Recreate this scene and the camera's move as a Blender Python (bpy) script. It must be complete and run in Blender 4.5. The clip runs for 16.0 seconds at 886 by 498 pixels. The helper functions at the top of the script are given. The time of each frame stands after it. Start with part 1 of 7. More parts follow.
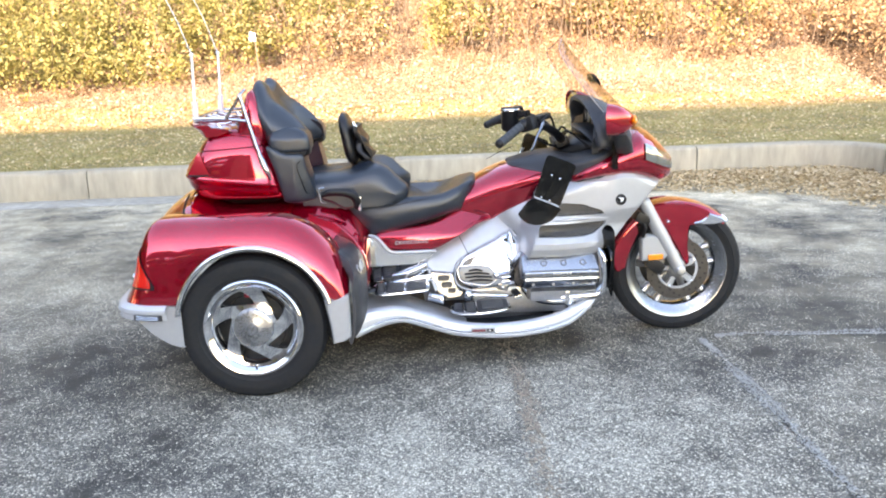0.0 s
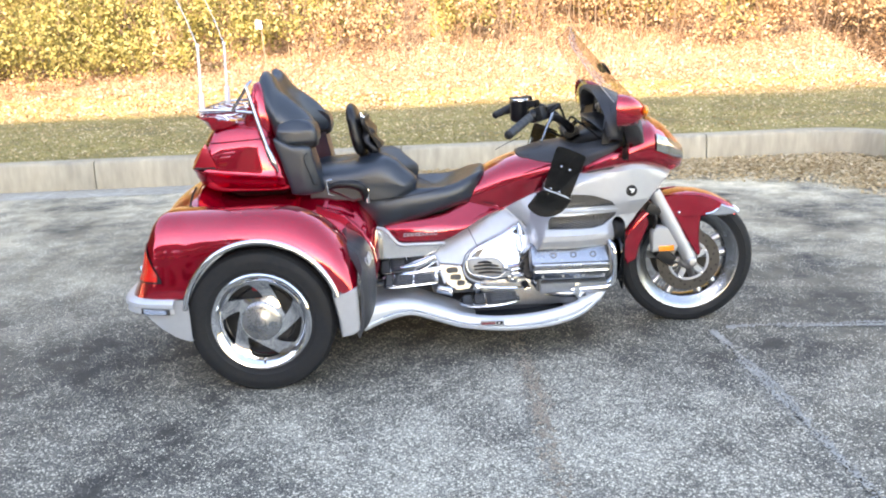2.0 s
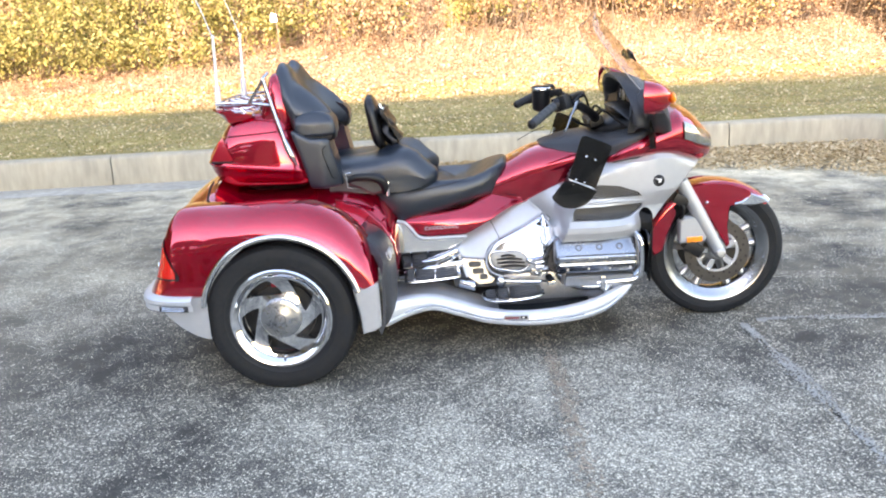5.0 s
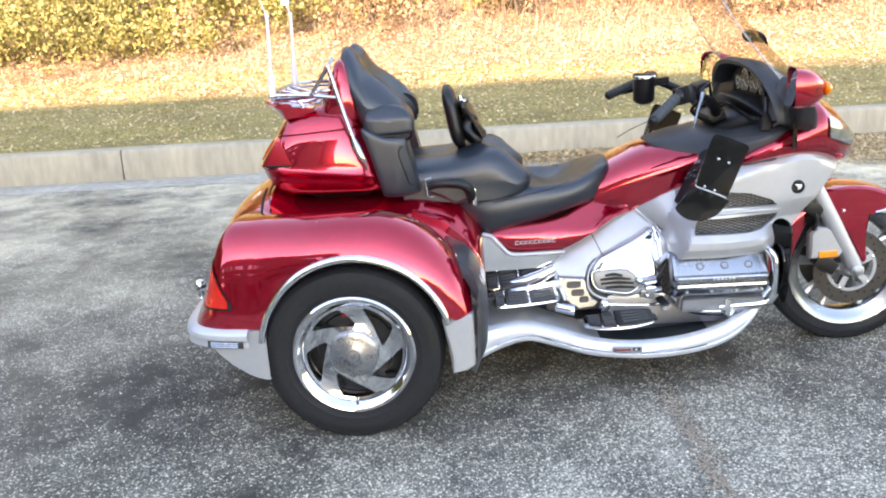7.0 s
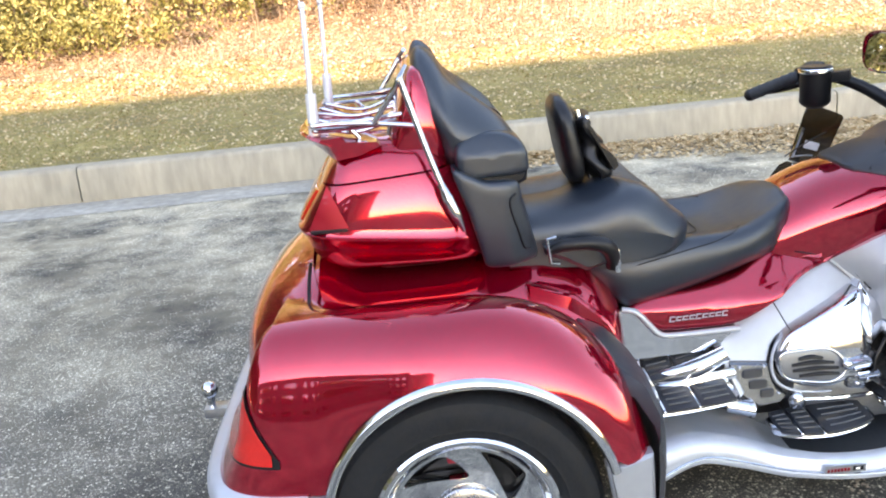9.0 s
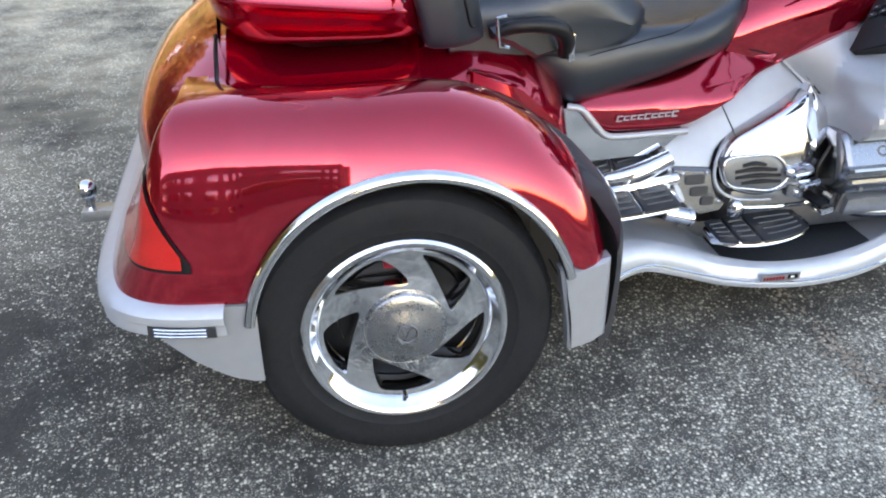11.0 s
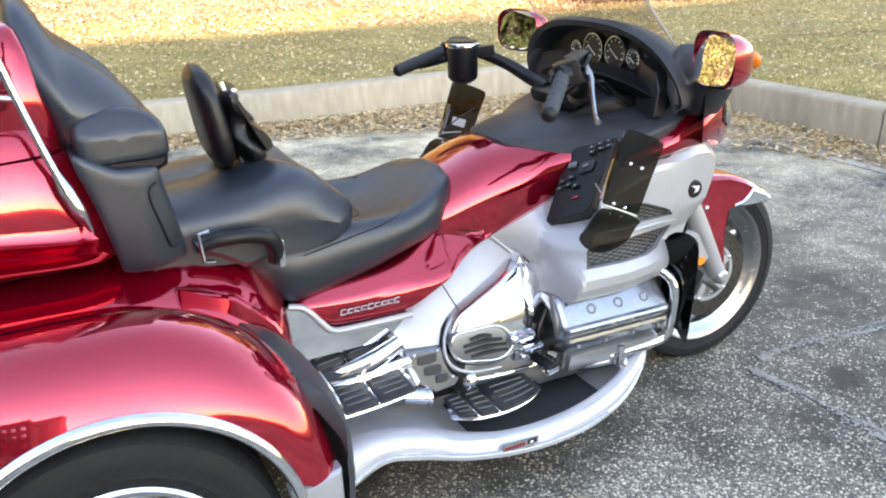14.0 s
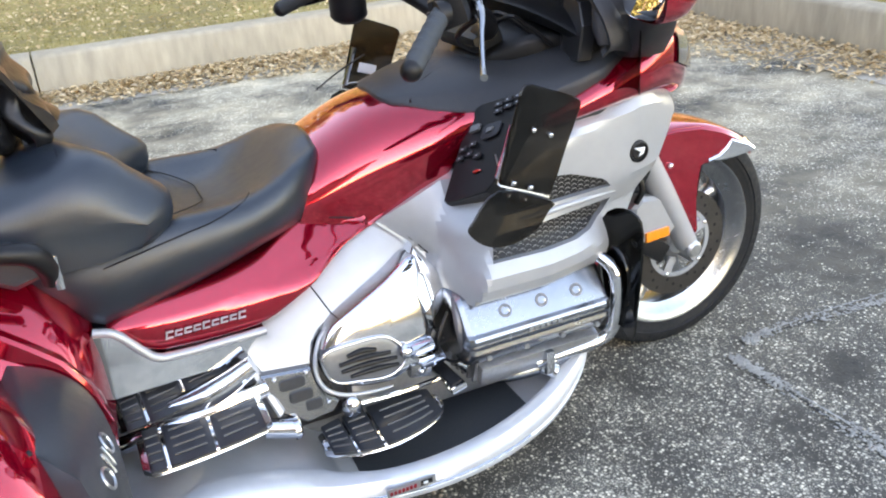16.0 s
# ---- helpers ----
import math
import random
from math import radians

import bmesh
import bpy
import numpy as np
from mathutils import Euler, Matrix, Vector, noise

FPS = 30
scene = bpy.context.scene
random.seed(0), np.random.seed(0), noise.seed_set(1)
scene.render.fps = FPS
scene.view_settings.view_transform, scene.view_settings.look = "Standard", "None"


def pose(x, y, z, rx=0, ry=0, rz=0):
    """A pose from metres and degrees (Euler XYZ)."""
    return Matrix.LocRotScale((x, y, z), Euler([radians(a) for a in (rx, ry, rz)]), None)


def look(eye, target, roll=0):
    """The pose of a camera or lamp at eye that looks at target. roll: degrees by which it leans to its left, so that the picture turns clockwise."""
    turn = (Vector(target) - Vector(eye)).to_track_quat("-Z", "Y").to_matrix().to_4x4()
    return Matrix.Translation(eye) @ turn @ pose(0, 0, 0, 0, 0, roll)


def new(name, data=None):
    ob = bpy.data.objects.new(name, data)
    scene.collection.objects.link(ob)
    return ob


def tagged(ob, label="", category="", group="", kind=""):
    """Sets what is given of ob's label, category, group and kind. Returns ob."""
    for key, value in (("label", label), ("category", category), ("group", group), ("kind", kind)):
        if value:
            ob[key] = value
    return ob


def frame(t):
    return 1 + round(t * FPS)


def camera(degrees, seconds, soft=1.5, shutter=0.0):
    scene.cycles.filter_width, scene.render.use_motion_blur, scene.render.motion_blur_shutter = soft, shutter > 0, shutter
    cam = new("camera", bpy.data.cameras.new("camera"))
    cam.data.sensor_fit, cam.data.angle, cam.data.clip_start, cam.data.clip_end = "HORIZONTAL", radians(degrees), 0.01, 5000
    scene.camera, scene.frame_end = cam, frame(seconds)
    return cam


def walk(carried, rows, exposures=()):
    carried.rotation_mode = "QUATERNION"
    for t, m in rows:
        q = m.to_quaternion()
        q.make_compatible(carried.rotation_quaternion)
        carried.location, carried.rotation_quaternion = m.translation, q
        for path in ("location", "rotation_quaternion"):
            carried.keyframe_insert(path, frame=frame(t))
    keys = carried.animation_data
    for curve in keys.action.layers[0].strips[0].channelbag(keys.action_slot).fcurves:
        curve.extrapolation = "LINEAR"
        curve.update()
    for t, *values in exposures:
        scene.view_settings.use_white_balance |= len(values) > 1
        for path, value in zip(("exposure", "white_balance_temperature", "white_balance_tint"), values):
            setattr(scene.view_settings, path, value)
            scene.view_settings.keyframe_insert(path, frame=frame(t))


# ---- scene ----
cam = camera(54.7, 16.0, soft=2.0)
PATH = [
    (0, (0.778, -4.056, 1.427), (0.785, -2.113, 0.952), -2.1),
    (0.5, (0.773, -4.041, 1.443), (0.795, -2.104, 0.948), -2.4),
    (1, (0.774, -4.037, 1.444), (0.798, -2.099, 0.95), -2.1),
    (1.5, (0.798, -4.04, 1.434), (0.798, -2.103, 0.935), -2.5),
    (2, (0.772, -4.021, 1.443), (0.761, -2.086, 0.939), -2.4),
    (2.5, (0.781, -4.009, 1.432), (0.75, -2.077, 0.918), -3.8),
    (3, (0.772, -4.005, 1.444), (0.727, -2.075, 0.921), -2.4),
    (3.5, (0.761, -3.997, 1.45), (0.72, -2.07, 0.913), -2.9),
    (4, (0.771, -4.01, 1.423), (0.711, -2.08, 0.902), -3.0),
    (4.2, (0.772, -4.004, 1.436), (0.683, -2.075, 0.915), -3.3),
    (6.3, (0.579, -3.643, 1.412), (0.61, -1.712, 0.894), -3.1),
    (6.5, (0.535, -3.57, 1.418), (0.48, -1.64, 0.896), -3.7),
    (7, (0.373, -3.346, 1.412), (0.33, -1.424, 0.861), -3.3),
    (7.5, (0.219, -3.126, 1.428), (0.226, -1.206, 0.868), -4.2),
    (8, (0.102, -2.835, 1.408), (-0.001, -0.917, 0.847), -3.2),
    (8.2, (0.081, -2.707, 1.462), (-0.015, -0.779, 0.94), -4.1),
    (10.3, (-0.197, -2.049, 1.32), (0.116, -0.237, 0.532), -1.5),
    (10.5, (-0.193, -2.059, 1.303), (0.146, -0.263, 0.492), -0.9),
    (11, (-0.185, -2.08, 1.268), (0.131, -0.365, 0.288), -0.4),
    (11.5, (-0.166, -2.085, 1.269), (0.193, -0.378, 0.291), -0.8),
    (12, (-0.151, -2.08, 1.271), (0.239, -0.376, 0.298), -1.1),
    (12.5, (-0.13, -2.078, 1.278), (0.344, -0.384, 0.326), -1.0),
    (13, (-0.094, -2.053, 1.309), (0.549, -0.365, 0.45), -1.7),
    (13.5, (-0.047, -2.036, 1.35), (0.717, -0.341, 0.61), -1.3),
    (14, (-0.034, -2.043, 1.369), (0.801, -0.358, 0.688), -1.3),
    (14.5, (-0.021, -2.048, 1.395), (0.848, -0.369, 0.743), -1.0),
    (15, (0.084, -1.976, 1.353), (0.872, -0.266, 0.68), -1.8),
    (15.5, (0.32, -1.9, 1.388), (0.963, -0.147, 0.67), -2.5),
    (16, (0.517, -1.751, 1.323), (1.224, -0.082, 0.477), -4.4),
]
walk(cam, [(t, look(eye, target, roll)) for t, eye, target, roll in PATH], [(0, 3.06, 8300, 21), (8, 3.02, 8300, 21), (10.5, 2.74, 8300, 20), (12.5, 2.70, 8300, 20), (13.5, 2.98, 8400, 20), (14.5, 3.12, 8700, 20), (16, 3.06, 8700, 20)])

# ---- light ----
world = bpy.data.worlds.new("world")
scene.world = world
world.use_nodes = True
SUN_EL, SUN_AZ = radians(21), radians(-20)          # height; turned from straight behind towards the rear of the trike
sky = world.node_tree.nodes.new("ShaderNodeTexSky")
sky.sky_type, sky.sun_disc = "NISHITA", False
sky.sun_elevation, sky.sun_rotation = SUN_EL, radians(180) - SUN_AZ
sky.dust_density, sky.air_density = 0.25, 1.0
world.node_tree.links.new(sky.outputs[0], world.node_tree.nodes["Background"].inputs[0])
world.node_tree.nodes["Background"].inputs[1].default_value = 0.15
sun = new("sun", bpy.data.lights.new("sun", "SUN"))
sun.data.energy, sun.data.angle, sun.data.color = 2.9, radians(0.5), (1.0, 0.875, 0.75)
SUN_DIR = Vector((-math.sin(SUN_AZ) * math.cos(SUN_EL), math.cos(SUN_AZ) * math.cos(SUN_EL), -math.sin(SUN_EL)))
sun.rotation_euler = SUN_DIR.to_track_quat("-Z", "Y").to_euler()

# ---- materials ----


def nodes_of(m):
    return m.node_tree.nodes, m.node_tree.links


def mat(name, base, rough=0.5, metal=0.0, coat=0.0, vary=0.0, scale=8.0, bump=0.0, bscale=60.0, **more):
    """A principled material with two scales of noise in colour and gloss, and fine relief."""
    m = bpy.data.materials.new(name)
    m.use_nodes = True
    n, l = nodes_of(m)
    p = n["Principled BSDF"]
    p.inputs["Base Color"].default_value = (*base, 1)
    p.inputs["Roughness"].default_value, p.inputs["Metallic"].default_value = rough, metal
    p.inputs["Coat Weight"].default_value = coat
    p.inputs["Coat Roughness"].default_value = 0.012
    for key, value in more.items():
        p.inputs[key.replace("_", " ")].default_value = value
    co = n.new("ShaderNodeTexCoord")
    if vary:
        big, small = n.new("ShaderNodeTexNoise"), n.new("ShaderNodeTexNoise")
        big.inputs["Scale"].default_value, small.inputs["Scale"].default_value = scale, scale * 9
        big.inputs["Detail"].default_value = small.inputs["Detail"].default_value = 4
        add = n.new("ShaderNodeMath")
        add.operation = "ADD"
        l.new(co.outputs["Object"], big.inputs["Vector"])
        l.new(co.outputs["Object"], small.inputs["Vector"])
        l.new(big.outputs["Fac"], add.inputs[0])
        l.new(small.outputs["Fac"], add.inputs[1])
        ramp = n.new("ShaderNodeMapRange")
        ramp.inputs["From Min"].default_value, ramp.inputs["From Max"].default_value = 0.7, 1.3
        ramp.inputs["To Min"].default_value, ramp.inputs["To Max"].default_value = 1 - vary, 1 + vary
        l.new(add.outputs[0], ramp.inputs["Value"])
        mul = n.new("ShaderNodeVectorMath")
        mul.operation = "SCALE"
        mul.inputs[0].default_value = base
        l.new(ramp.outputs[0], mul.inputs["Scale"])
        l.new(mul.outputs[0], p.inputs["Base Color"])
        r2 = n.new("ShaderNodeMath")
        r2.operation = "MULTIPLY"
        r2.inputs[1].default_value = rough
        l.new(ramp.outputs[0], r2.inputs[0])
        l.new(r2.outputs[0], p.inputs["Roughness"])
    if bump:
        nz, bp = n.new("ShaderNodeTexNoise"), n.new("ShaderNodeBump")
        nz.inputs["Scale"].default_value, nz.inputs["Detail"].default_value = bscale, 3
        bp.inputs["Strength"].default_value, bp.inputs["Distance"].default_value = bump, 0.002
        l.new(co.outputs["Object"], nz.inputs["Vector"])
        l.new(nz.outputs["Fac"], bp.inputs["Height"])
        l.new(bp.outputs[0], p.inputs["Normal"])
    return m


RED = mat("candy_red_paint", (0.42, 0.0015, 0.020), 0.10, 0.74, 1.0, 0.05, 3, Coat_IOR=1.60)
DEEP_RED = mat("deep_red_paint", (0.36, 0.005, 0.018), 0.30, 0.5, 1.0, 0.06, 3)
SILVER = mat("silver_paint", (0.345, 0.360, 0.378), 0.42, 0.38, 0.4, 0.04, 4)
GREY_SILVER = mat("grey_silver_paint", (0.50, 0.525, 0.56), 0.46, 0.40, 0.35, 0.05, 4)
CHROME = mat("chrome", (0.73, 0.74, 0.76), 0.075, 1.0, 0.0, 0.10, 6)
RAIL_CHROME = mat("rail_chrome", (0.46, 0.465, 0.475), 0.16, 1.0, 0.0, 0.10, 10)
ENGINE_CHROME = mat("engine_chrome", (0.30, 0.315, 0.335), 0.26, 1.0, 0.0, 0.06, 10)
ALLOY = mat("cast_alloy", (0.46, 0.47, 0.48), 0.34, 0.9, 0.0, 0.12, 12, 0.15, 90)
DARK_METAL = mat("dark_engine_metal", (0.16, 0.16, 0.165), 0.45, 0.6, 0.0, 0.2, 12, 0.2, 90)
VINYL = mat("black_vinyl", (0.010, 0.0155, 0.0235), 0.36, 0.0, 0.0, 0.18, 7, 0.25, 420, Specular_IOR_Level=0.70)
LEATHER = mat("black_leather", (0.008, 0.008, 0.009), 0.36, 0.0, 0.0, 0.2, 9, 0.6, 60, Specular_IOR_Level=0.35)
PLASTIC = mat("dark_grey_plastic", (0.030, 0.032, 0.037), 0.48, 0.0, 0.0, 0.12, 9, 0.3, 500, Specular_IOR_Level=0.4)
BLACK = mat("black_plastic", (0.007, 0.007, 0.008), 0.4, 0.0, 0.0, 0.15, 9, 0.15, 300, Specular_IOR_Level=0.3)
RUBBER = mat("tyre_rubber", (0.0115, 0.0122, 0.0138), 0.7, 0.0, 0.0, 0.35, 7, 0.4, 120, Specular_IOR_Level=0.25)
PAD_RUBBER = mat("pad_rubber", (0.019, 0.022, 0.027), 0.40, 0.0, 0.0, 0.2, 9)
RIB_RUBBER = mat("worn_rib_rubber", (0.034, 0.038, 0.045), 0.40, 0.0, 0.0, 0.2, 9)
DISC_STEEL = mat("disc_steel", (0.075, 0.070, 0.066), 0.38, 0.8, 0.0, 0.15, 20)
ANTENNA_STEEL = mat("antenna_steel", (0.72, 0.73, 0.75), 0.38, 0.25, 0.0, 0.06, 10)
RIB_METAL = mat("rib_metal", (0.15, 0.16, 0.175), 0.36, 0.6, 0.0, 0.1, 12)
MAT_RUBBER = mat("ribbed_rubber_mat", (0.030, 0.036, 0.042), 0.7, 0.0, 0.0, 0.15, 9, 0.5, 200)
LAMP_RED = mat("red_lamp_lens", (0.56, 0.014, 0.010), 0.14, 0.0, 0.6, 0.1, 30, 0.3, 80)
LAMP_AMBER = mat("amber_lens", (0.9, 0.25, 0.01), 0.15, 0.0, 1.0, 0.08, 30, 0.2, 80)
WHITE_MARK = mat("white_marking", (0.75, 0.75, 0.74), 0.5, 0.0, 0.0, 0.06, 20)
MIRROR = mat("mirror_glass", (0.9, 0.9, 0.9), 0.01, 1.0)
POLISHED_ALLOY = mat("polished_alloy", (0.42, 0.425, 0.435), 0.22, 1.0, 0.0, 0.12, 14)
DIAL = mat("dial_face", (0.02, 0.02, 0.022), 0.35, 0.0, 0.0, 0.1, 20)


def glass_mat(name, tint, rough=0.02):
    """A thin clear sheet: see-through tint with a clear surface gloss."""
    m = bpy.data.materials.new(name)
    m.use_nodes = True
    n, l = nodes_of(m)
    n.remove(n["Principled BSDF"])
    tr, gl, mix, fr, pw, ml = (n.new("ShaderNode" + k) for k in ("BsdfTransparent", "BsdfGlossy", "MixShader", "LayerWeight", "Math", "Math"))
    tr.inputs[0].default_value = (*tint, 1)
    gl.inputs["Roughness"].default_value = rough
    pw.operation, ml.operation = "POWER", "MULTIPLY_ADD"
    pw.inputs[1].default_value, ml.inputs[1].default_value, ml.inputs[2].default_value = 5.0, 0.6, 0.045
    l.new(fr.outputs["Facing"], pw.inputs[0])
    l.new(pw.outputs[0], ml.inputs[0])
    l.new(ml.outputs[0], mix.inputs[0])
    l.new(tr.outputs[0], mix.inputs[1])
    l.new(gl.outputs[0], mix.inputs[2])
    l.new(mix.outputs[0], n["Material Output"].inputs[0])
    return m


SCREEN = glass_mat("clear_windscreen", (0.80, 0.76, 0.72))
SMOKE = glass_mat("smoked_acrylic", (0.23, 0.20, 0.165), 0.04)
DARK_SMOKE = glass_mat("dark_smoked_acrylic", (0.030, 0.026, 0.022))

# ---- mesh helpers ----


def finish(bm, sharp=32):
    """Smooth shading with creases at edges sharper than so many degrees."""
    bmesh.ops.remove_doubles(bm, verts=bm.verts, dist=1e-5)
    bmesh.ops.recalc_face_normals(bm, faces=bm.faces)
    for fc in bm.faces:
        fc.smooth = True
    for e in bm.edges:
        e.smooth = len(e.link_faces) == 2 and e.calc_face_angle(0) < radians(sharp)


def part(name, bm, material, parent=None, label="", sharp=32):
    """Links a bmesh as ONE mesh object under a thing or part."""
    finish(bm, sharp)
    me = bpy.data.meshes.new(name)
    bm.to_mesh(me)
    bm.free()
    for m in (material if isinstance(material, (list, tuple)) else [material]):
        me.materials.append(m)
    ob = new(name, me)
    if parent:
        ob.parent = parent
    if label:
        ob["label"] = label
    return ob


def crom(pts, n=6, closed=False):
    """A smooth curve through points, n steps between each two."""
    P = [Vector(p) for p in pts]
    k = len(P)
    out = []
    for i in range(k if closed else k - 1):
        a, b = P[i], P[(i + 1) % k]
        z = P[i - 1] if (closed or i > 0) else a * 2 - b
        c = P[(i + 2) % k] if (closed or i + 2 < k) else b * 2 - a
        for j in range(n):
            t = j / n
            out.append(0.5 * ((2 * a) + (b - z) * t + (2 * z - 5 * a + 4 * b - c) * t * t + (3 * a - z - 3 * b + c) * t ** 3))
    if not closed:
        out.append(P[-1])
    return out


def curve(table, x):
    """The value at x of a table of (x, value), eased between its rows."""
    if x <= table[0][0]:
        return table[0][1]
    for (x0, v0), (x1, v1) in zip(table, table[1:]):
        if x <= x1:
            t = (x - x0) / (x1 - x0)
            return v0 + (v1 - v0) * t
    return table[-1][1]


def smoothed(table, n=8):
    """The same table with smooth steps between its rows."""
    return [(p.x, p.y) for p in crom([(a, b, 0) for a, b in table], n)]


def loft(rings, closed=True, caps=True, bm=None):
    """Skin over rings of equally many points."""
    bm = bm or bmesh.new()
    rows = [[bm.verts.new(p) for p in r] for r in rings]
    k = len(rows[0])
    for a, b in zip(rows, rows[1:]):
        for i in range(k if closed else k - 1):
            j = (i + 1) % k
            try:
                bm.faces.new((a[i], a[j], b[j], b[i]))
            except ValueError:
                pass
    if caps and closed:
        for r in (rows[0], rows[-1]):
            try:
                bm.faces.new(r)
            except ValueError:
                pass
    return bm


def tube(pts, r, seg=10, smooth=5, bm=None, caps=True):
    """A round bar along a smooth path; r a number or one for each point."""
    k = len(pts)
    path = crom(pts, smooth) if smooth > 1 and k > 2 else [Vector(p) for p in pts]
    rings, side = [], None
    for i, p in enumerate(path):
        d = (path[min(i + 1, len(path) - 1)] - path[max(i - 1, 0)]).normalized()
        if side is None:
            side = d.orthogonal().normalized()
        side = (side - d * side.dot(d)).normalized()
        up = d.cross(side)
        rad = r if not isinstance(r, (list, tuple)) else curve(list(enumerate(r)), i / max(len(path) - 1, 1) * (k - 1))
        rings.append([p + (side * math.cos(a) + up * math.sin(a)) * rad for a in (2 * math.pi * j / seg for j in range(seg))])
    return loft(rings, True, caps, bm)


def plate(outline, y0, y1, bevel=0.004, smooth=0, bm=None, axis="y"):
    """A panel from an outline in x, z, between two depths (numbers, or functions of x and z), with rounded edges."""
    bm = bm or bmesh.new()
    pts = [Vector((a, 0, b)) for a, b in outline]
    if smooth:
        pts = crom(pts, smooth, True)
    mid = sum(pts, Vector()) / len(pts)

    def shrink(d):
        out = []
        k = len(pts)
        for i, p in enumerate(pts):
            t = (pts[(i + 1) % k] - pts[i - 1])
            nrm = Vector((t.z, 0, -t.x))
            nrm = nrm.normalized() if nrm.length else Vector((0, 0, 0))
            if nrm.dot(mid - p) < 0 and area > 0 or nrm.dot(mid - p) < 0 and area < 0:
                pass
            out.append(p + nrm * (-d if area > 0 else d))
        return out
    area = sum(a.x * b.z - b.x * a.z for a, b in zip(pts, pts[1:] + pts[:1]))

    def at(ps, y, dy):
        return [Vector((p.x, (y(p.x, p.z) if callable(y) else y) + dy, p.z)) for p in ps]
    s = 1 if (y1(0, 0) if callable(y1) else y1) > (y0(0, 0) if callable(y0) else y0) else -1
    inner = shrink(bevel)
    rings = [at(inner, y0, 0), at(pts, y0, s * bevel), at(pts, y1, -s * bevel), at(inner, y1, 0)]
    new_bm = loft(rings, True, True, bm)
    bmesh.ops.triangulate(new_bm, faces=[fc for fc in new_bm.faces if len(fc.verts) > 4])
    return new_bm


def panel(outline, yf, depth, puff=0.012, smooth=4, sd=-1, bm=None):
    """A cushioned panel from an outline in x, z: rounded towards its edge, yf(x, z) being its face."""
    pts = crom([Vector((a, 0, b)) for a, b in outline], smooth, True)
    mid = sum(pts, Vector()) / len(pts)
    rings = [[Vector((p.x, yf(p.x, p.z) - sd * depth, p.z)) for p in pts]]
    for s in (1.0, 0.985, 0.955, 0.90, 0.80, 0.62, 0.40, 0.15):
        u = max(0.0, (s - 0.80) / 0.20)
        fall = puff * (1 - math.sqrt(max(0.0, 1 - u * u)))
        rings.append([Vector((mid.x + (p.x - mid.x) * s, yf(mid.x + (p.x - mid.x) * s, mid.z + (p.z - mid.z) * s) - sd * fall, mid.z + (p.z - mid.z) * s)) for p in pts])
    return loft(rings, True, True, bm)


def box(c, size, bevel=0.004, rot=None, bm=None):
    """A box with rounded edges about a centre."""
    b = bmesh.new()
    bmesh.ops.create_cube(b, size=1)
    bmesh.ops.scale(b, vec=size, verts=b.verts)
    if bevel:
        bmesh.ops.bevel(b, geom=b.edges[:], offset=bevel, segments=2, affect="EDGES", profile=0.7)
    if rot:
        bmesh.ops.rotate(b, matrix=Euler([radians(a) for a in rot]).to_matrix(), verts=b.verts)
    bmesh.ops.translate(b, vec=c, verts=b.verts)
    return merge(bm, b)


def merge(bm, b):
    if bm is None:
        return b
    me = bpy.data.meshes.new("tmp")
    b.to_mesh(me)
    b.free()
    bm.from_mesh(me)
    bpy.data.meshes.remove(me)
    return bm


def lathe(profile, centre, axis="y", seg=64, bm=None, a0=0.0, a1=360.0):
    """Turns a profile of (radius, offset along the axis) about the y axis through a centre."""
    c = Vector(centre)
    full = abs(a1 - a0) >= 360
    rings = []
    for i in range(seg + (0 if full else 1)):
        a = radians(a0 + (a1 - a0) * i / seg)
        if axis == "y":
            rings.append([c + Vector((math.cos(a) * r, o, math.sin(a) * r)) for r, o in profile])
        elif axis == "z":
            rings.append([c + Vector((math.cos(a) * r, math.sin(a) * r, o)) for r, o in profile])
        else:
            rings.append([c + Vector((o, math.cos(a) * r, math.sin(a) * r)) for r, o in profile])
    if full:
        rings.append(rings[0])
    return loft(rings, False, False, bm)


def ball(c, r, bm=None, seg=12):
    b = bmesh.new()
    bmesh.ops.create_uvsphere(b, u_segments=seg, v_segments=seg // 2 + 2, radius=1)
    bmesh.ops.scale(b, vec=r if isinstance(r, (tuple, list)) else (r, r, r), verts=b.verts)
    bmesh.ops.translate(b, vec=c, verts=b.verts)
    return merge(bm, b)


def rr(cx, cy, hx, hy, z, p=3.5, n=40):
    """A ring: a rounded rectangle in plan at height z."""
    out = []
    for i in range(n):
        a = 2 * math.pi * i / n
        ca, sa = math.cos(a), math.sin(a)
        out.append((cx + hx * math.copysign(abs(ca) ** (2 / p), ca), cy + hy * math.copysign(abs(sa) ** (2 / p), sa), z))
    return out


def xring(x, zb, zt, hw, p=3.0, n=32, cy=0.0, top=None):
    """A ring across x: a rounded section from zb to zt, hw wide to each side."""
    zc, hz = (zb + zt) / 2, (zt - zb) / 2
    out = []
    for i in range(n):
        a = 2 * math.pi * i / n
        ca, sa = math.cos(a), math.sin(a)
        q = p if sa < 0 or top is None else top
        out.append((x, cy + hw * math.copysign(abs(ca) ** (2 / q), ca), zc + hz * math.copysign(abs(sa) ** (2 / q), sa)))
    return out

# ---- the car park and the bank behind it ----
KERB_Y = lambda x: 4.45 + 0.016 * x          # front foot of the kerb along the far side
KERB_X = lambda y: 4.90 + 0.025 * y          # front foot of the kerb at the end
CORNER = 0.55                                # radius of the kerb's bend
KERB_H = 0.285


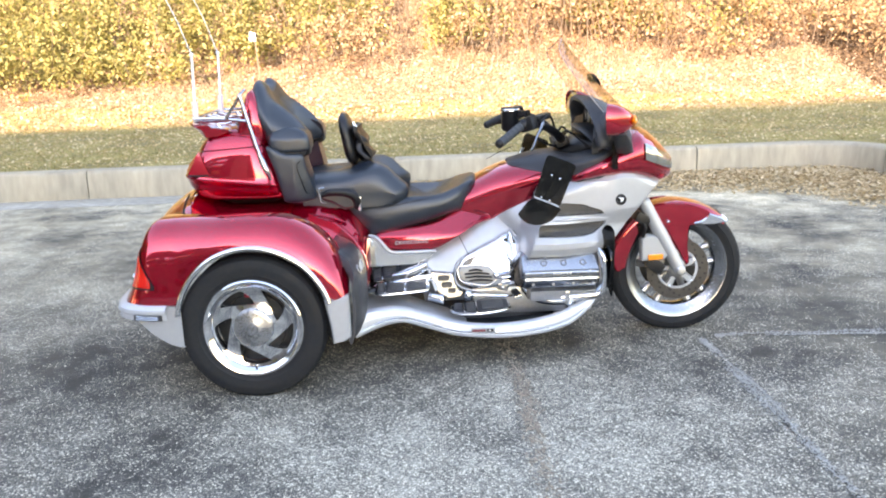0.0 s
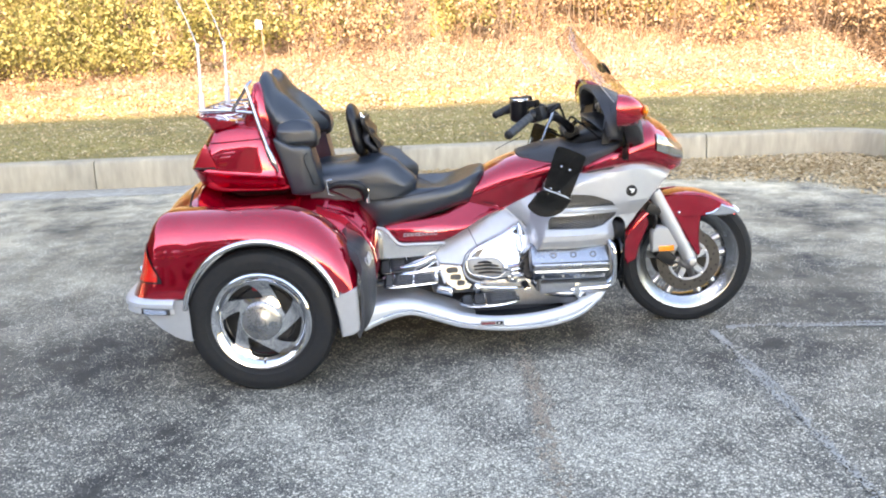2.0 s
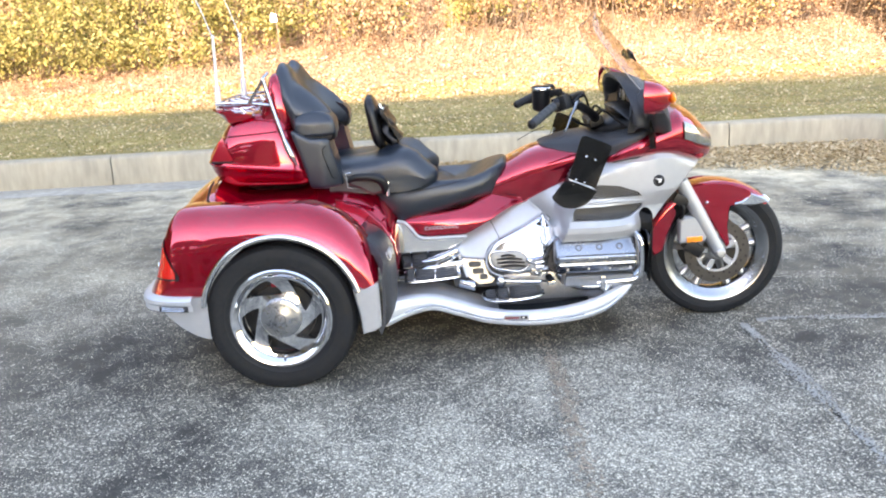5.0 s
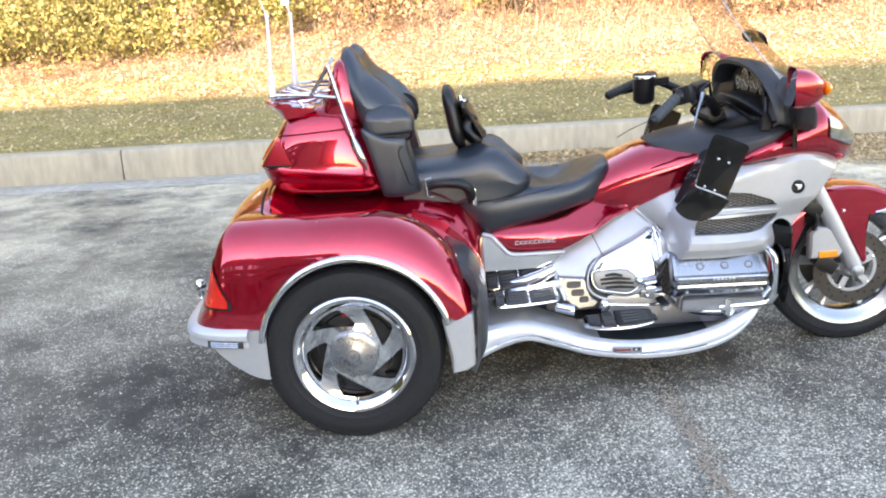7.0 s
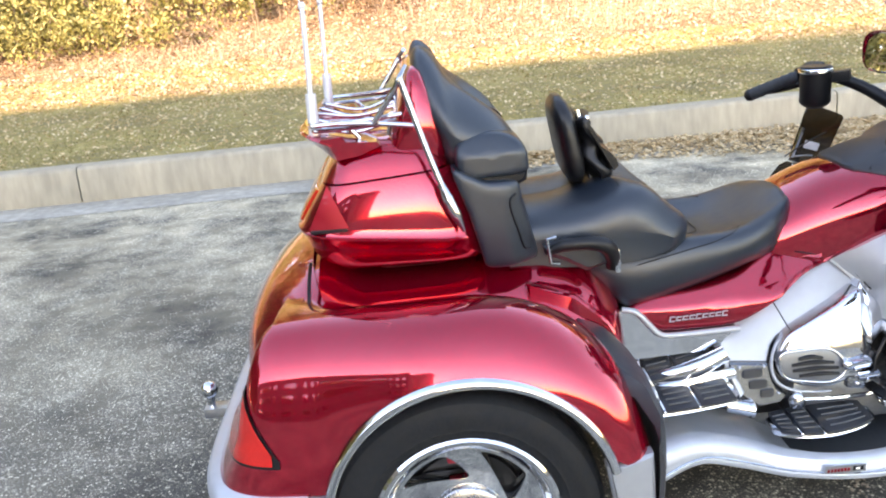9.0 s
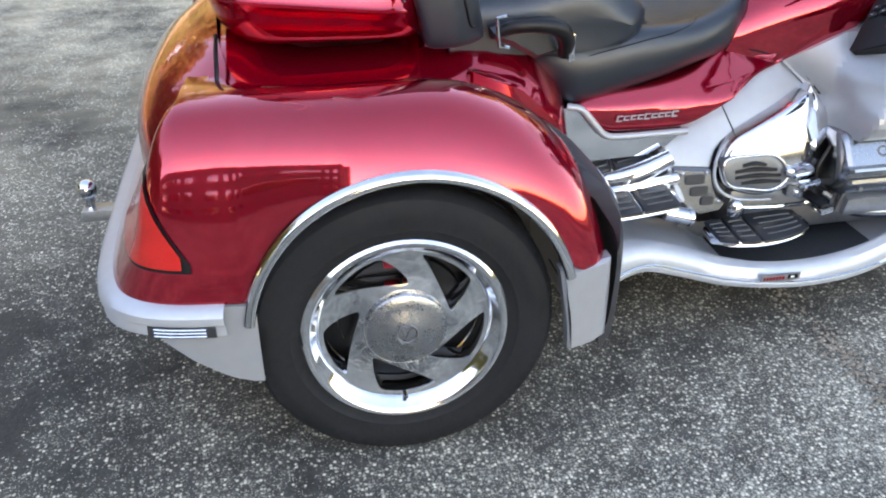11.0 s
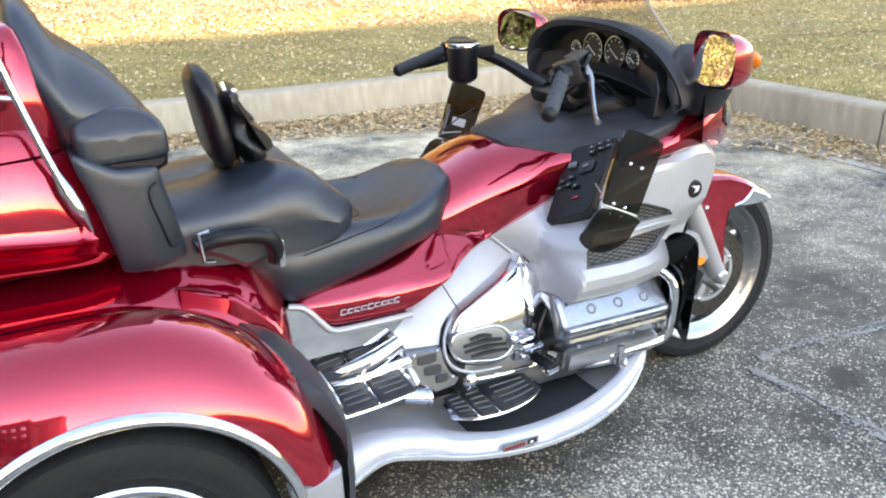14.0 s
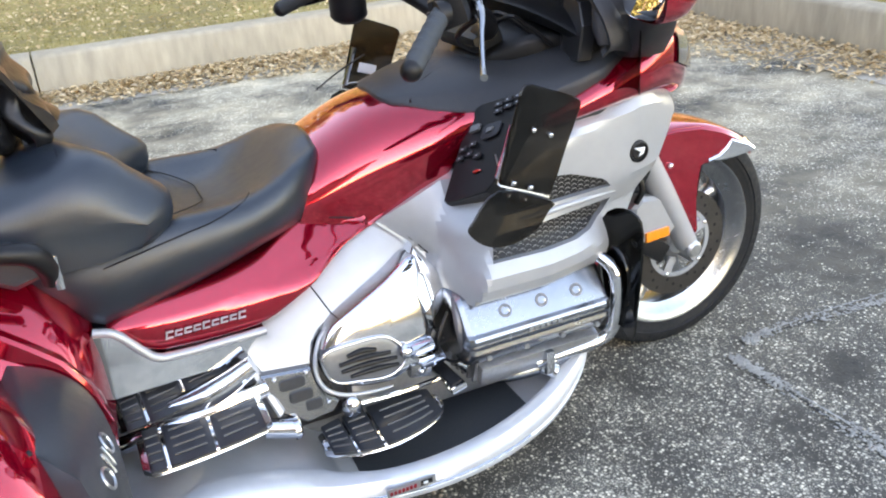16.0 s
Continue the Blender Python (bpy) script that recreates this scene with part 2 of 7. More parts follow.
def asphalt_mat():
    m = bpy.data.materials.new("worn_asphalt")
    m.use_nodes = True
    n, l = nodes_of(m)
    p = n["Principled BSDF"]
    co = n.new("ShaderNodeTexCoord")

    def noise_(scale, detail=4, rough=0.6):
        t = n.new("ShaderNodeTexNoise")
        t.inputs["Scale"].default_value, t.inputs["Detail"].default_value, t.inputs["Roughness"].default_value = scale, detail, rough
        l.new(co.outputs["Object"], t.inputs["Vector"])
        return t.outputs["Fac"]

    def mapped(v, a, b, c, d):
        t = n.new("ShaderNodeMapRange")
        for k, x in zip(("From Min", "From Max", "To Min", "To Max"), (a, b, c, d)):
            t.inputs[k].default_value = x
        l.new(v, t.inputs["Value"])
        return t.outputs[0]

    def math_(op, a, b):
        t = n.new("ShaderNodeMath")
        t.operation = op
        for i, v in enumerate((a, b)):
            if isinstance(v, (int, float)):
                t.inputs[i].default_value = v
            else:
                l.new(v, t.inputs[i])
        return t.outputs[0]
    def stones_(scale, share, lo, hi):
        """Rounded stones of one size: the share of cells that show, and their tones."""
        vor = n.new("ShaderNodeTexVoronoi")
        vor.inputs["Scale"].default_value = scale
        l.new(co.outputs["Object"], vor.inputs["Vector"])
        sep = n.new("ShaderNodeSeparateColor")
        l.new(vor.outputs["Color"], sep.inputs[0])
        shows = math_("LESS_THAN", sep.outputs[0], share)
        edge = mapped(vor.outputs["Distance"], 0.28, 0.62, 1.0, 0.0)
        tone = mapped(sep.outputs[1], 0, 1, lo, hi)
        return math_("MULTIPLY", math_("MULTIPLY", shows, edge), tone), vor
    worn = mapped(noise_(0.85, 7, 0.62), 0.42, 0.60, 0.0, 1.0)         # patches where the binder has worn off
    blot = mapped(noise_(5.5, 6, 0.68), 0.34, 0.66, -0.19, 0.25)
    sepxyz = n.new("ShaderNodeSeparateXYZ")
    l.new(co.outputs["Object"], sepxyz.inputs[0])
    lane = mapped(math_("ADD", sepxyz.outputs["Y"], mapped(noise_(0.9, 6, 0.65), 0.3, 0.7, -0.45, 0.45)), -0.50, -0.85, 0.0, 0.50)   # the driving lane is worn most
    lane = math_("MULTIPLY", lane, mapped(sepxyz.outputs["X"], 1.1, 2.1, 1.0, 0.55))
    lane = math_("MULTIPLY", lane, mapped(sepxyz.outputs["X"], -0.7, 0.45, 0.30, 1.0))
    lane = math_("MULTIPLY", lane, mapped(noise_(1.9, 7, 0.7), 0.37, 0.63, 0.30, 1.55))
    dx, dy = math_("SUBTRACT", sepxyz.outputs["X"], 1.15), math_("ADD", sepxyz.outputs["Y"], 0.85)
    spot = math_("ADD", math_("MULTIPLY", dx, dx), math_("MULTIPLY", dy, dy))
    lane = math_("MAXIMUM", lane, mapped(math_("ADD", spot, mapped(noise_(2.5, 4, 0.6), 0.3, 0.7, -0.06, 0.06)), 0.02, 0.24, 0.46, 0.0))   # bare patch at the seam
    share = math_("ADD", math_("ADD", math_("ADD", math_("MULTIPLY", worn, 0.27), mapped(sepxyz.outputs["X"], 1.2, 1.7, 0.05, 0.03)), lane), blot)
    clamped = mapped(share, 0.0, 1.0, 0.0, 1.0)
    big, vor = stones_(125, math_("MULTIPLY", share, 0.85), 0.22, 0.74)
    small, _ = stones_(290, share, 0.12, 0.46)
    stones = math_("MAXIMUM", big, small)
    binder = mapped(noise_(55, 5, 0.75), 0.3, 0.7, 0.012, 0.042)
    dust = math_("MULTIPLY", clamped, mapped(noise_(28, 5, 0.7), 0.35, 0.65, 0.015, 0.15))
    far = mapped(sepxyz.outputs["Y"], 0.2, 3.4, 0.0, 1.0)              # silt washed towards the gutter
    silt = math_("MULTIPLY", mapped(noise_(1.6, 6, 0.68), 0.36, 0.66, 0.0, 1.0), math_("ADD", mapped(far, 0, 1, 0.02, 0.42), mapped(sepxyz.outputs["X"], 1.8, 3.2, 0.0, 0.12)))
    wash = math_("MULTIPLY", mapped(sepxyz.outputs["X"], -0.75, -1.5, 0.0, 1.0), mapped(noise_(0.9, 5, 0.6), 0.34, 0.6, 0.01, 0.085))
    wash = math_("MULTIPLY", wash, mapped(sepxyz.outputs["Y"], 3.4, 1.6, 0.2, 1.0))      # fine dust behind the trike
    silt = math_("ADD", silt, wash)
    val = math_("ADD", math_("ADD", math_("ADD", binder, dust), stones), silt)
    col = n.new("ShaderNodeCombineColor")
    for i, (k, w) in enumerate(((1.04, 0.14), (1.0, 0.0), (0.86, -0.18))):
        l.new(math_("ADD", math_("MULTIPLY", val, k), math_("MULTIPLY", math_("ADD", silt, math_("MULTIPLY", stones, 0.45)), w)), col.inputs[i])
    l.new(col.outputs[0], p.inputs["Base Color"])
    p.inputs["Roughness"].default_value = 0.8
    bp = n.new("ShaderNodeBump")
    bp.inputs["Strength"].default_value, bp.inputs["Distance"].default_value = 0.6, 0.003
    l.new(vor.outputs["Distance"], bp.inputs["Height"])
    bp.invert = True
    l.new(bp.outputs[0], p.inputs["Normal"])
    return m


ASPHALT = asphalt_mat()
CONCRETE = mat("kerb_concrete", (0.355, 0.305, 0.225), 0.85, 0, 0, 0.24, 2.2, 0.5, 70)
STREAKS = CONCRETE.node_tree.nodes.new("ShaderNodeMapping")           # rain streaks run down its face
STREAKS.inputs["Scale"].default_value = (0.9, 0.9, 0.22)
for node in [q for q in CONCRETE.node_tree.nodes if q.type == "TEX_NOISE" and q.inputs["Scale"].default_value < 30]:
    CONCRETE.node_tree.links.new(STREAKS.outputs[0], node.inputs["Vector"])
CONCRETE.node_tree.links.new([q for q in CONCRETE.node_tree.nodes if q.type == "TEX_COORD"][0].outputs["Object"], STREAKS.inputs[0])
GUTTER = mat("dusty_gutter_concrete", (0.35, 0.32, 0.265), 0.9, 0, 0, 0.35, 1.6, 0.4, 60)
TURF = mat("thin_autumn_turf", (0.27, 0.215, 0.078), 0.95, 0, 0, 0.5, 1.5, 0.6, 40)
BANK = mat("dry_bank_soil", (0.26, 0.165, 0.092), 0.95, 0, 0, 0.4, 1.2, 0.6, 30)
CRACK = mat("pale_crack_filler", (0.29, 0.285, 0.26), 0.9, 0, 0, 0.35, 14, 0.5, 80)
TAR = mat("tar_dark", (0.02, 0.02, 0.02), 0.8, 0, 0, 0.3, 20)
STAIN = mat("rusty_seam", (0.26, 0.21, 0.16), 0.9, 0, 0, 0.35, 9, 0.4, 80)
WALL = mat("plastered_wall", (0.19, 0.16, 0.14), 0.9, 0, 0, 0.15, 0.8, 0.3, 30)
ROOF = mat("dark_roof", (0.10, 0.09, 0.085), 0.85, 0, 0, 0.2, 1.0)


def leaf_mat(name, dark, mid, light, seed=0.0):
    """Leaves of one plant: a colour of its own for each leaf, with light through it."""
    m = bpy.data.materials.new(name)
    m.use_nodes = True
    n, l = nodes_of(m)
    geo, ramp = n.new("ShaderNodeNewGeometry"), n.new("ShaderNodeValToRGB")
    l.new(geo.outputs["Random Per Island"], ramp.inputs[0])
    el = ramp.color_ramp.elements
    el[0].color, el[1].color = (*dark, 1), (*light, 1)
    e = el.new(0.5)
    e.color = (*mid, 1)
    p = n["Principled BSDF"]
    p.inputs["Roughness"].default_value = 0.65
    l.new(ramp.outputs[0], p.inputs["Base Color"])
    tr, mix = n.new("ShaderNodeBsdfTranslucent"), n.new("ShaderNodeMixShader")
    l.new(ramp.outputs[0], tr.inputs[0])
    mix.inputs[0].default_value = 0.3
    l.new(p.outputs[0], mix.inputs[1])
    l.new(tr.outputs[0], mix.inputs[2])
    l.new(mix.outputs[0], n["Material Output"].inputs[0])
    return m


LEAF_YELLOW = leaf_mat("yellow_green_leaves", (0.08, 0.075, 0.020), (0.29, 0.26, 0.072), (0.48, 0.43, 0.19))
LEAF_BROWN = leaf_mat("tan_dead_leaves", (0.14, 0.08, 0.04), (0.38, 0.25, 0.13), (0.58, 0.44, 0.28))
# brown leaves with the bank's shadow put into their colour
LEAF_SHADED = leaf_mat("shaded_brown_leaves", (0.05, 0.032, 0.02), (0.12, 0.08, 0.05), (0.22, 0.16, 0.10))
LEAF_PALE = leaf_mat("bleached_leaf_litter", (0.27, 0.165, 0.10), (0.52, 0.37, 0.25), (0.72, 0.57, 0.43))
LEAF_LITTER = leaf_mat("fallen_leaves", (0.42, 0.29, 0.145), (0.65, 0.48, 0.27), (0.80, 0.65, 0.43))
STRAW = leaf_mat("dry_grass_stalks", (0.34, 0.25, 0.15), (0.52, 0.41, 0.28), (0.66, 0.56, 0.42))
GRASS = leaf_mat("short_grass_blades", (0.12, 0.115, 0.026), (0.27, 0.225, 0.068), (0.50, 0.395, 0.19))
BARK = mat("grey_twigs", (0.20, 0.145, 0.10), 0.9, 0, 0, 0.3, 9)


def flat_mesh(name, verts, faces, material, kind="structure", label="", category=""):
    me = bpy.data.meshes.new(name)
    me.from_pydata([tuple(v) for v in verts], [], faces)
    me.materials.append(material)
    return tagged(new(name, me), label, category, "", kind)


# the ground reaches the horizon on all sides; the lot lies on it as one worn sheet
def ground_sheet():
    bm = bmesh.new()
    bmesh.ops.create_grid(bm, x_segments=4, y_segments=4, size=600)
    bmesh.ops.translate(bm, vec=(0, 0, -0.03), verts=bm.verts)
    return tagged(part("ground", bm, TURF), "flat dry ground reaching the horizon", "ground", "", "structure")


def kerb_line(off, z, n=10):
    """The kerb's foot line moved outwards by off: along the far side, round the bend, and back along the end."""
    r = CORNER
    cx, cy = KERB_X(4.5) - r, KERB_Y(4.9) - r
    pts = [Vector((x, KERB_Y(x) + off, z)) for x in (-40, -12)]
    pts += [Vector((x, KERB_Y(x) + off, z)) for x in (-5.75, -2.70, 0.35, 3.40)]
    pts += [Vector((cx + (r + off) * math.sin(a), cy + (r + off) * math.cos(a), z)) for a in (math.pi / 2 * i / n for i in range(n + 1))]
    pts += [Vector((KERB_X(y) + off, y, z)) for y in (1.58, -1.47, -4.5)]
    pts += [Vector((KERB_X(y) + off, y, z)) for y in (-14, -40)]
    return pts


ground_sheet()
# asphalt: a sheet inside the kerb
edge = kerb_line(0.05, 0.0)
flat_mesh("pavement", [*edge, Vector((-40, -40, 0))], [list(range(len(edge) + 1))][::1], ASPHALT, "structure", "worn grey asphalt car park with pale stones showing", "asphalt")
inner, outer = kerb_line(-0.42, 0.004), kerb_line(0.02, 0.006)
k = len(inner)
flat_mesh("gutter", inner + outer, [(i, i + 1, k + i + 1, k + i) for i in range(k - 1)], GUTTER, "structure", "dusty pale concrete gutter along the kerb", "gutter")


def kerb_stones():
    """Cast kerb in lengths with open joints between them."""
    root = tagged(new("kerb"), "weathered grey concrete kerb with dark joints", "kerb", "", "structure")
    profile = [(0.0, 0.0), (0.012, KERB_H - 0.03), (0.03, KERB_H - 0.006), (0.055, KERB_H), (0.20, KERB_H), (0.20, 0.0)]
    lines = [kerb_line(o, z) for o, z in profile]
    k = len(lines[0])
    cuts = [0, 1, 2, 3, 4, 5, 16, 17, 18, 19, 20, k - 1]
    cuts = sorted({c for c in cuts if c < k})
    for a, b in zip(cuts, cuts[1:]):
        rings = []
        for i in range(a, b + 1):
            ring = [line[i].copy() for line in lines]
            step = (lines[0][min(i + 1, k - 1)] - lines[0][max(i - 1, 0)]).normalized() * 0.006
            if i == a:
                ring = [p + step for p in ring]
            if i == b:
                ring = [p - step for p in ring]
            rings.append(ring)
        part("kerb_stone", loft(rings), CONCRETE, root, sharp=40)
    return root


kerb_stones()


def bank_z(x, y):
    """Height of the ground behind the kerb: a lawn, then a bank that climbs."""
    d = max(0.0, y - KERB_Y(x) - 0.1)
    z = KERB_H - 0.015 + 0.004 * d
    rise = max(0.0, y - 9.2 - 0.12 * max(0, x - 6))
    z += 0.20 * rise + 0.012 * rise * rise if rise < 9 else 0.20 * 9 + 0.012 * 81 + 0.25 * (rise - 9)
    return z + 0.05 * noise.noise((x * 0.5, y * 0.5, 0)) * min(1, d)


def bank():
    xs = [-40 + 1.0 * i for i in range(0, 91)]
    verts, faces = [], []
    rows = 46
    for x in xs:
        for j in range(rows):
            y0 = KERB_Y(x) + 0.19
            y = y0 + (j / (rows - 1)) ** 1.5 * 34
            verts.append((x, y, bank_z(x, y)))
    for i in range(len(xs) - 1):
        for j in range(rows - 1):
            a = i * rows + j
            faces.append((a, a + rows, a + rows + 1, a + 1))
    me = bpy.data.meshes.new("lawn")
    me.from_pydata(verts, [], faces)
    me.materials.append(TURF)
    me.materials.append(BANK)
    for pl in me.polygons:
        pl.use_smooth = True
        pl.material_index = 1 if pl.center.y > 10.2 else 0
    tagged(new("lawn", me), "thin olive lawn rising into a dry bank", "lawn", "", "structure")
    # the strip of lawn past the end kerb, in front of the bank
    pts = [(KERB_X(y) + 0.19, y) for y in (4.0, 1.58, -1.47, -4.5, -14, -40)]
    verts = [(x, y, KERB_H - 0.015) for x, y in pts] + [(50, y, KERB_H - 0.015) for x, y in pts]
    faces = [(i, i + 1, 7 + i, 6 + i) for i in range(5)]
    verts += [(KERB_X(4.0) - 0.2, KERB_Y(4.9) + 0.2, KERB_H - 0.016), (50, KERB_Y(4.9) + 0.25, KERB_H - 0.012)]
    faces.append((12, 0, 6, 13))
    flat_mesh("lawn_strip", verts, faces, TURF, "structure", "thin olive lawn beside the end kerb", "lawn")


bank()


def scatter(name, rng, count, spot, size, material, label, category, shape="leaf"):
    """Many small leaves or blades as one mesh; spot() gives each a foot and a lean."""
    verts, faces = [], []
    for _ in range(count):
        got = spot(rng)
        if got is None:
            continue
        p, d, side = got
        s = size[0] + (size[1] - size[0]) * rng.random()
        w = s * (0.30 if shape == "leaf" else 0.06 if s < 0.07 else 0.012)
        up = d * s
        wv = side * w
        b = len(verts)
        if shape == "leaf":
            nrm = up.cross(wv).normalized() * s * 0.10
            verts += [p, p + up * 0.5 + wv + nrm, p + up, p + up * 0.5 - wv + nrm]
            faces += [(b, b + 1, b + 2, b + 3)]
        else:
            bend = Vector((rng.uniform(-1, 1), rng.uniform(-1, 1), 0)) * s * 0.25
            verts += [p - wv, p + wv, p + up * 0.6 + bend * 0.4 + wv * 0.7, p + up + bend, p + up * 0.6 + bend * 0.4 - wv * 0.7]
            faces += [(b, b + 1, b + 2, b + 4), (b + 4, b + 2, b + 3)]
    return flat_mesh(name, verts, faces, material, "stuff", label, category)


def any_dir(rng, up=0.0):
    while True:
        v = Vector((rng.uniform(-1, 1), rng.uniform(-1, 1), rng.uniform(-1, 1) + up))
        if 0.1 < v.length < 1.6:
            return v.normalized()


# big casters behind the camera: the wing of a building, and higher unseen blocks added to its side
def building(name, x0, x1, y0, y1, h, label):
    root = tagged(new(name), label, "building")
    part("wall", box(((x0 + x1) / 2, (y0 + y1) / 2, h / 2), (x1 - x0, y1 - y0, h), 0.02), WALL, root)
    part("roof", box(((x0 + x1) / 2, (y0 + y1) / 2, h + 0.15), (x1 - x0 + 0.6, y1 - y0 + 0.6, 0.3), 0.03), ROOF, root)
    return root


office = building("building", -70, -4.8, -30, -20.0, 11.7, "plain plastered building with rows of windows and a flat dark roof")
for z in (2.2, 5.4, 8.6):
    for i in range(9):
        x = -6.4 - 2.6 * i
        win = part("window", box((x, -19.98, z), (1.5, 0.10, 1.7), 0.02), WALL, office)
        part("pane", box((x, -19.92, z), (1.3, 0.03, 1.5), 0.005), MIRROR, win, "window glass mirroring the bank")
# two unseen blocks, added only to shape the shadow on the bank's right
building("building", -14.8, -6.2, -56, -45.0, 22.0, "tall plain block added out of view to raise the shadow's edge")
building("stair_tower", -11.2, -6.2, -66, -56.6, 28.6, "higher plain block added out of view to step the shadow's edge")

# ---- the trike ----
trike = tagged(new("motorcycle_trike"), "candy-red and silver touring motorcycle trike parked on asphalt", "trike")
WB = 1.919                                    # front axle, ahead of the rear axle
HW = 0.72                                     # half the width over the rear fenders


# the outline of the rear body in plan, from the right fender's front edge round the back to the middle
PLAN = crom([(0.40, -HW, 0), (0.25, -HW - 0.004, 0), (0.0, -HW - 0.008, 0), (-0.2, -HW, 0), (-0.34, -0.712, 0), (-0.45, -0.692, 0), (-0.52, -0.645, 0), (-0.553, -0.565, 0), (-0.567, -0.44, 0), (-0.572, -0.25, 0), (-0.574, 0.0, 0)], 7)
ARCH_C, ARCH_R = (0.012, 0.328), 0.325
CREST = smoothed([(-0.6, 0.735), (-0.40, 0.745), (-0.21, 0.755), (0.02, 0.76), (0.14, 0.75), (0.25, 0.705), (0.34, 0.625), (0.385, 0.54), (0.40, 0.49)])
TUMBLE = [(-0.60, 0.22), (-0.30, 0.22), (-0.12, 0.0)]           # how far the side leans in behind the wheel, by x
LEAN = [(0.30, -0.035), (0.42, 0.0), (0.52, 0.06), (0.64, 0.115), (0.70, 0.14), (0.76, 0.18)]   # how far the rear slopes in, by height


def body_point(i, z, side=-1, off=0.0):
    """A point on the outer skin of the rear body, by its place along the outline and height."""
    p = PLAN[i]
    a, b = PLAN[max(i - 1, 0)], PLAN[min(i + 1, len(PLAN) - 1)]
    d = (b - a).normalized()
    nrm = Vector((-d.y, d.x, 0))
    if i == len(PLAN) - 1:
        nrm = Vector((-1, 0, 0))
    crest = curve(CREST, p.x)
    drop = max(0.0, crest - z)
    rz, ry = 0.17, 0.16
    inset = 0.0 if drop > rz else ry * (1 - math.sqrt(max(0.0, 1 - ((rz - drop) / rz) ** 2)))
    inset += curve(TUMBLE, p.x) * max(0.0, min(z, crest - 0.12) - 0.44) * (1 - abs(nrm.x))
    rear = abs(nrm.x)
    inset = inset * (1 - 0.6 * rear) + curve(LEAN, z) * rear ** 1.5
    q = p - nrm * (inset - off)
    return Vector((q.x, q.y if side < 0 else -q.y, z))


def low_edge(x):
    u = x - ARCH_C[0]
    return max(0.415, ARCH_C[1] + math.sqrt(max(0, ARCH_R ** 2 - u * u))) if abs(u) < ARCH_R else 0.415


def rear_body(side):
    """One rear fender, with its shoulder and the slope up to the middle deck."""
    rings = []
    for i, p in enumerate(PLAN):
        zb, zt = low_edge(p.x), curve(CREST, p.x)
        col = [body_point(i, zb + 0.004, side, -0.03), body_point(i, zb, side, -0.004)]
        for j in range(15):
            v = j / 14
            v = 1 - (1 - v) ** 1.5
            col.append(body_point(i, zb + (zt - zb) * v, side))
        top = col[-1]
        for w, dz in ((0.04, -0.001), (0.08, -0.005), (0.13, -0.013), (0.18, -0.024), (0.24, -0.040), (0.30, -0.056), (0.38, -0.072), (0.48, -0.082), (0.60, -0.085)):
            x = top.x + (max(-0.40, min(0.30, top.x)) - top.x) * w * 0.7
            col.append(Vector((x, top.y * (1 - w), top.z + dz * max(0.25, min(1.0, 1 + (p.x + 0.22) / 0.16)))))
        rings.append(col)
    bm = loft(rings, False, False)
    return part("rear_fender", bm, RED, trike, "glossy candy-red rear fender", 50)


def arch_trim(side):
    prof = [(ARCH_R - 0.021, 0.020), (ARCH_R - 0.020, -0.003), (ARCH_R - 0.017, -0.007), (ARCH_R - 0.012, -0.009), (ARCH_R - 0.006, -0.008), (ARCH_R - 0.001, -0.004), (ARCH_R + 0.002, 0.006)]
    bm = lathe(prof if side < 0 else [(r, -o) for r, o in prof], (ARCH_C[0], side * (HW + 0.007), ARCH_C[1]), "y", 48, None, 14, 172)
    return part("arch_trim", bm, CHROME, trike, "polished chrome wheel arch trim", 60)


def lower_panels(side):
    """The silver skirt behind the wheel with its bumper band, and the silver foot of the fender ahead of the wheel."""
    idx = [i for i, p in enumerate(PLAN) if p.x < -0.285]
    rings = []
    for i in idx:
        p = PLAN[i]
        zb = curve([(-0.6, 0.41), (-0.54, 0.395), (-0.477, 0.357), (-0.45, 0.328), (-0.405, 0.287), (-0.347, 0.25), (-0.30, 0.235)], p.x)
        rings.append([body_point(i, z, side, o) for z, o in ((zb, -0.025), (zb, 0.0), ((zb + 0.41) / 2, 0.003), (0.41, 0.003), (0.413, -0.02))])
    part("skirt", loft(rings, False, False), SILVER, trike, "silver painted skirt behind the rear wheel", 40)
    rings = []
    for i in [j for j in idx if PLAN[j].x < -0.335]:
        rings.append([body_point(i, z, side, o) for z, o in ((0.352, 0.004), (0.356, 0.014), (0.378, 0.017), (0.386, 0.026), (0.402, 0.028), (0.412, 0.020), (0.416, 0.0))])
    bump = part("bumper", loft(rings, False, False), GREY_SILVER, trike, "bright silver bumper strip with chrome ribs", 40)
    rings = [[body_point(i, z, side, 0.0165 + 0.002 * (0.357 < z < 0.378)) for z in (0.354, 0.358, 0.377, 0.381)] for i in idx if -0.475 < PLAN[i].x < -0.355]
    part("rib_panel", loft(rings, False, False), PLASTIC, bump, "dark panel behind the ribs", 40)
    for z in (0.360, 0.367, 0.374):
        pts = [body_point(i, z, side, 0.0205) for i in idx if -0.47 < PLAN[i].x < -0.36]
        part("rib", tube(pts, 0.0022, 6, 1), CHROME, bump)
    out = [(0.298, 0.415), (0.335, 0.418), (0.40, 0.435), (0.402, 0.36), (0.402, 0.255), (0.375, 0.235), (0.325, 0.225), (0.318, 0.30)]
    part("fender_foot", plate(out, side * (HW - 0.04), side * (HW + 0.003), 0.008), SILVER, trike, "silver painted foot of the fender")


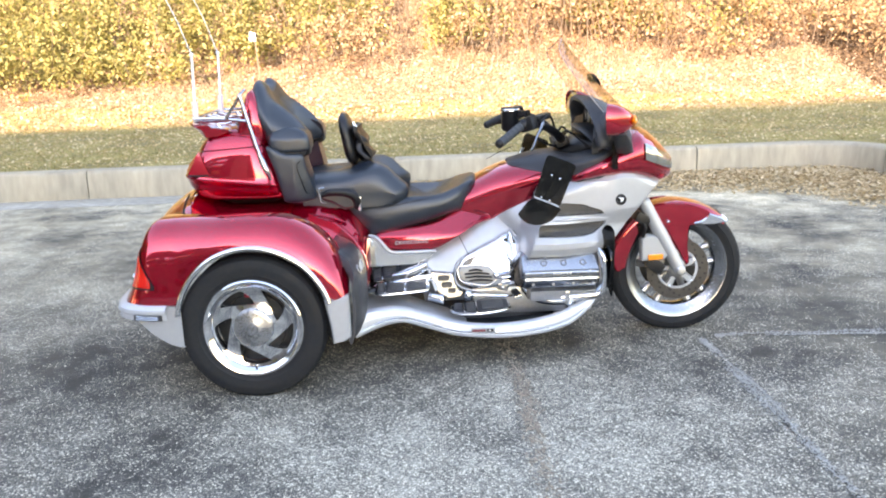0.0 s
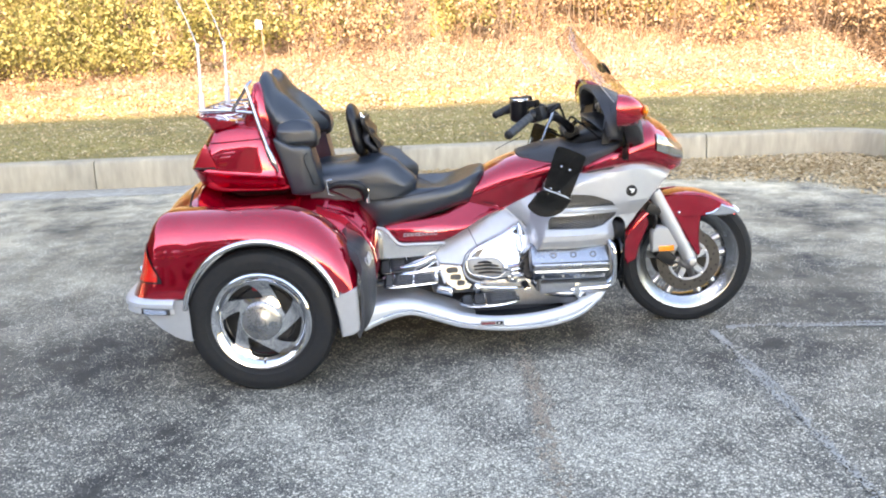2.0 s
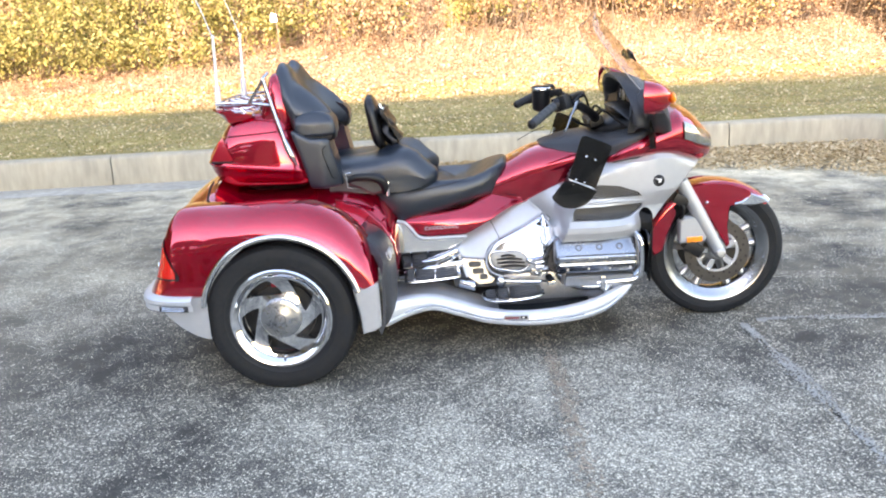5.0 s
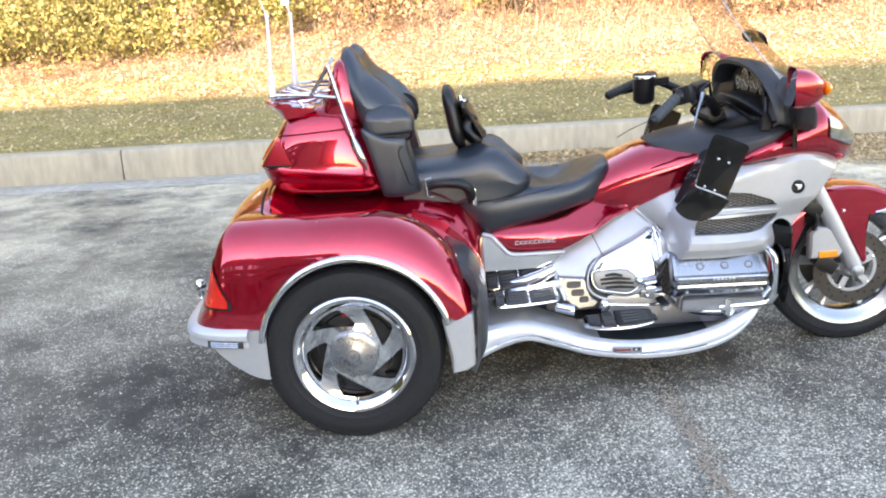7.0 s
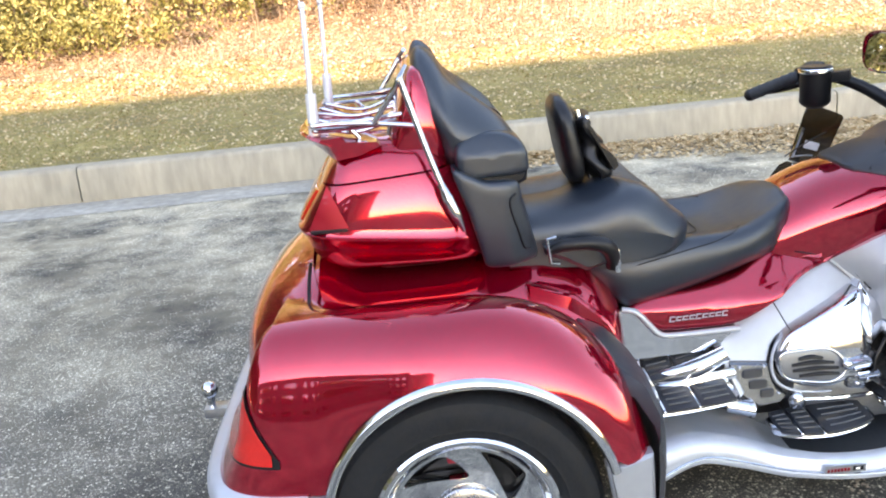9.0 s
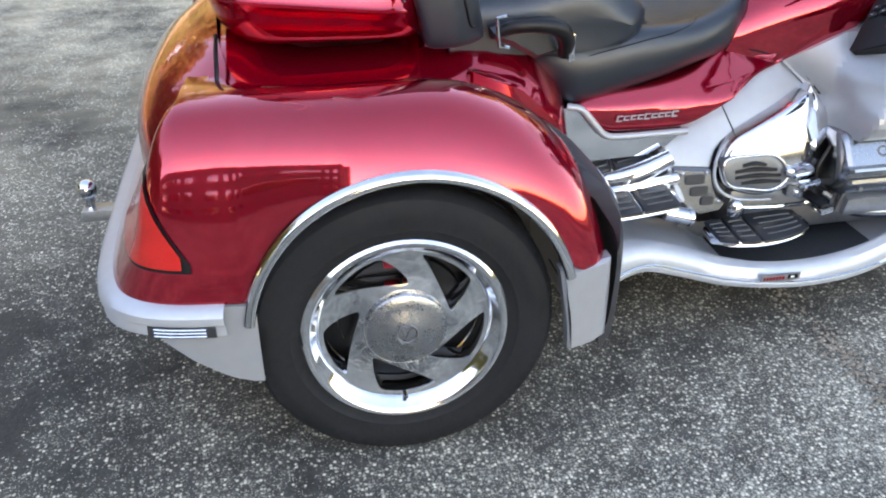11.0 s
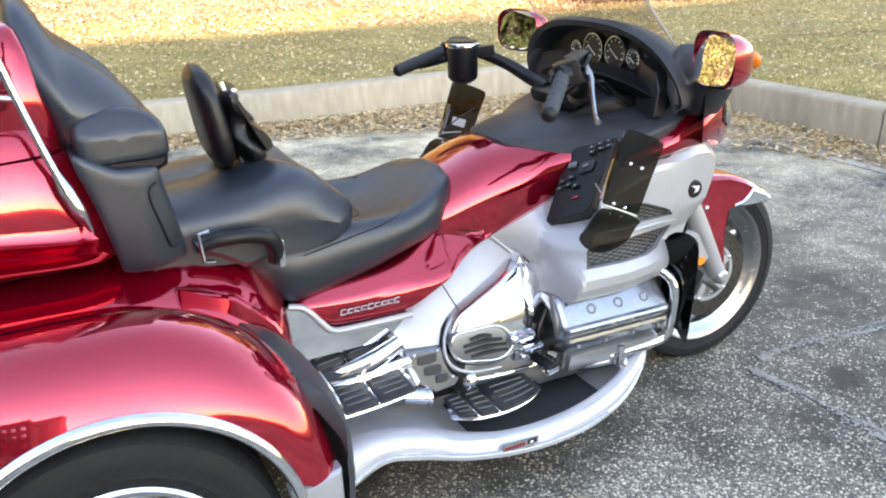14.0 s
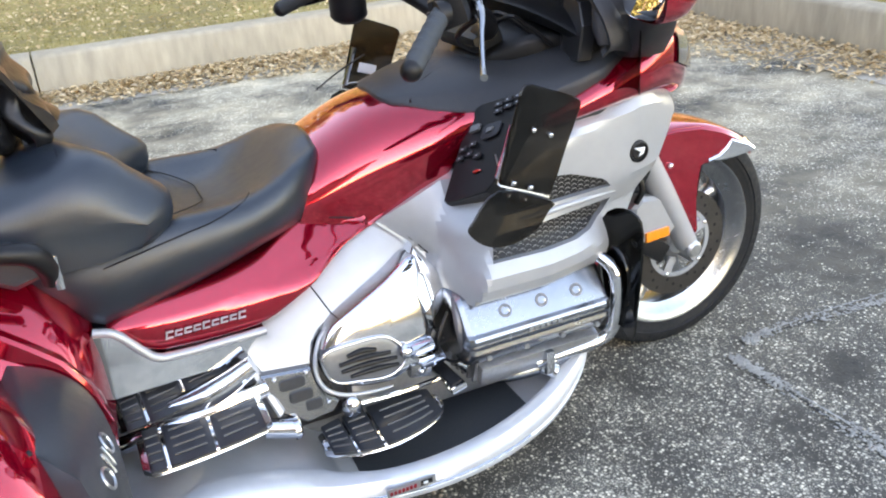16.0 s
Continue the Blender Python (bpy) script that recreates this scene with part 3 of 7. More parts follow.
def tail_lamp(side):
    """A triangular lens let into the rear corner, in a black frame."""
    idx = [i for i, p in enumerate(PLAN) if -0.569 < p.x < -0.385]
    for nm, off, m, shrink in (("lamp_frame", 0.003, BLACK, 0.0), ("lens", 0.007, LAMP_RED, 0.008)):
        rings = []
        for i in (idx if not shrink else idx[1:-1]):
            t = (PLAN[i].x + 0.569) / 0.184
            zt = (0.59 + 0.055 * t / 0.40) if t < 0.40 else 0.645 - 0.160 * (t - 0.40) / 0.60
            zb = 0.478
            zt, zb = zt - shrink, zb + shrink
            rings.append([body_point(i, zb + max(0.003, zt - zb) * j / 6, side, off) for j in range(7)])
        part(nm, loft(rings, False, False), m, trike, "red triangular tail lamp lens" if shrink else "", 40)


def boot_lid():
    """The lid over the tail between the fenders, and the deck that carries the top box."""
    line = crom([(-0.520, 0, 0.585), (-0.518, 0, 0.63), (-0.503, 0, 0.672), (-0.462, 0, 0.722), (-0.410, 0, 0.762), (-0.362, 0, 0.790), (-0.328, 0, 0.803)], 4)
    rings = [[(p.x + 0.045 * abs(u) ** 4, 0.42 * u, p.z - 0.072 * abs(u) ** 2.4) for u in [i / 14 - 1 for i in range(29)]] for p in line]
    rings.append([(x + 0.004, y, z - 0.010) for x, y, z in rings[-1]])
    rings.append([(x, y, z - 0.08) for x, y, z in rings[-1]])
    part("boot_lid", loft(rings, False, False), RED, trike, "glossy red boot lid sloping over the tail", 60)
    rings = []
    for x, z, k in ((-0.316, 0.70, 1.0), (-0.316, 0.795, 1.0), (-0.305, 0.800, 1.0), (-0.26, 0.765, 1.0), (-0.20, 0.742, 1.0), (-0.15, 0.733, 1.0), (0.0, 0.735, 1.0), (0.12, 0.742, 1.0), (0.20, 0.748, 1.0), (0.26, 0.745, 1.0), (0.32, 0.730, 1.0), (0.38, 0.696, 1.0), (0.43, 0.650, 1.0), (0.455, 0.60, 1.0), (0.465, 0.54, 1.0), (0.468, 0.44, 1.0)):
        hw = 0.375 - max(0, x - 0.22) * 0.12
        rings.append([(x - 0.035 * abs(u) ** 4 * (x > 0.15), hw * u, z - (0.072 if x < -0.25 else 0.150) * abs(u) ** 4.5) for u in [i / 20 - 1 for i in range(41)]])
    part("middle_deck", loft(rings, False, False), RED, trike, "red body deck beneath the top box", 50)
    for sd in (-1, 1):                                            # shut lines of the lid
        part("shut_line", tube([(-0.322, sd * 0.30, 0.798), (-0.322, sd * 0.36, 0.780), (-0.322, sd * 0.405, 0.752), (-0.325, sd * 0.42, 0.715)], 0.0045, 6, 4), BLACK, trike)


def tyre(parent, c, r, w, rim_r, name="tyre"):
    """A tyre about the y axis, with rounded shoulders, a sidewall bead and tread grooves."""
    h = w / 2
    prof = [(rim_r - 0.004, -h * 0.80), (rim_r + 0.006, -h * 0.86), (rim_r + 0.02, -h * 0.90), (rim_r + 0.026, -h * 0.925), (rim_r + 0.030, -h * 0.955), (rim_r + 0.035, -h * 0.950), ((rim_r + r) / 2, -h), (r - 0.035, -h * 0.985), (r - 0.016, -h * 0.93), (r - 0.006, -h * 0.82), (r - 0.001, -h * 0.66)]
    for g in (-0.42, 0.0, 0.42):
        prof += [(r, h * (g - 0.07)), (r - 0.007, h * (g - 0.05)), (r - 0.007, h * (g + 0.05)), (r, h * (g + 0.07))]
    prof += [(a, -b) for a, b in reversed(prof[:11])]
    return part(name, lathe(prof, c, "y", 72), RUBBER, parent, "black rubber tyre", 30)


HUB = mat("brushed_hub_metal", (0.36, 0.37, 0.385), 0.28, 0.95, 0.0, 0.15, 25, 0.3, 120)


def wheel_face(c, r_out, o):
    """A dished plate with five swept three-cornered openings."""
    bm = bmesh.new()

    def ring(pts):
        vs = [bm.verts.new(p) for p in pts]
        return [bm.edges.new((p, q)) for p, q in zip(vs, vs[1:] + vs[:1])]

    def at(r, deg):
        return Vector((-o * r * math.cos(radians(deg)), 0.0, r * math.sin(radians(deg))))
    edges = ring([at(r_out, 5 * i) for i in range(72)])
    edges += ring([at(0.066, 15 * i) for i in range(24)])
    centres = []
    for k in range(5):
        b = 72 * k + 5
        pts = [at(0.163, b - 43 * i / 6) for i in range(7)]
        hub, end = at(0.096, b - 68), at(0.163, b)
        pts += [pts[-1].lerp(hub, u) + at(0.006 * math.sin(u * 3.14), b - 75) for u in (0.25, 0.5, 0.75, 0.94)]
        pts += [hub.lerp(end, u) + at(0.004 * math.sin(u * 3.14), b - 30) for u in (0.06, 0.25, 0.45, 0.65, 0.85)]
        for _ in range(2):                                        # round the corners
            pts = [p for a, d in zip(pts, pts[1:] + pts[:1]) for p in (a.lerp(d, 0.25), a.lerp(d, 0.75))]
        centres.append(sum(pts, Vector()) / len(pts))
        edges += ring(pts)
    bmesh.ops.triangle_fill(bm, use_beauty=True, use_dissolve=False, edges=edges)
    bad = [f for f in bm.faces if any((f.calc_center_median() - m).length < 0.006 for m in centres)]
    bmesh.ops.delete(bm, geom=bad, context="FACES_ONLY")
    bmesh.ops.subdivide_edges(bm, edges=[e for e in bm.edges if not e.is_boundary and e.calc_length() > 0.02], cuts=1)
    bmesh.ops.triangulate(bm, faces=bm.faces[:])
    for v in bm.verts:                                            # shallow dish, deepest half-way out
        r = v.co.length
        v.co.y = o * (0.072 - 0.010 * math.sin(max(0.0, min(1.0, (r - 0.075) / 0.10)) * math.pi))
    for sink, pull in ((0.005, 0.05), (0.030, 0.03)):
        rim_edges = [e for e in bm.edges if e.is_boundary and 0.07 < e.verts[0].co.xz.length < r_out - 0.004]
        made = bmesh.ops.extrude_edge_only(bm, edges=rim_edges)["geom"]
        for v in [g for g in made if isinstance(g, bmesh.types.BMVert)]:
            m = min(centres, key=lambda q: (q.xz - v.co.xz).length)
            d = (m.xz - v.co.xz) * pull
            v.co += Vector((d.x, -o * sink, d.y))
    bmesh.ops.translate(bm, verts=bm.verts[:], vec=Vector(c))
    return bm


def rear_wheel(side):
    cy = side * 0.605
    root = new("rear_wheel")
    root.parent = trike
    R, rim = 0.306, 0.198
    c = (-0.004, cy, R - 0.008)
    tyre(root, c, R, 0.205, rim)
    o = side
    prof = [(rim - 0.006, 0.080 * o), (rim + 0.009, 0.088 * o), (rim + 0.010, 0.094 * o), (rim + 0.004, 0.099 * o), (rim - 0.004, 0.098 * o), (rim - 0.010, 0.092 * o), (rim - 0.020, 0.078 * o), (rim - 0.026, 0.073 * o), (rim - 0.030, 0.055 * o), (rim - 0.03, 0.0), (rim - 0.03, -0.09 * o)]
    part("rim", lathe(prof, c, "y", 72), CHROME, root, "polished chrome wheel rim", 40)
    part("spokes", wheel_face(c, rim - 0.022, o), CHROME, root, "chrome wheel face with five swept spokes", 35)
    cap = part("hub_cap", lathe([(0.084, 0.055 * o), (0.083, 0.080 * o), (0.081, 0.0845 * o), (0.077, 0.087 * o), (0.060, 0.0895 * o), (0.045, 0.0905 * o), (0.030, 0.0960 * o), (0.0, 0.0985 * o)], c, "y", 48), HUB, root, "round brushed metal hub cap", 40)
    part("emblem", lathe([(0.018, 0.0995 * o), (0.0205, 0.1015 * o), (0.023, 0.0990 * o)], c, "y", 24), DARK_METAL, cap, "dark raised ring mark")
    part("emblem", tube([(c[0] - 0.010, cy + 0.1005 * o, c[2] + 0.012), (c[0] - 0.003, cy + 0.1005 * o, c[2] - 0.010), (c[0] + 0.004, cy + 0.1005 * o, c[2] + 0.008), (c[0] + 0.012, cy + 0.1005 * o, c[2] + 0.014)], 0.0016, 6, 2), DARK_METAL, cap)
    part("valve", tube([(c[0] - 0.005, cy + o * 0.074, c[2] - rim + 0.032), (c[0] - 0.005, cy + o * 0.090, c[2] - rim + 0.034)], 0.0045, 8, 1), ENGINE_CHROME, root)
    part("brake_drum", lathe([(0.0, 0.020 * o), (0.13, 0.020 * o), (0.135, 0.0), (0.13, -0.05 * o)], c, "y", 32), BLACK, root, "dark brake disc behind the wheel face")
    part("hub_shroud", lathe([(0.10, 0.010 * o), (rim - 0.032, 0.004 * o)], c, "y", 48), BLACK, root)
    if side < 0:
        part("caliper", box((0.0, cy + 0.030 * o, c[2] + 0.135), (0.08, 0.03, 0.03), 0.008, (0, 0, 0)), DEEP_RED, root, "red painted brake caliper")
    return root


for sd in (-1, 1):
    rear_body(sd)
    arch_trim(sd)
    lower_panels(sd)
    tail_lamp(sd)
    rear_wheel(sd)
boot_lid()


# ---- top box ----
def top_box():
    """A tail box with a rolled belly, a crease that falls towards the front, a convex flank and a rounded lid."""
    root = new("top_box")
    root.parent = trike

    def skin(table, p=5.2):
        rings = []
        for z, x0, x1, hy, fall in table:
            rings.append([(x, y, q - fall * (x + 0.10)) for x, y, q in rr((x0 + x1) / 2, 0, (x1 - x0) / 2, hy, z, p, 72)])
        return loft(rings)
    body = [(0.769, -0.20, 0.06, 0.20, 0.0), (0.766, -0.262, 0.10, 0.270, 0.0), (0.772, -0.292, 0.118, 0.300, 0.02), (0.790, -0.318, 0.128, 0.322, 0.05), (0.822, -0.338, 0.130, 0.337, 0.09), (0.846, -0.347, 0.128, 0.344, 0.11),
            (0.850, -0.352, 0.127, 0.349, 0.11), (0.855, -0.353, 0.126, 0.350, 0.11), (0.860, -0.349, 0.125, 0.346, 0.11), (0.88, -0.343, 0.118, 0.345, 0.08), (0.91, -0.330, 0.105, 0.3425, 0.04), (0.94, -0.315, 0.088, 0.338, 0.0), (0.965, -0.300, 0.072, 0.332, -0.03), (0.985, -0.288, 0.058, 0.325, -0.05), (0.995, -0.283, 0.050, 0.320, -0.06), (0.996, -0.270, 0.04, 0.30, -0.06)]
    part("box_floor", skin([(0.735, -0.18, 0.05, 0.20, 0.0), (0.767, -0.24, 0.09, 0.262, 0.0)]), BLACK, root, "black plastic underside of the top box")
    part("box_body", skin(body), RED, root, "glossy red lower half of the top box", 40)
    lid = [(0.999, -0.270, 0.04, 0.305, -0.06), (1.000, -0.281, 0.046, 0.318, -0.06), (1.015, -0.272, 0.042, 0.311, -0.06), (1.035, -0.258, 0.036, 0.300, -0.05), (1.055, -0.238, 0.030, 0.284, -0.03), (1.070, -0.212, 0.022, 0.262, -0.01), (1.079, -0.18, 0.01, 0.23, 0.0), (1.083, -0.13, -0.03, 0.18, 0.0)]
    part("box_lid", skin(lid), RED, root, "glossy red lid of the top box", 40)
    rings = [rr(-0.035, 0, 0.085, 0.285, 1.03, 5), rr(-0.030, 0, 0.072, 0.290, 1.09, 5), rr(-0.026, 0, 0.055, 0.284, 1.14, 5), rr(-0.026, 0, 0.040, 0.272, 1.19, 4), rr(-0.028, 0, 0.026, 0.250, 1.228, 3.5), rr(-0.028, 0, 0.010, 0.20, 1.240, 3)]
    part("lid_hump", loft(rings), RED, root, "red hump behind the passenger backrest", 50)
    rings = []
    for u in [i / 20 - 1 for i in range(41)]:
        y, b = 0.295 * u, 0.060 * abs(u) ** 5
        rings.append([(-0.318 + b, y, 1.112 - 0.25 * b), (-0.325 + b, y, 1.106 - 0.25 * b), (-0.300 + b, y, 1.080), (-0.255 + b * 0.5, y, 1.045), (-0.17, y, 1.052), (-0.12, y * 0.98, 1.070), (-0.13, y * 0.98, 1.080), (-0.20, y, 1.086), (-0.27 + b, y, 1.100)])
    part("spoiler", loft(rings), RED, root, "red spoiler lip over the box's rear", 40)
    # lamp strip across the rear, let in between the crease and the lid
    lamp = [(0.885, -0.3455, 0.02, 0.280, 0.06), (0.93, -0.3255, 0.02, 0.276, 0.02), (0.975, -0.299, 0.02, 0.268, -0.04)]
    part("rear_lamp", skin(lamp, 9), LAMP_RED, root, "red rear lamp lens across the top box")
    flank = lambda z: curve([(0.86, 0.346), (0.88, 0.345), (0.91, 0.3425), (0.94, 0.338), (0.965, 0.332), (0.985, 0.325), (1.0, 0.319)], z)
    for sd in (-1, 1):
        rows = []
        for k in range(9):
            z = 0.892 + 0.098 * k / 8
            w = 0.046 * (1 - k / 8) + 0.0015
            cx = -0.262 + 0.006 * k / 8
            rows.append([(cx + w * (j / 6 - 1), sd * (flank(z) * (1 - 0.4 * abs(cx + w * (j / 6 - 1) + 0.113) ** 5 / 0.231 ** 5 * 0.18) + 0.002), z) for j in range(13)])
        part("reflector", loft(rows, False, False), DEEP_RED, root, "deep red triangular side reflector", 40)
        part("reflector_base", box((-0.262, sd * (flank(0.886) - 0.010), 0.887), (0.088, 0.020, 0.007), 0.002), BLACK, root)
    return root


def luggage_rack():
    root = new("luggage_rack")
    root.parent = trike
    for z, w in ((1.128, 0.27), (1.112, 0.25)):
        part("rack_rail", tube([(-0.045, -w, z + 0.010), (-0.15, -w, z + 0.002), (-0.25, -w, z), (-0.285, -w + 0.03, z), (-0.292, 0, z), (-0.285, w - 0.03, z), (-0.25, w, z), (-0.15, w, z + 0.002), (-0.045, w, z + 0.010)], 0.006, 8, 5), RAIL_CHROME, root, "chrome luggage rack rail", 40)
    for y in (-0.2, -0.1, 0.0, 0.1, 0.2):
        part("rack_bar", tube([(-0.29, y, 1.120), (-0.18, y, 1.095 + 0.01 * math.cos(y * 40)), (-0.07, y * 1.1, 1.125)], 0.005, 8, 5), RAIL_CHROME, root, "", 40)
    for y in (-0.23, 0.23):
        part("rack_post", tube([(-0.20, y, 1.118), (-0.17, y, 1.083)], 0.006, 8, 1), RAIL_CHROME, root, "", 40)
        part("rack_post", tube([(-0.09, y, 1.125), (-0.10, y, 1.083)], 0.006, 8, 1), RAIL_CHROME, root, "", 40)
    for sd in (-1, 1):
        bm = tube([(-0.060, sd * 0.312, 1.225), (-0.030, sd * 0.328, 1.115), (0.000, sd * 0.346, 1.015), (0.026, sd * 0.358, 0.94)], 0.008, 10, 4)
        tube([(-0.13, sd * 0.30, 1.125), (-0.075, sd * 0.308, 1.20), (-0.060, sd * 0.312, 1.225), (-0.045, sd * 0.27, 1.245)], 0.007, 10, 4, bm)
        tube([(-0.030, sd * 0.328, 1.115), (-0.15, sd * 0.285, 1.125), (-0.27, sd * 0.262, 1.128)], 0.006, 8, 4, bm)
        part("side_rail", bm, RAIL_CHROME, root, "slanting chrome side rail", 40)
        part("rail_end", tube([(0.012, sd * 0.352, 0.978), (0.024, sd * 0.358, 0.943), (0.040, sd * 0.362, 0.902), (0.056, sd * 0.358, 0.860)], [0.009, 0.015, 0.014, 0.005], 12, 5), RAIL_CHROME, root, "chrome teardrop rail end", 40)
        bm = tube([(-0.278, sd * 0.235, 1.10), (-0.275, sd * 0.235, 1.20)], 0.013, 10, 1)
        tube([(-0.275, sd * 0.235, 1.20), (-0.268, sd * 0.235, 1.40)], 0.0062, 8, 1, bm)
        ball((-0.268, sd * 0.235, 1.402), 0.009, bm)
        tube([(-0.268, sd * 0.235, 1.40), (-0.32, sd * 0.24, 1.56), (-0.40, sd * 0.245, 1.74)], 0.0022, 6, 4, bm)
        part("antenna", bm, ANTENNA_STEEL, root, "chrome antenna mast with thin whip", 40)
    return root


# ---- seats ----
def pad(rings_at, name, parent, label, material=VINYL, sharp=60):
    return part(name, loft(rings_at), material, parent, label, sharp)


def passenger_backrest():
    """A tall padded backrest whose wings wrap forward and run out into soft arm pads."""
    root = new("passenger_backrest")
    root.parent = trike
    prof = [(p.x, p.z) for p in crom([(0.050, 0, 0.965), (0.005, 0, 1.08), (-0.026, 0, 1.19), (-0.032, 0, 1.248), (-0.012, 0, 1.280), (0.022, 0, 1.262), (0.064, 0, 1.208), (0.125, 0, 1.160), (0.185, 0, 1.105), (0.222, 0, 1.045), (0.228, 0, 0.998), (0.200, 0, 0.968)], 4, True)]
    rings = []
    for u in [i / 18 - 1 for i in range(37)]:
        y = 0.300 * math.copysign(1 - (1 - abs(u)) ** 1.3, u)
        w = abs(y) / 0.300
        edge = max(0.06, max(0.0, 1 - w ** 6) ** 0.5)
        hollow = 0.125 * max(0.0, 1 - (w / 0.66) ** 3)             # the middle sits further back between the wings
        lift = -0.035 * max(0.0, 1 - (w / 0.35) ** 2) - 0.085 * max(0.0, (w - 0.45) / 0.55) ** 1.8
        cx, cz = 0.06, 1.07
        ring = []
        for x, z in prof:
            fx = x - hollow * max(0.0, min(1.0, (x - 0.03) / 0.2))
            fz = z + lift * max(0.0, (z - 1.0) / 0.27)
            ring.append((cx + (fx - cx) * edge, y, cz + (fz - cz) * edge))
        rings.append(ring)
    part("backrest_pad", loft(rings), VINYL, root, "black vinyl wrap-round passenger backrest", 70)
    for sd in (-1, 1):
        out = [(0.066, 0.975), (0.052, 1.01), (0.060, 1.060), (0.12, 1.078), (0.180, 1.070), (0.216, 1.045), (0.226, 1.0), (0.214, 0.975), (0.13, 0.972)]
        face = lambda x, z, s=sd: s * (0.330 - 0.75 * max(0.0, z - 1.03) - 0.10 * max(0.0, x - 0.10))
        part("arm_pad", panel(out, face, 0.12, 0.020, 4, sd), VINYL, root, "black vinyl armrest pad", 70)
        part("arm_base", plate([(0.088, 0.944), (0.070, 0.958), (0.066, 0.984), (0.20, 0.986), (0.222, 0.982), (0.218, 0.958), (0.190, 0.944)], sd * 0.20, sd * 0.318, 0.012), BLACK, root, "black plastic base under the armrest", 40)
    return root


def seat():
    root = new("seat")
    root.parent = trike
    # passenger seat: two rounded lobes towards the front, with the backrest post between them
    rings = []
    for i in range(45):
        y = 0.252 * math.sin((i / 22 - 1) * math.pi / 2)
        w = abs(y) / 0.252
        soft = max(0.0, 1 - w ** 9) ** 0.5
        front = 0.560 + 0.085 * min(1.0, w / 0.62) ** 2 - 0.055 * max(0.0, (w - 0.72) / 0.28) ** 2
        lobe = 0.014 * math.sin(min(1.0, w / 0.9) * math.pi) - 0.010
        ring = []
        for t, zt in ((0.0, 0.842), (0.12, 0.850), (0.25, 0.852), (0.38, 0.856), (0.50, 0.866), (0.60, 0.880), (0.68, 0.889), (0.75, 0.886), (0.82, 0.868), (0.88, 0.838), (0.94, 0.812), (0.98, 0.796), (1.0, 0.782)):
            ring.append((0.17 + (front - 0.17) * t, y, 0.745 + (zt + lobe - 0.745) * (0.35 + 0.65 * soft)))
        low = []
        for t, zb in ((1.0, 0.756), (0.985, 0.732), (0.95, 0.716), (0.80, 0.705), (0.5, 0.700), (0.0, 0.720)):
            low.append((0.17 + (front - 0.17) * t, y, zb))
        rings.append(ring + low)
    part("passenger_seat", loft(rings), VINYL, root, "black vinyl passenger seat", 60)
    for sd in (-1, 1):
        part("seam", tube([(0.470, sd * 0.06, 0.884), (0.472, sd * 0.13, 0.890), (0.478, sd * 0.20, 0.868), (0.500, sd * 0.240, 0.815), (0.522, sd * 0.250, 0.757)], 0.0014, 6, 6), BLACK, root)
    # rider seat: flat skirts, a rolled shoulder and a hollow between
    shoulder = smoothed([(0.36, 0.70), (0.42, 0.715), (0.52, 0.722), (0.62, 0.734), (0.70, 0.736), (0.77, 0.738), (0.83, 0.752), (0.89, 0.776), (0.93, 0.788), (0.950, 0.788), (0.962, 0.778)])
    middle = smoothed([(0.36, 0.72), (0.52, 0.735), (0.60, 0.722), (0.70, 0.705), (0.77, 0.716), (0.83, 0.745), (0.89, 0.780), (0.93, 0.800), (0.950, 0.802), (0.962, 0.788)])
    bot = smoothed([(0.36, 0.66), (0.42, 0.605), (0.485, 0.560), (0.60, 0.586), (0.70, 0.612), (0.80, 0.640), (0.87, 0.656), (0.905, 0.668), (0.93, 0.700), (0.950, 0.735), (0.962, 0.760)])
    wid = smoothed([(0.36, 0.20), (0.42, 0.232), (0.50, 0.246), (0.60, 0.246), (0.72, 0.236), (0.82, 0.214), (0.87, 0.194), (0.905, 0.168), (0.93, 0.142), (0.950, 0.108), (0.962, 0.06)])
    rings = []
    for i in range(49):
        x = 0.36 + 0.602 * math.sin(i / 48 * math.pi / 2) ** 0.9
        zs, zm, zb, w = curve(shoulder, x), curve(middle, x), curve(bot, x), curve(wid, x)
        h = max(0.012, zs - zb)
        half = [(0.50 * w, zb + 0.004), (0.82 * w, zb), (0.88 * w, zb + 0.05 * h), (0.94 * w, zb + 0.22 * h), (0.985 * w, zb + 0.48 * h), (0.985 * w, zb + 0.68 * h), (0.955 * w, zb + 0.85 * h), (0.91 * w, zb + 0.95 * h), (0.85 * w, zs), (0.76 * w, zs + 0.001), (0.66 * w, zs + (zm - zs) * 0.25), (0.52 * w, zs + (zm - zs) * 0.65), (0.36 * w, zs + (zm - zs) * 0.92), (0.18 * w, zm)]
        rings.append([(x, y, z) for y, z in half] + [(x, 0, zm)] + [(x, -y, z) for y, z in reversed(half)] + [(x, 0, zb + 0.005)])
    part("rider_seat", loft(rings), VINYL, root, "black vinyl bucket rider seat", 60)
    for sd in (-1, 1):
        pts = [(x, sd * (curve(wid, x) * f + 0.001), curve(shoulder, x) - d) for x, f, d in ((0.50, 0.975, 0.032), (0.58, 0.968, 0.024), (0.65, 0.955, 0.018), (0.70, 0.935, 0.012), (0.745, 0.89, 0.004), (0.775, 0.82, 0.0), (0.79, 0.72, -0.001))]
        part("piping", tube(pts, 0.0016, 6, 5), BLACK, root)
        part("seam", tube([(0.60, sd * 0.17, 0.733), (0.66, sd * 0.13, 0.724), (0.71, sd * 0.06, 0.710), (0.715, 0, 0.708)], 0.0013, 6, 5), BLACK, root)
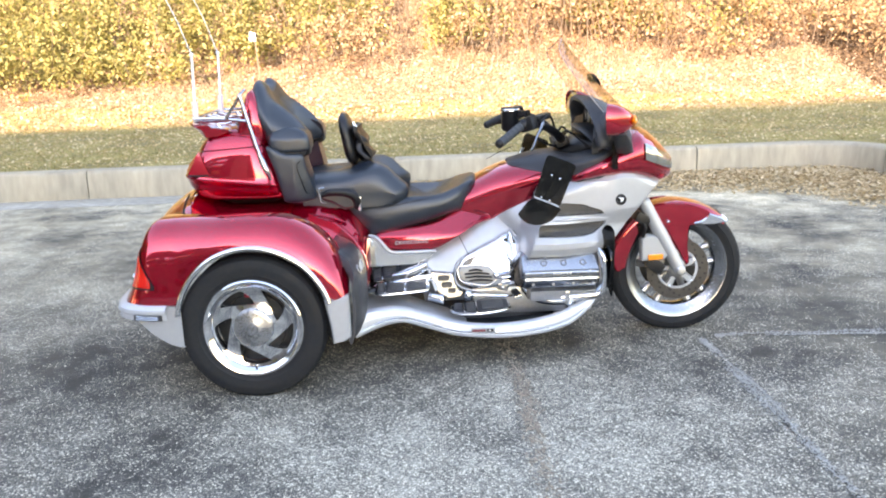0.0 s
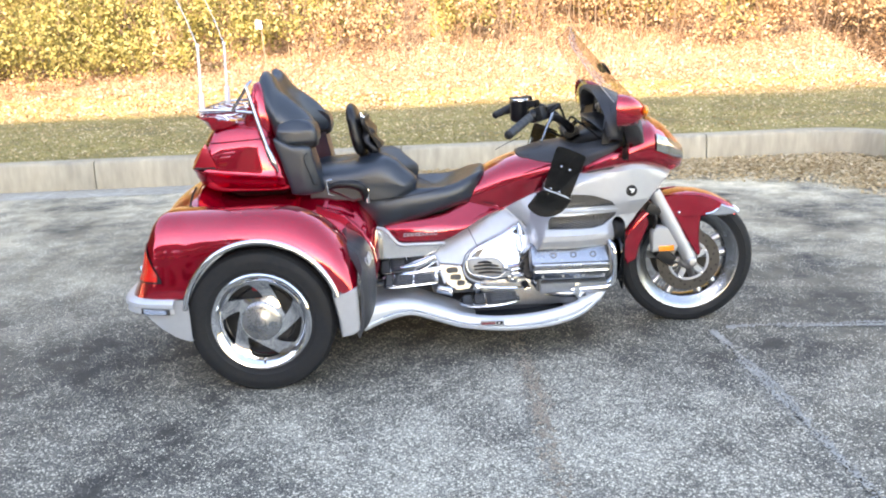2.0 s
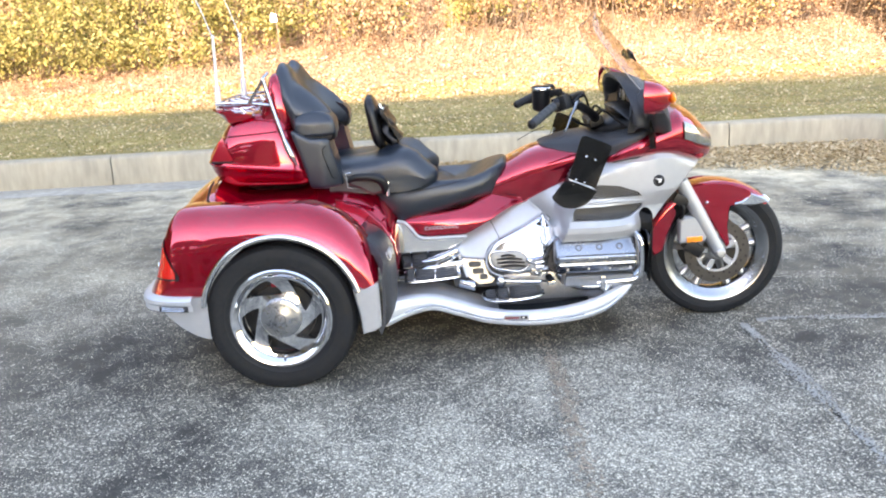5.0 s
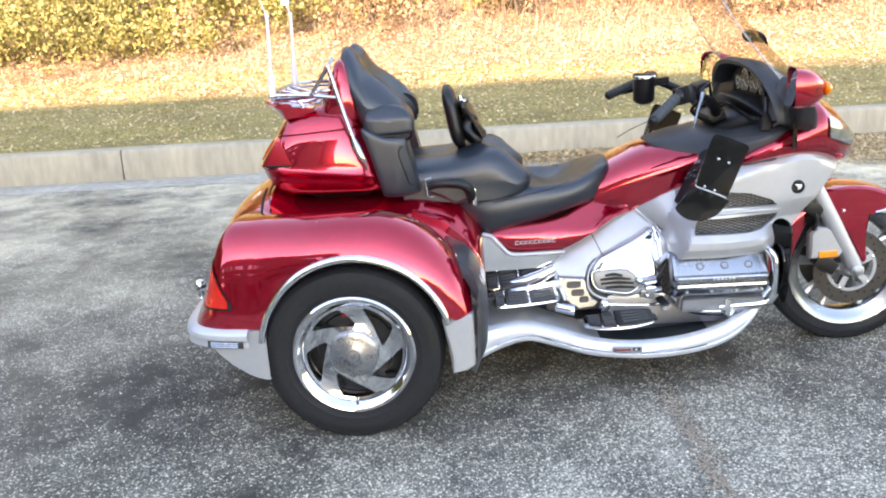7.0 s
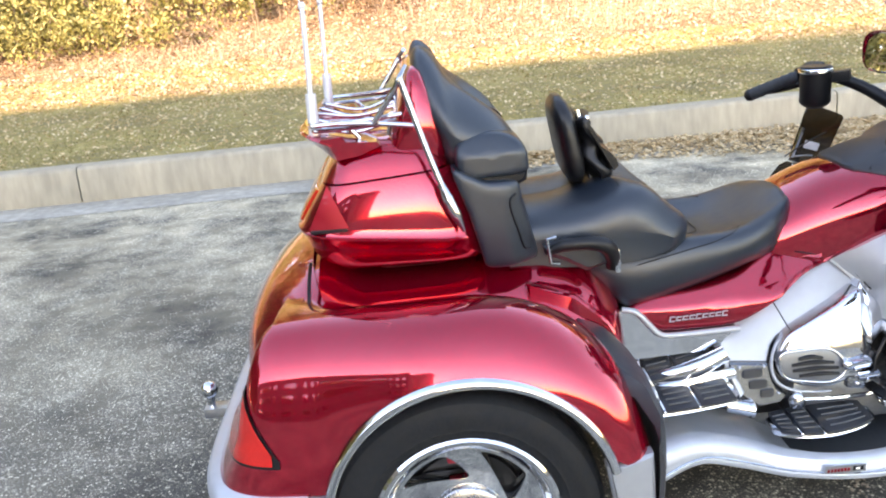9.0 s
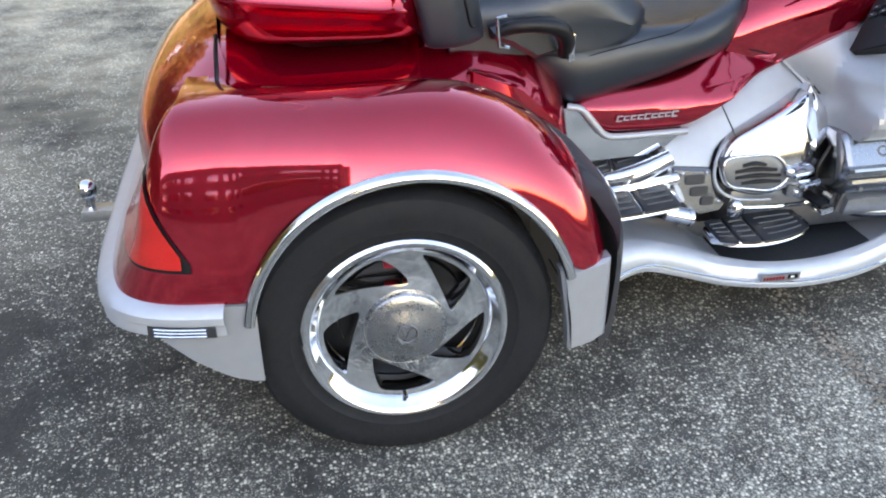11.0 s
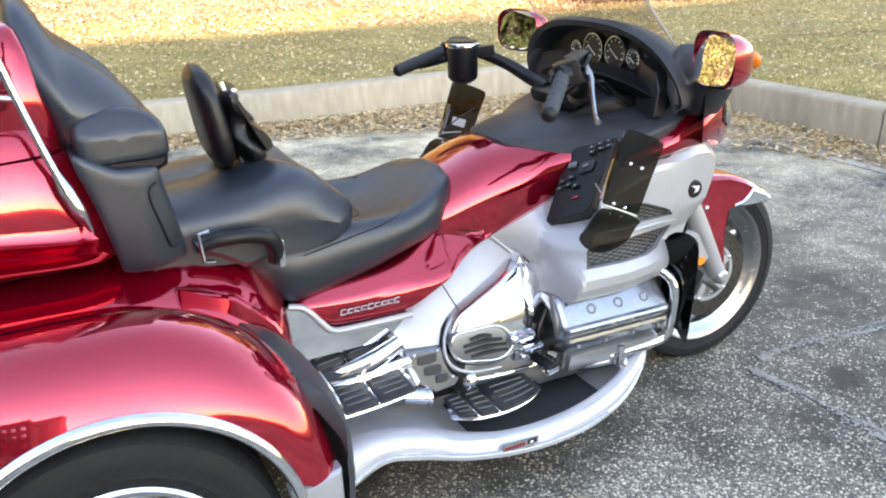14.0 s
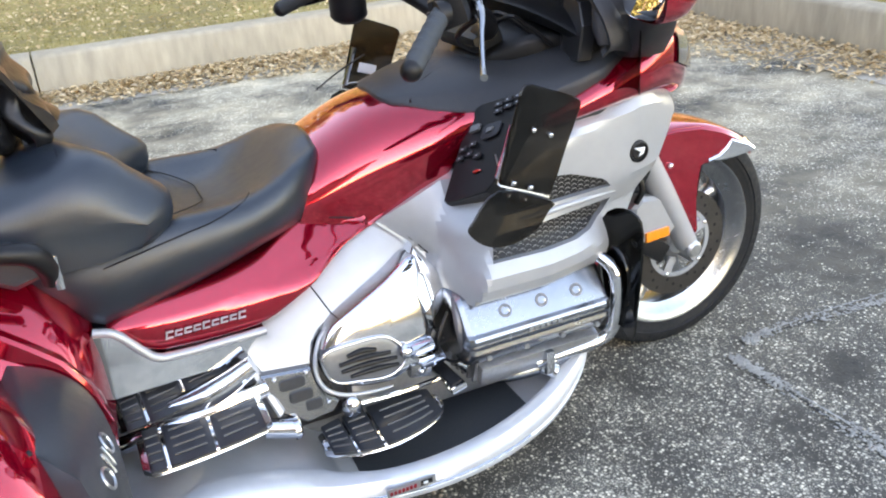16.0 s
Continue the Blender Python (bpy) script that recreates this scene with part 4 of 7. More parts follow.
    # quarter panels under the armrests, with a pocket flap
    for sd in (-1, 1):
        side = lambda x, z, s=sd: s * (0.352 - 0.9 * max(0, x - 0.165) ** 1.15 - 0.10 * max(0, 0.85 - z))
        out = [(0.040, 1.000), (0.075, 0.990), (0.12, 0.968), (0.19, 0.962), (0.203, 0.92), (0.222, 0.84), (0.236, 0.775), (0.226, 0.756), (0.16, 0.752), (0.108, 0.757), (0.097, 0.79), (0.070, 0.90)]
        part("quarter_panel", panel(out, side, 0.14, 0.012, 3, sd), VINYL, root, "black plastic panel beside the passenger seat", 50)
        part("pocket_line", tube([(x, side(x, z) * 1.0 + sd * 0.0015, z) for x, z in ((0.186, 0.935), (0.172, 0.925), (0.171, 0.90), (0.188, 0.84), (0.200, 0.798), (0.214, 0.792))], 0.0028, 6, 4), BLACK, root)
        bm = tube([(0.262, sd * 0.318, 0.775), (0.30, sd * 0.330, 0.790), (0.36, sd * 0.332, 0.790), (0.400, sd * 0.324, 0.776), (0.418, sd * 0.312, 0.745), (0.418, sd * 0.30, 0.712)], [0.012, 0.015, 0.017, 0.020, 0.019, 0.015], 12, 5)
        part("grab_handle", bm, BLACK, root, "black moulded passenger grab handle", 60)
        part("handle_web", plate([(0.255, 0.775), (0.31, 0.785), (0.37, 0.78), (0.40, 0.755), (0.415, 0.715), (0.36, 0.700), (0.30, 0.735), (0.26, 0.750)], sd * 0.24, sd * 0.285, 0.012), VINYL, root, "", 40)
        bm = tube([(0.278, sd * 0.325, 0.812), (0.256, sd * 0.330, 0.810), (0.259, sd * 0.333, 0.776), (0.262, sd * 0.333, 0.750), (0.284, sd * 0.328, 0.745)], 0.0042, 6, 1)
        part("bracket", bm, CHROME, root, "small chrome bracket")
        part("bracket", box((0.430, sd * 0.314, 0.732), (0.014, 0.008, 0.062), 0.004), CHROME, root, "small chrome bracket")
        part("bolt", ball((0.430, sd * 0.320, 0.755), (0.004, 0.003, 0.004), None, 8), DARK_METAL, root)
    return root


def rider_backrest():
    """A small pad on a post, with a leather pouch hung from it."""
    root = new("rider_backrest")
    root.parent = trike
    rings = []
    for t in [i / 14 for i in range(15)]:
        z = 0.868 + 0.242 * t
        x = 0.389 - 0.042 * t
        w = 0.125 * max(0.12, 1 - abs(2 * t - 1) ** 4) ** 0.5 * (1.0 - 0.12 * t)
        d = 0.030 * max(0.12, 1 - abs(2 * t - 1) ** 5) ** 0.5
        rings.append([(x + d * math.copysign(abs(math.cos(a)) ** 0.7, math.cos(a)), w * math.copysign(abs(math.sin(a)) ** 0.7, math.sin(a)), z) for a in (2 * math.pi * i / 28 for i in range(28))])
    part("pad", loft(rings), LEATHER, root, "black leather rider backrest pad", 70)
    rings = []
    for t in [i / 18 for i in range(19)]:
        z = 0.888 + 0.165 * t
        x = 0.448 - 0.040 * t + 0.007 * math.sin(t * 13)
        w, d = 0.100 + 0.010 * math.sin(t * 9), 0.044 * (1.1 - t * 0.75) * min(1.0, 0.35 + 4 * t)
        rings.append([(x + d * math.cos(a) + 0.005 * math.sin(5 * a + t * 8), w * math.copysign(abs(math.sin(a)) ** 0.6, math.sin(a)), z + 0.007 * math.cos(3 * a)) for a in (2 * math.pi * i / 32 for i in range(32))])
    part("pouch", loft(rings), LEATHER, root, "soft black leather pouch", 60)
    bm = loft([[(0.412 + 0.075 * u + 0.006 * math.sin(9 * u + q), y, 1.050 - 0.135 * u + 0.010 * math.sin(25 * y + 5 * u)) for q, y in enumerate((-0.108, -0.07, -0.03, 0.01, 0.05))] + [(0.404 + 0.072 * u, y, 1.046 - 0.135 * u) for y in (0.05, 0.01, -0.03, -0.07, -0.108)] for u in (i / 8 for i in range(9))])
    part("pouch_flap", bm, LEATHER, root, "creased leather flap", 60)
    bm = tube([(0.43, -0.05, 0.86), (0.415, -0.05, 0.98), (0.395, -0.045, 1.07)], 0.008, 8, 4)
    part("post", bm, CHROME, root, "chrome backrest post")
    ball_bm = ball((0.412, -0.096, 1.055), 0.008)
    part("knob", ball_bm, CHROME, root)
    return root


top_box()
luggage_rack()
passenger_backrest()
seat()
rider_backrest()


# ---- tank, fairing and screen ----
def sub(name, parent=None):
    ob = new(name)
    ob.parent = parent or trike
    return ob


def lean(z):
    """How far out the frame cover and the chrome side cover stand: they lean in towards the top."""
    return 0.235 + 0.42 * (0.43 - z)


def tank():
    rings = []
    for t in [i / 22 for i in range(23)]:
        zc, w = 0.675 + 0.12 * t, 0.168 + 0.040 * t
        zt = curve(smoothed([(0, 0.785), (0.1, 0.806), (0.35, 0.848), (0.7, 0.868), (1, 0.874)]), t)
        edge = curve([(0, 0.640), (0.45, 0.600), (0.62, 0.610), (1, 0.672)], t)
        half = [(w - 0.20 * (zc - z), z) for z in (edge + (zc - edge) * j / 8 for j in range(8))]
        half += [(w * math.cos(q) ** 0.87, zc + (zt - zc) * math.sin(q) ** 0.87) for q in (math.pi / 2 * j / 14 for j in range(14))]
        half = [(min(y, lean(z) - 0.004) if z < 0.622 else y, z) for y, z in half]
        ring = [(-y, z) for y, z in half] + [(0, zt)] + [(y, z) for y, z in reversed(half)]
        rings.append([(0.885 + 0.30 * t + (z - 0.67) * (0.46 + 0.14 * t), y, z) for y, z in ring])
    root = part("tank_shelter", loft(rings), RED, trike, "glossy red false tank ahead of the seat", 55)
    part("filler_line", tube([(1.02, 0.09, 0.855), (1.08, 0.10, 0.885), (1.15, 0.115, 0.91)], 0.002, 6, 3), BLACK, root)
    for sd in (-1, 1):
        part("tank_seam", tube([(0.888, sd * 0.156, 0.668), (0.94, sd * 0.165, 0.657), (0.99, sd * 0.166, 0.644), (1.040, sd * 0.158, 0.627)], 0.003, 6, 4), BLACK, root)
    # black top cover and the shelf below the dials
    rings = []
    for x, zs, zt, hw, skirt in ((1.106, 0.853, 0.855, 0.030, 0.02), (1.110, 0.850, 0.861, 0.072, 0.02), (1.125, 0.847, 0.868, 0.102, 0.02), (1.155, 0.842, 0.877, 0.126, 0.02), (1.19, 0.835, 0.887, 0.156, 0.02), (1.235, 0.828, 0.897, 0.182, 0.02), (1.272, 0.822, 0.902, 0.198, 0.04), (1.33, 0.852, 0.902, 0.250, 0.09), (1.40, 0.868, 0.900, 0.312, 0.09), (1.50, 0.900, 0.925, 0.330, 0.09), (1.60, 0.935, 0.96, 0.30, 0.09)):
        half = [(hw * 0.97, zs - skirt), (hw, zs - 0.008), (hw, zs + 0.004), (hw - 0.003, zs + 0.0065)]
        half += [(hw * k, zs + 0.0065 + (zt - zs - 0.0065) * (1 - k ** 2.4) ** 0.55) for k in (0.93, 0.84, 0.72, 0.56, 0.38, 0.18)]
        rings.append([(x, y, z) for y, z in half] + [(x, 0, zt)] + [(x, -y, z) for y, z in reversed(half)])
    cover = part("tank_cover", loft(rings), PLASTIC, trike, "dark grey plastic tank cover and shelf", 50)
    part("cover_seam", tube([(1.156, -0.127, 0.851), (1.175, -0.105, 0.868), (1.21, -0.085, 0.884), (1.26, -0.065, 0.896)], 0.0022, 6, 4), BLACK, cover)
    # switch panel on the right knee of the fairing
    quad = [Vector(p) for p in ((1.276, -0.178, 0.826), (1.355, -0.285, 0.872), (1.230, -0.345, 0.705), (1.173, -0.228, 0.646))]
    out_n = (quad[1] - quad[0]).cross(quad[3] - quad[0]).normalized()
    out_n = -out_n if out_n.x > 0 else out_n

    def on_panel(u, v, d=0.0):
        d += 0.010
        return quad[0].lerp(quad[1], u).lerp(quad[3].lerp(quad[2], u), v) + out_n * d
    rows = [[on_panel(u, v, d) for u, v in ((0.04, 0), (0.96, 0), (1, 0.05), (1, 0.93), (0.9, 1), (0.1, 1), (0, 0.95), (0, 0.05))] for d in (-0.06, -0.003)]
    rows.append([on_panel(0.5 + (u - 0.5) * 0.96, 0.5 + (v - 0.5) * 0.98, 0.0) for u, v in ((0.04, 0), (0.96, 0), (1, 0.05), (1, 0.93), (0.9, 1), (0.1, 1), (0, 0.95), (0, 0.05))])
    pan = part("switch_panel", loft(rows), BLACK, trike, "black switch panel with rows of buttons", 30)

    def key(name, u, v, su, sv, m, lift=0.006, label=""):
        ring = lambda k, d: [on_panel(u + k * a * su, v + k * b * sv, d) for a, b in ((-1, -0.7), (-0.7, -1), (0.7, -1), (1, -0.7), (1, 0.7), (0.7, 1), (-0.7, 1), (-1, 0.7))]
        part(name, loft([ring(1, -0.002), ring(1, lift * 0.6), ring(0.8, lift)]), m, pan, label, 30)
    for u, v in ((0.55, 0.07), (0.70, 0.05), (0.86, 0.04), (0.58, 0.14), (0.74, 0.12), (0.90, 0.11), (0.13, 0.46), (0.30, 0.43), (0.12, 0.55), (0.29, 0.53), (0.46, 0.57)):
        key("button", u, v, 0.065, 0.027, PLASTIC)
        key("key_mark", u, v, 0.022, 0.006, ALLOY, 0.0068)
    key("selector", 0.56, 0.33, 0.16, 0.075, PLASTIC, 0.004)
    key("selector_cap", 0.56, 0.33, 0.06, 0.028, DARK_METAL, 0.009)
    key("dial_knob", 0.24, 0.26, 0.085, 0.042, DARK_METAL, 0.008, "grey round knob")
    key("red_button", 0.55, 0.74, 0.07, 0.011, LAMP_RED, 0.004, "small red mark")


UPPER = [(1.375, 0.775, 0.835, 0.30), (1.42, 0.785, 0.868, 0.332), (1.50, 0.795, 0.915, 0.350), (1.60, 0.795, 0.975, 0.345), (1.68, 0.780, 1.022, 0.315), (1.75, 0.762, 0.990, 0.268), (1.80, 0.752, 0.945, 0.218), (1.85, 0.762, 0.892, 0.155), (1.872, 0.785, 0.858, 0.095)]


def upper_at(x, k):
    return curve([(r[0], r[k]) for r in UPPER], x)


def upper_fairing():
    xs = [1.375 + (1.872 - 1.375) * i / 30 for i in range(31)]
    root = part("upper_fairing", loft([xring(x, upper_at(x, 1), upper_at(x, 2), upper_at(x, 3), 3.2, 48, 0, 2.6) for x in xs]), RED, trike, "glossy red upper fairing and nose", 55)
    for sd in (-1, 1):
        rings = []
        for i in range(13):
            x = 1.695 + 0.16 * i / 12
            t = i / 12
            zt = 0.955 - 0.080 * t
            zb = 0.880 - 0.066 * t
            hw0, za, zc = upper_at(x, 3), upper_at(x, 1), upper_at(x, 2)
            ring = []
            for j in range(11):
                z = zb + (zt - zb) * j / 10
                q = abs((z - (za + zc) / 2) / ((zc - za) / 2))
                ex = 2.6 if z > (za + zc) / 2 else 3.2
                y = hw0 * max(0.0, 1 - min(1, q) ** ex) ** (1 / ex)
                ring.append((x + 0.004, sd * (y + 0.005), z))
            rings.append(ring)
        lamp = part("headlamp", loft(rings, False, False), mats["lamp"], root, "clear headlamp lens over a silver reflector", 50)
    return root


mats = {"lamp": mat("headlamp_glass", (0.22, 0.235, 0.25), 0.08, 0.6, 1.0, 0.35, 14)}


def dash():
    root = sub("dash")
    arcs = []
    for x, g, dz in ((1.425, 1.0, 0.0), (1.418, 1.035, 0.010), (1.44, 1.05, 0.016), (1.50, 1.03, 0.010), (1.57, 0.98, -0.015), (1.62, 0.90, -0.05)):
        arc = []
        for i in range(41):
            a = radians(-14 + 208 * i / 40)
            c, s = math.cos(a), math.sin(a)
            y = 0.355 * g * math.copysign(abs(c) ** 0.75, c)
            z = 0.945 + dz + (0.182 * g) * (s if s > 0 else s * 0.35)
            arc.append((x + 0.05 * (1 - abs(s)) * (x < 1.5) + 0.02, y, z))
        arcs.append(arc)
    inner = [[(p[0] + 0.01, p[1] * 0.93, 0.955 + (p[2] - 0.955) * 0.92) for p in arcs[1]], [(1.52, p[1] * 0.86, 0.955 + (p[2] - 0.955) * 0.80) for p in arcs[2]]]
    part("dash_hood", loft(inner[::-1] + arcs, False, False), PLASTIC, root, "black hood round the instruments", 50)
    out = [(p[1] * 0.99, p[2]) for p in inner[1]]
    bm = bmesh.new()
    fc = bm.faces.new([bm.verts.new((1.522, a, b)) for a, b in out])
    part("dash_face", bm, BLACK, root, "black instrument surround")
    for y, z, r in ((-0.052, 1.056, 0.042), (0.052, 1.056, 0.042), (-0.134, 1.046, 0.024), (0.134, 1.046, 0.024)):
        dial = part("dial", lathe([(0.0, -0.002), (r, -0.002)], (1.515, y, z), "x", 28), DIAL, root, "round instrument dial")
        part("dial_ring", lathe([(r, 0.004), (r + 0.001, -0.006), (r + 0.004, -0.006), (r + 0.005, 0.004)], (1.515, y, z), "x", 28), CHROME, dial, "thin chrome dial ring")
        for i in range(9):
            a = radians(210 - 30 * i)
            part("tick", box((1.511, y + math.cos(a) * r * 0.8, z + math.sin(a) * r * 0.8), (0.001, 0.0035, 0.006), 0, (math.degrees(a) - 90, 0, 0)), WHITE_MARK, dial)
        part("needle", box((1.510, y + 0.006, z - 0.004), (0.001, r * 1.1, 0.003), 0, (35, 0, 0)), WHITE_MARK, dial)
    # centre console that rises towards the dials, and the side pods
    rings = [xring(x, 0.86, zt, hw, 3.5, 28, 0, 3) for x, zt, hw in ((1.33, 0.90, 0.06), (1.37, 0.93, 0.10), (1.43, 0.965, 0.14), (1.52, 0.985, 0.17))]
    part("console", loft(rings), BLACK, root, "black centre console", 45)
    for y0, y1 in ((-0.10, -0.16), (-0.03, -0.12), (0.05, 0.14)):
        part("cable", tube([(1.36, y0, 0.97), (1.38, (y0 + y1) / 2 - 0.03, 1.0), (1.42, y1, 0.975), (1.47, y1 * 1.1, 0.93)], 0.005, 8, 5), BLACK, root)
    # a lip that shades the dials and runs out into the sides
    rings = []
    for i in range(25):
        u = i / 12 - 1
        y = 0.275 * u
        z = 1.005 - 0.05 * abs(u) ** 2.5
        x = 1.425 + 0.055 * u * u
        rings.append([(x, y, z), (x - 0.006, y, z + 0.006), (x + 0.004, y, z + 0.012), (1.53, y, z + 0.016), (1.53, y, z - 0.02), (x + 0.03, y, z - 0.03)])
    part("visor_lip", loft(rings), BLACK, root, "gloss black lip below the dials", 40)
    for sd in (-1, 1):
        out = [Vector(p) for p in ((1.505, 0.168, 1.050), (1.478, 0.270, 1.028), (1.470, 0.296, 0.985), (1.462, 0.292, 0.915), (1.482, 0.195, 0.900), (1.500, 0.165, 0.955))]
        rows = []
        mid = sum(out, Vector()) / 6
        for k, d in ((1.0, 0.03), (1.0, 0.002), (0.97, -0.002), (0.93, -0.002), (0.915, 0.001)):
            rows.append([((mid + (p - mid) * k).x + d, sd * (mid + (p - mid) * k).y, (mid + (p - mid) * k).z) for p in out])
        part("speaker_panel", loft(rows), DIAL, root, "flat dark speaker panel", 20)
    for sd in (-1, 1):   # tall side cheeks beside the screen
        rings = []
        for z, x0, x1, w in ((0.955, 1.475, 1.58, 0.014), (0.985, 1.468, 1.61, 0.026), (1.03, 1.475, 1.62, 0.027), (1.075, 1.495, 1.60, 0.020), (1.10, 1.52, 1.58, 0.010)):
            rings.append(rr((x0 + x1) / 2, sd * (0.345 - 0.25 * (z - 0.95)), (x1 - x0) / 2, w, z, 2.6, 24))
        part("side_cheek", loft(rings), PLASTIC, root, "dark grey fairing cheek", 60)
    return root


def windscreen():
    root = sub("windscreen")
    mid = crom([(1.735, 0, 1.015), (1.62, 0, 1.125), (1.50, 0, 1.255), (1.415, 0, 1.355), (1.372, 0, 1.415)], 5)
    rows = []
    for i, p in enumerate(mid):
        v = i / (len(mid) - 1)
        w = curve(smoothed([(0, 0.30), (0.3, 0.30), (0.6, 0.275), (0.85, 0.24), (0.95, 0.19), (1.0, 0.10)]), v)
        row = []
        for j in range(33):
            u = j / 16 - 1
            row.append(Vector((p.x - (0.115 - 0.05 * v) * abs(u) ** 2.2 * (w / 0.3), w * u, p.z - 0.035 * u * u * (1 - 0.5 * v) - 0.02 * abs(u) ** 4 * v)))
        rows.append(row)
    bm = loft(rows, False, False)
    ob = part("screen", bm, SCREEN, root, "clear curved acrylic windscreen", 70)
    ob.visible_shadow = False
    border = [r[0] for r in rows] + rows[-1][1:-1] + [r[-1] for r in rows[::-1]]
    part("screen_edge", tube(border, 0.0022, 6, 1), mats["edge"], root, "bright polished edge of the screen")
    bm = tube([(1.532, -0.105, 1.205), (1.515, -0.11, 1.235), (1.520, 0, 1.245), (1.515, 0.11, 1.235), (1.532, 0.105, 1.205), (1.54, 0, 1.21), (1.532, -0.105, 1.205)], 0.005, 8, 4)
    tube([(1.525, -0.105, 1.222), (1.528, 0, 1.230), (1.525, 0.105, 1.222)], 0.003, 6, 4, bm)
    vent = part("screen_vent", bm, BLACK, root, "black adjustable vent in the screen")
    rows = [[(1.534, y * 0.97, 1.206), (1.523, y * 1.0, 1.222 + 0.006 * (1 - (y / 0.105) ** 2)), (1.517, y * 1.02, 1.236 + 0.008 * (1 - (y / 0.105) ** 2))] for y in [0.105 * (i / 6 - 1) for i in range(13)]]
    part("vent_flap", loft(rows, False, False), BLACK, vent)
    return root


mats["mesh"] = mat("grey_mesh", (0.20, 0.20, 0.20), 0.45, 0.3)
mats["edge"] = mat("acrylic_edge", (0.32, 0.29, 0.27), 0.2, 0.0, 0.5)


def side_y(x, z, lo=0.0, hi=9.0):
    """How far out the silver fairing stands: a rear facet that leans in, a rounded top, and a scoop that flares below the vents."""
    flare = max(0.0, min(1.0, (1.585 - x) / 0.10))
    y = 0.332 + 0.014 * max(0.0, min(1.0, (0.66 - z) / 0.05)) + 0.030 * flare * max(0.0, min(1.0, (0.580 - z) / 0.050)) - 0.20 * max(0.0, x - 1.34) * max(0.0, min(1.0, (0.66 - z) / 0.06))
    rear = min(1.13, 1.045 + (0.622 - z) * 1.09)                       # the facet meets the frame cover along this line
    u = max(0.0, min(1.0, (x - rear) / (1.165 - rear)))
    facet = (lean(z) + 0.010) * (1 - u) + (0.219 - 0.52 * (z - 0.645)) * u
    high = max(0.0, min(1.0, (z - 0.60) / 0.06))
    end = 1.170 + 0.052 * max(0.0, min(1.0, (z - 0.47) / 0.13)) + 0.045 * high
    k = max(0.0, min(1.0, (end - x) / (end - 1.150 - 0.03 * high)))
    y = y * (1 - k) + min(y, facet) * k - 0.55 * max(0.0, 0.505 - z)
    if x > 1.56:
        y -= 1.15 * (x - 1.56) ** 1.5
    top = max(0.0, 0.045 - (hi - z)) / 0.045 * max(0.0, min(1.0, (x - 1.20) / 0.1))
    foot = max(0.0, 0.012 - (z - lo)) / 0.012 * max(0.0, min(1.0, (x - 1.16) / 0.02))
    return y - 0.040 * top * top - 0.008 * foot * foot


def inside(poly, x, z):
    hit = False
    for (x0, z0), (x1, z1) in zip(poly, poly[1:] + poly[:1]):
        if (z0 > z) != (z1 > z) and x < (x1 - x0) * (z - z0) / (z1 - z0) + x0:
            hit = not hit
    return hit


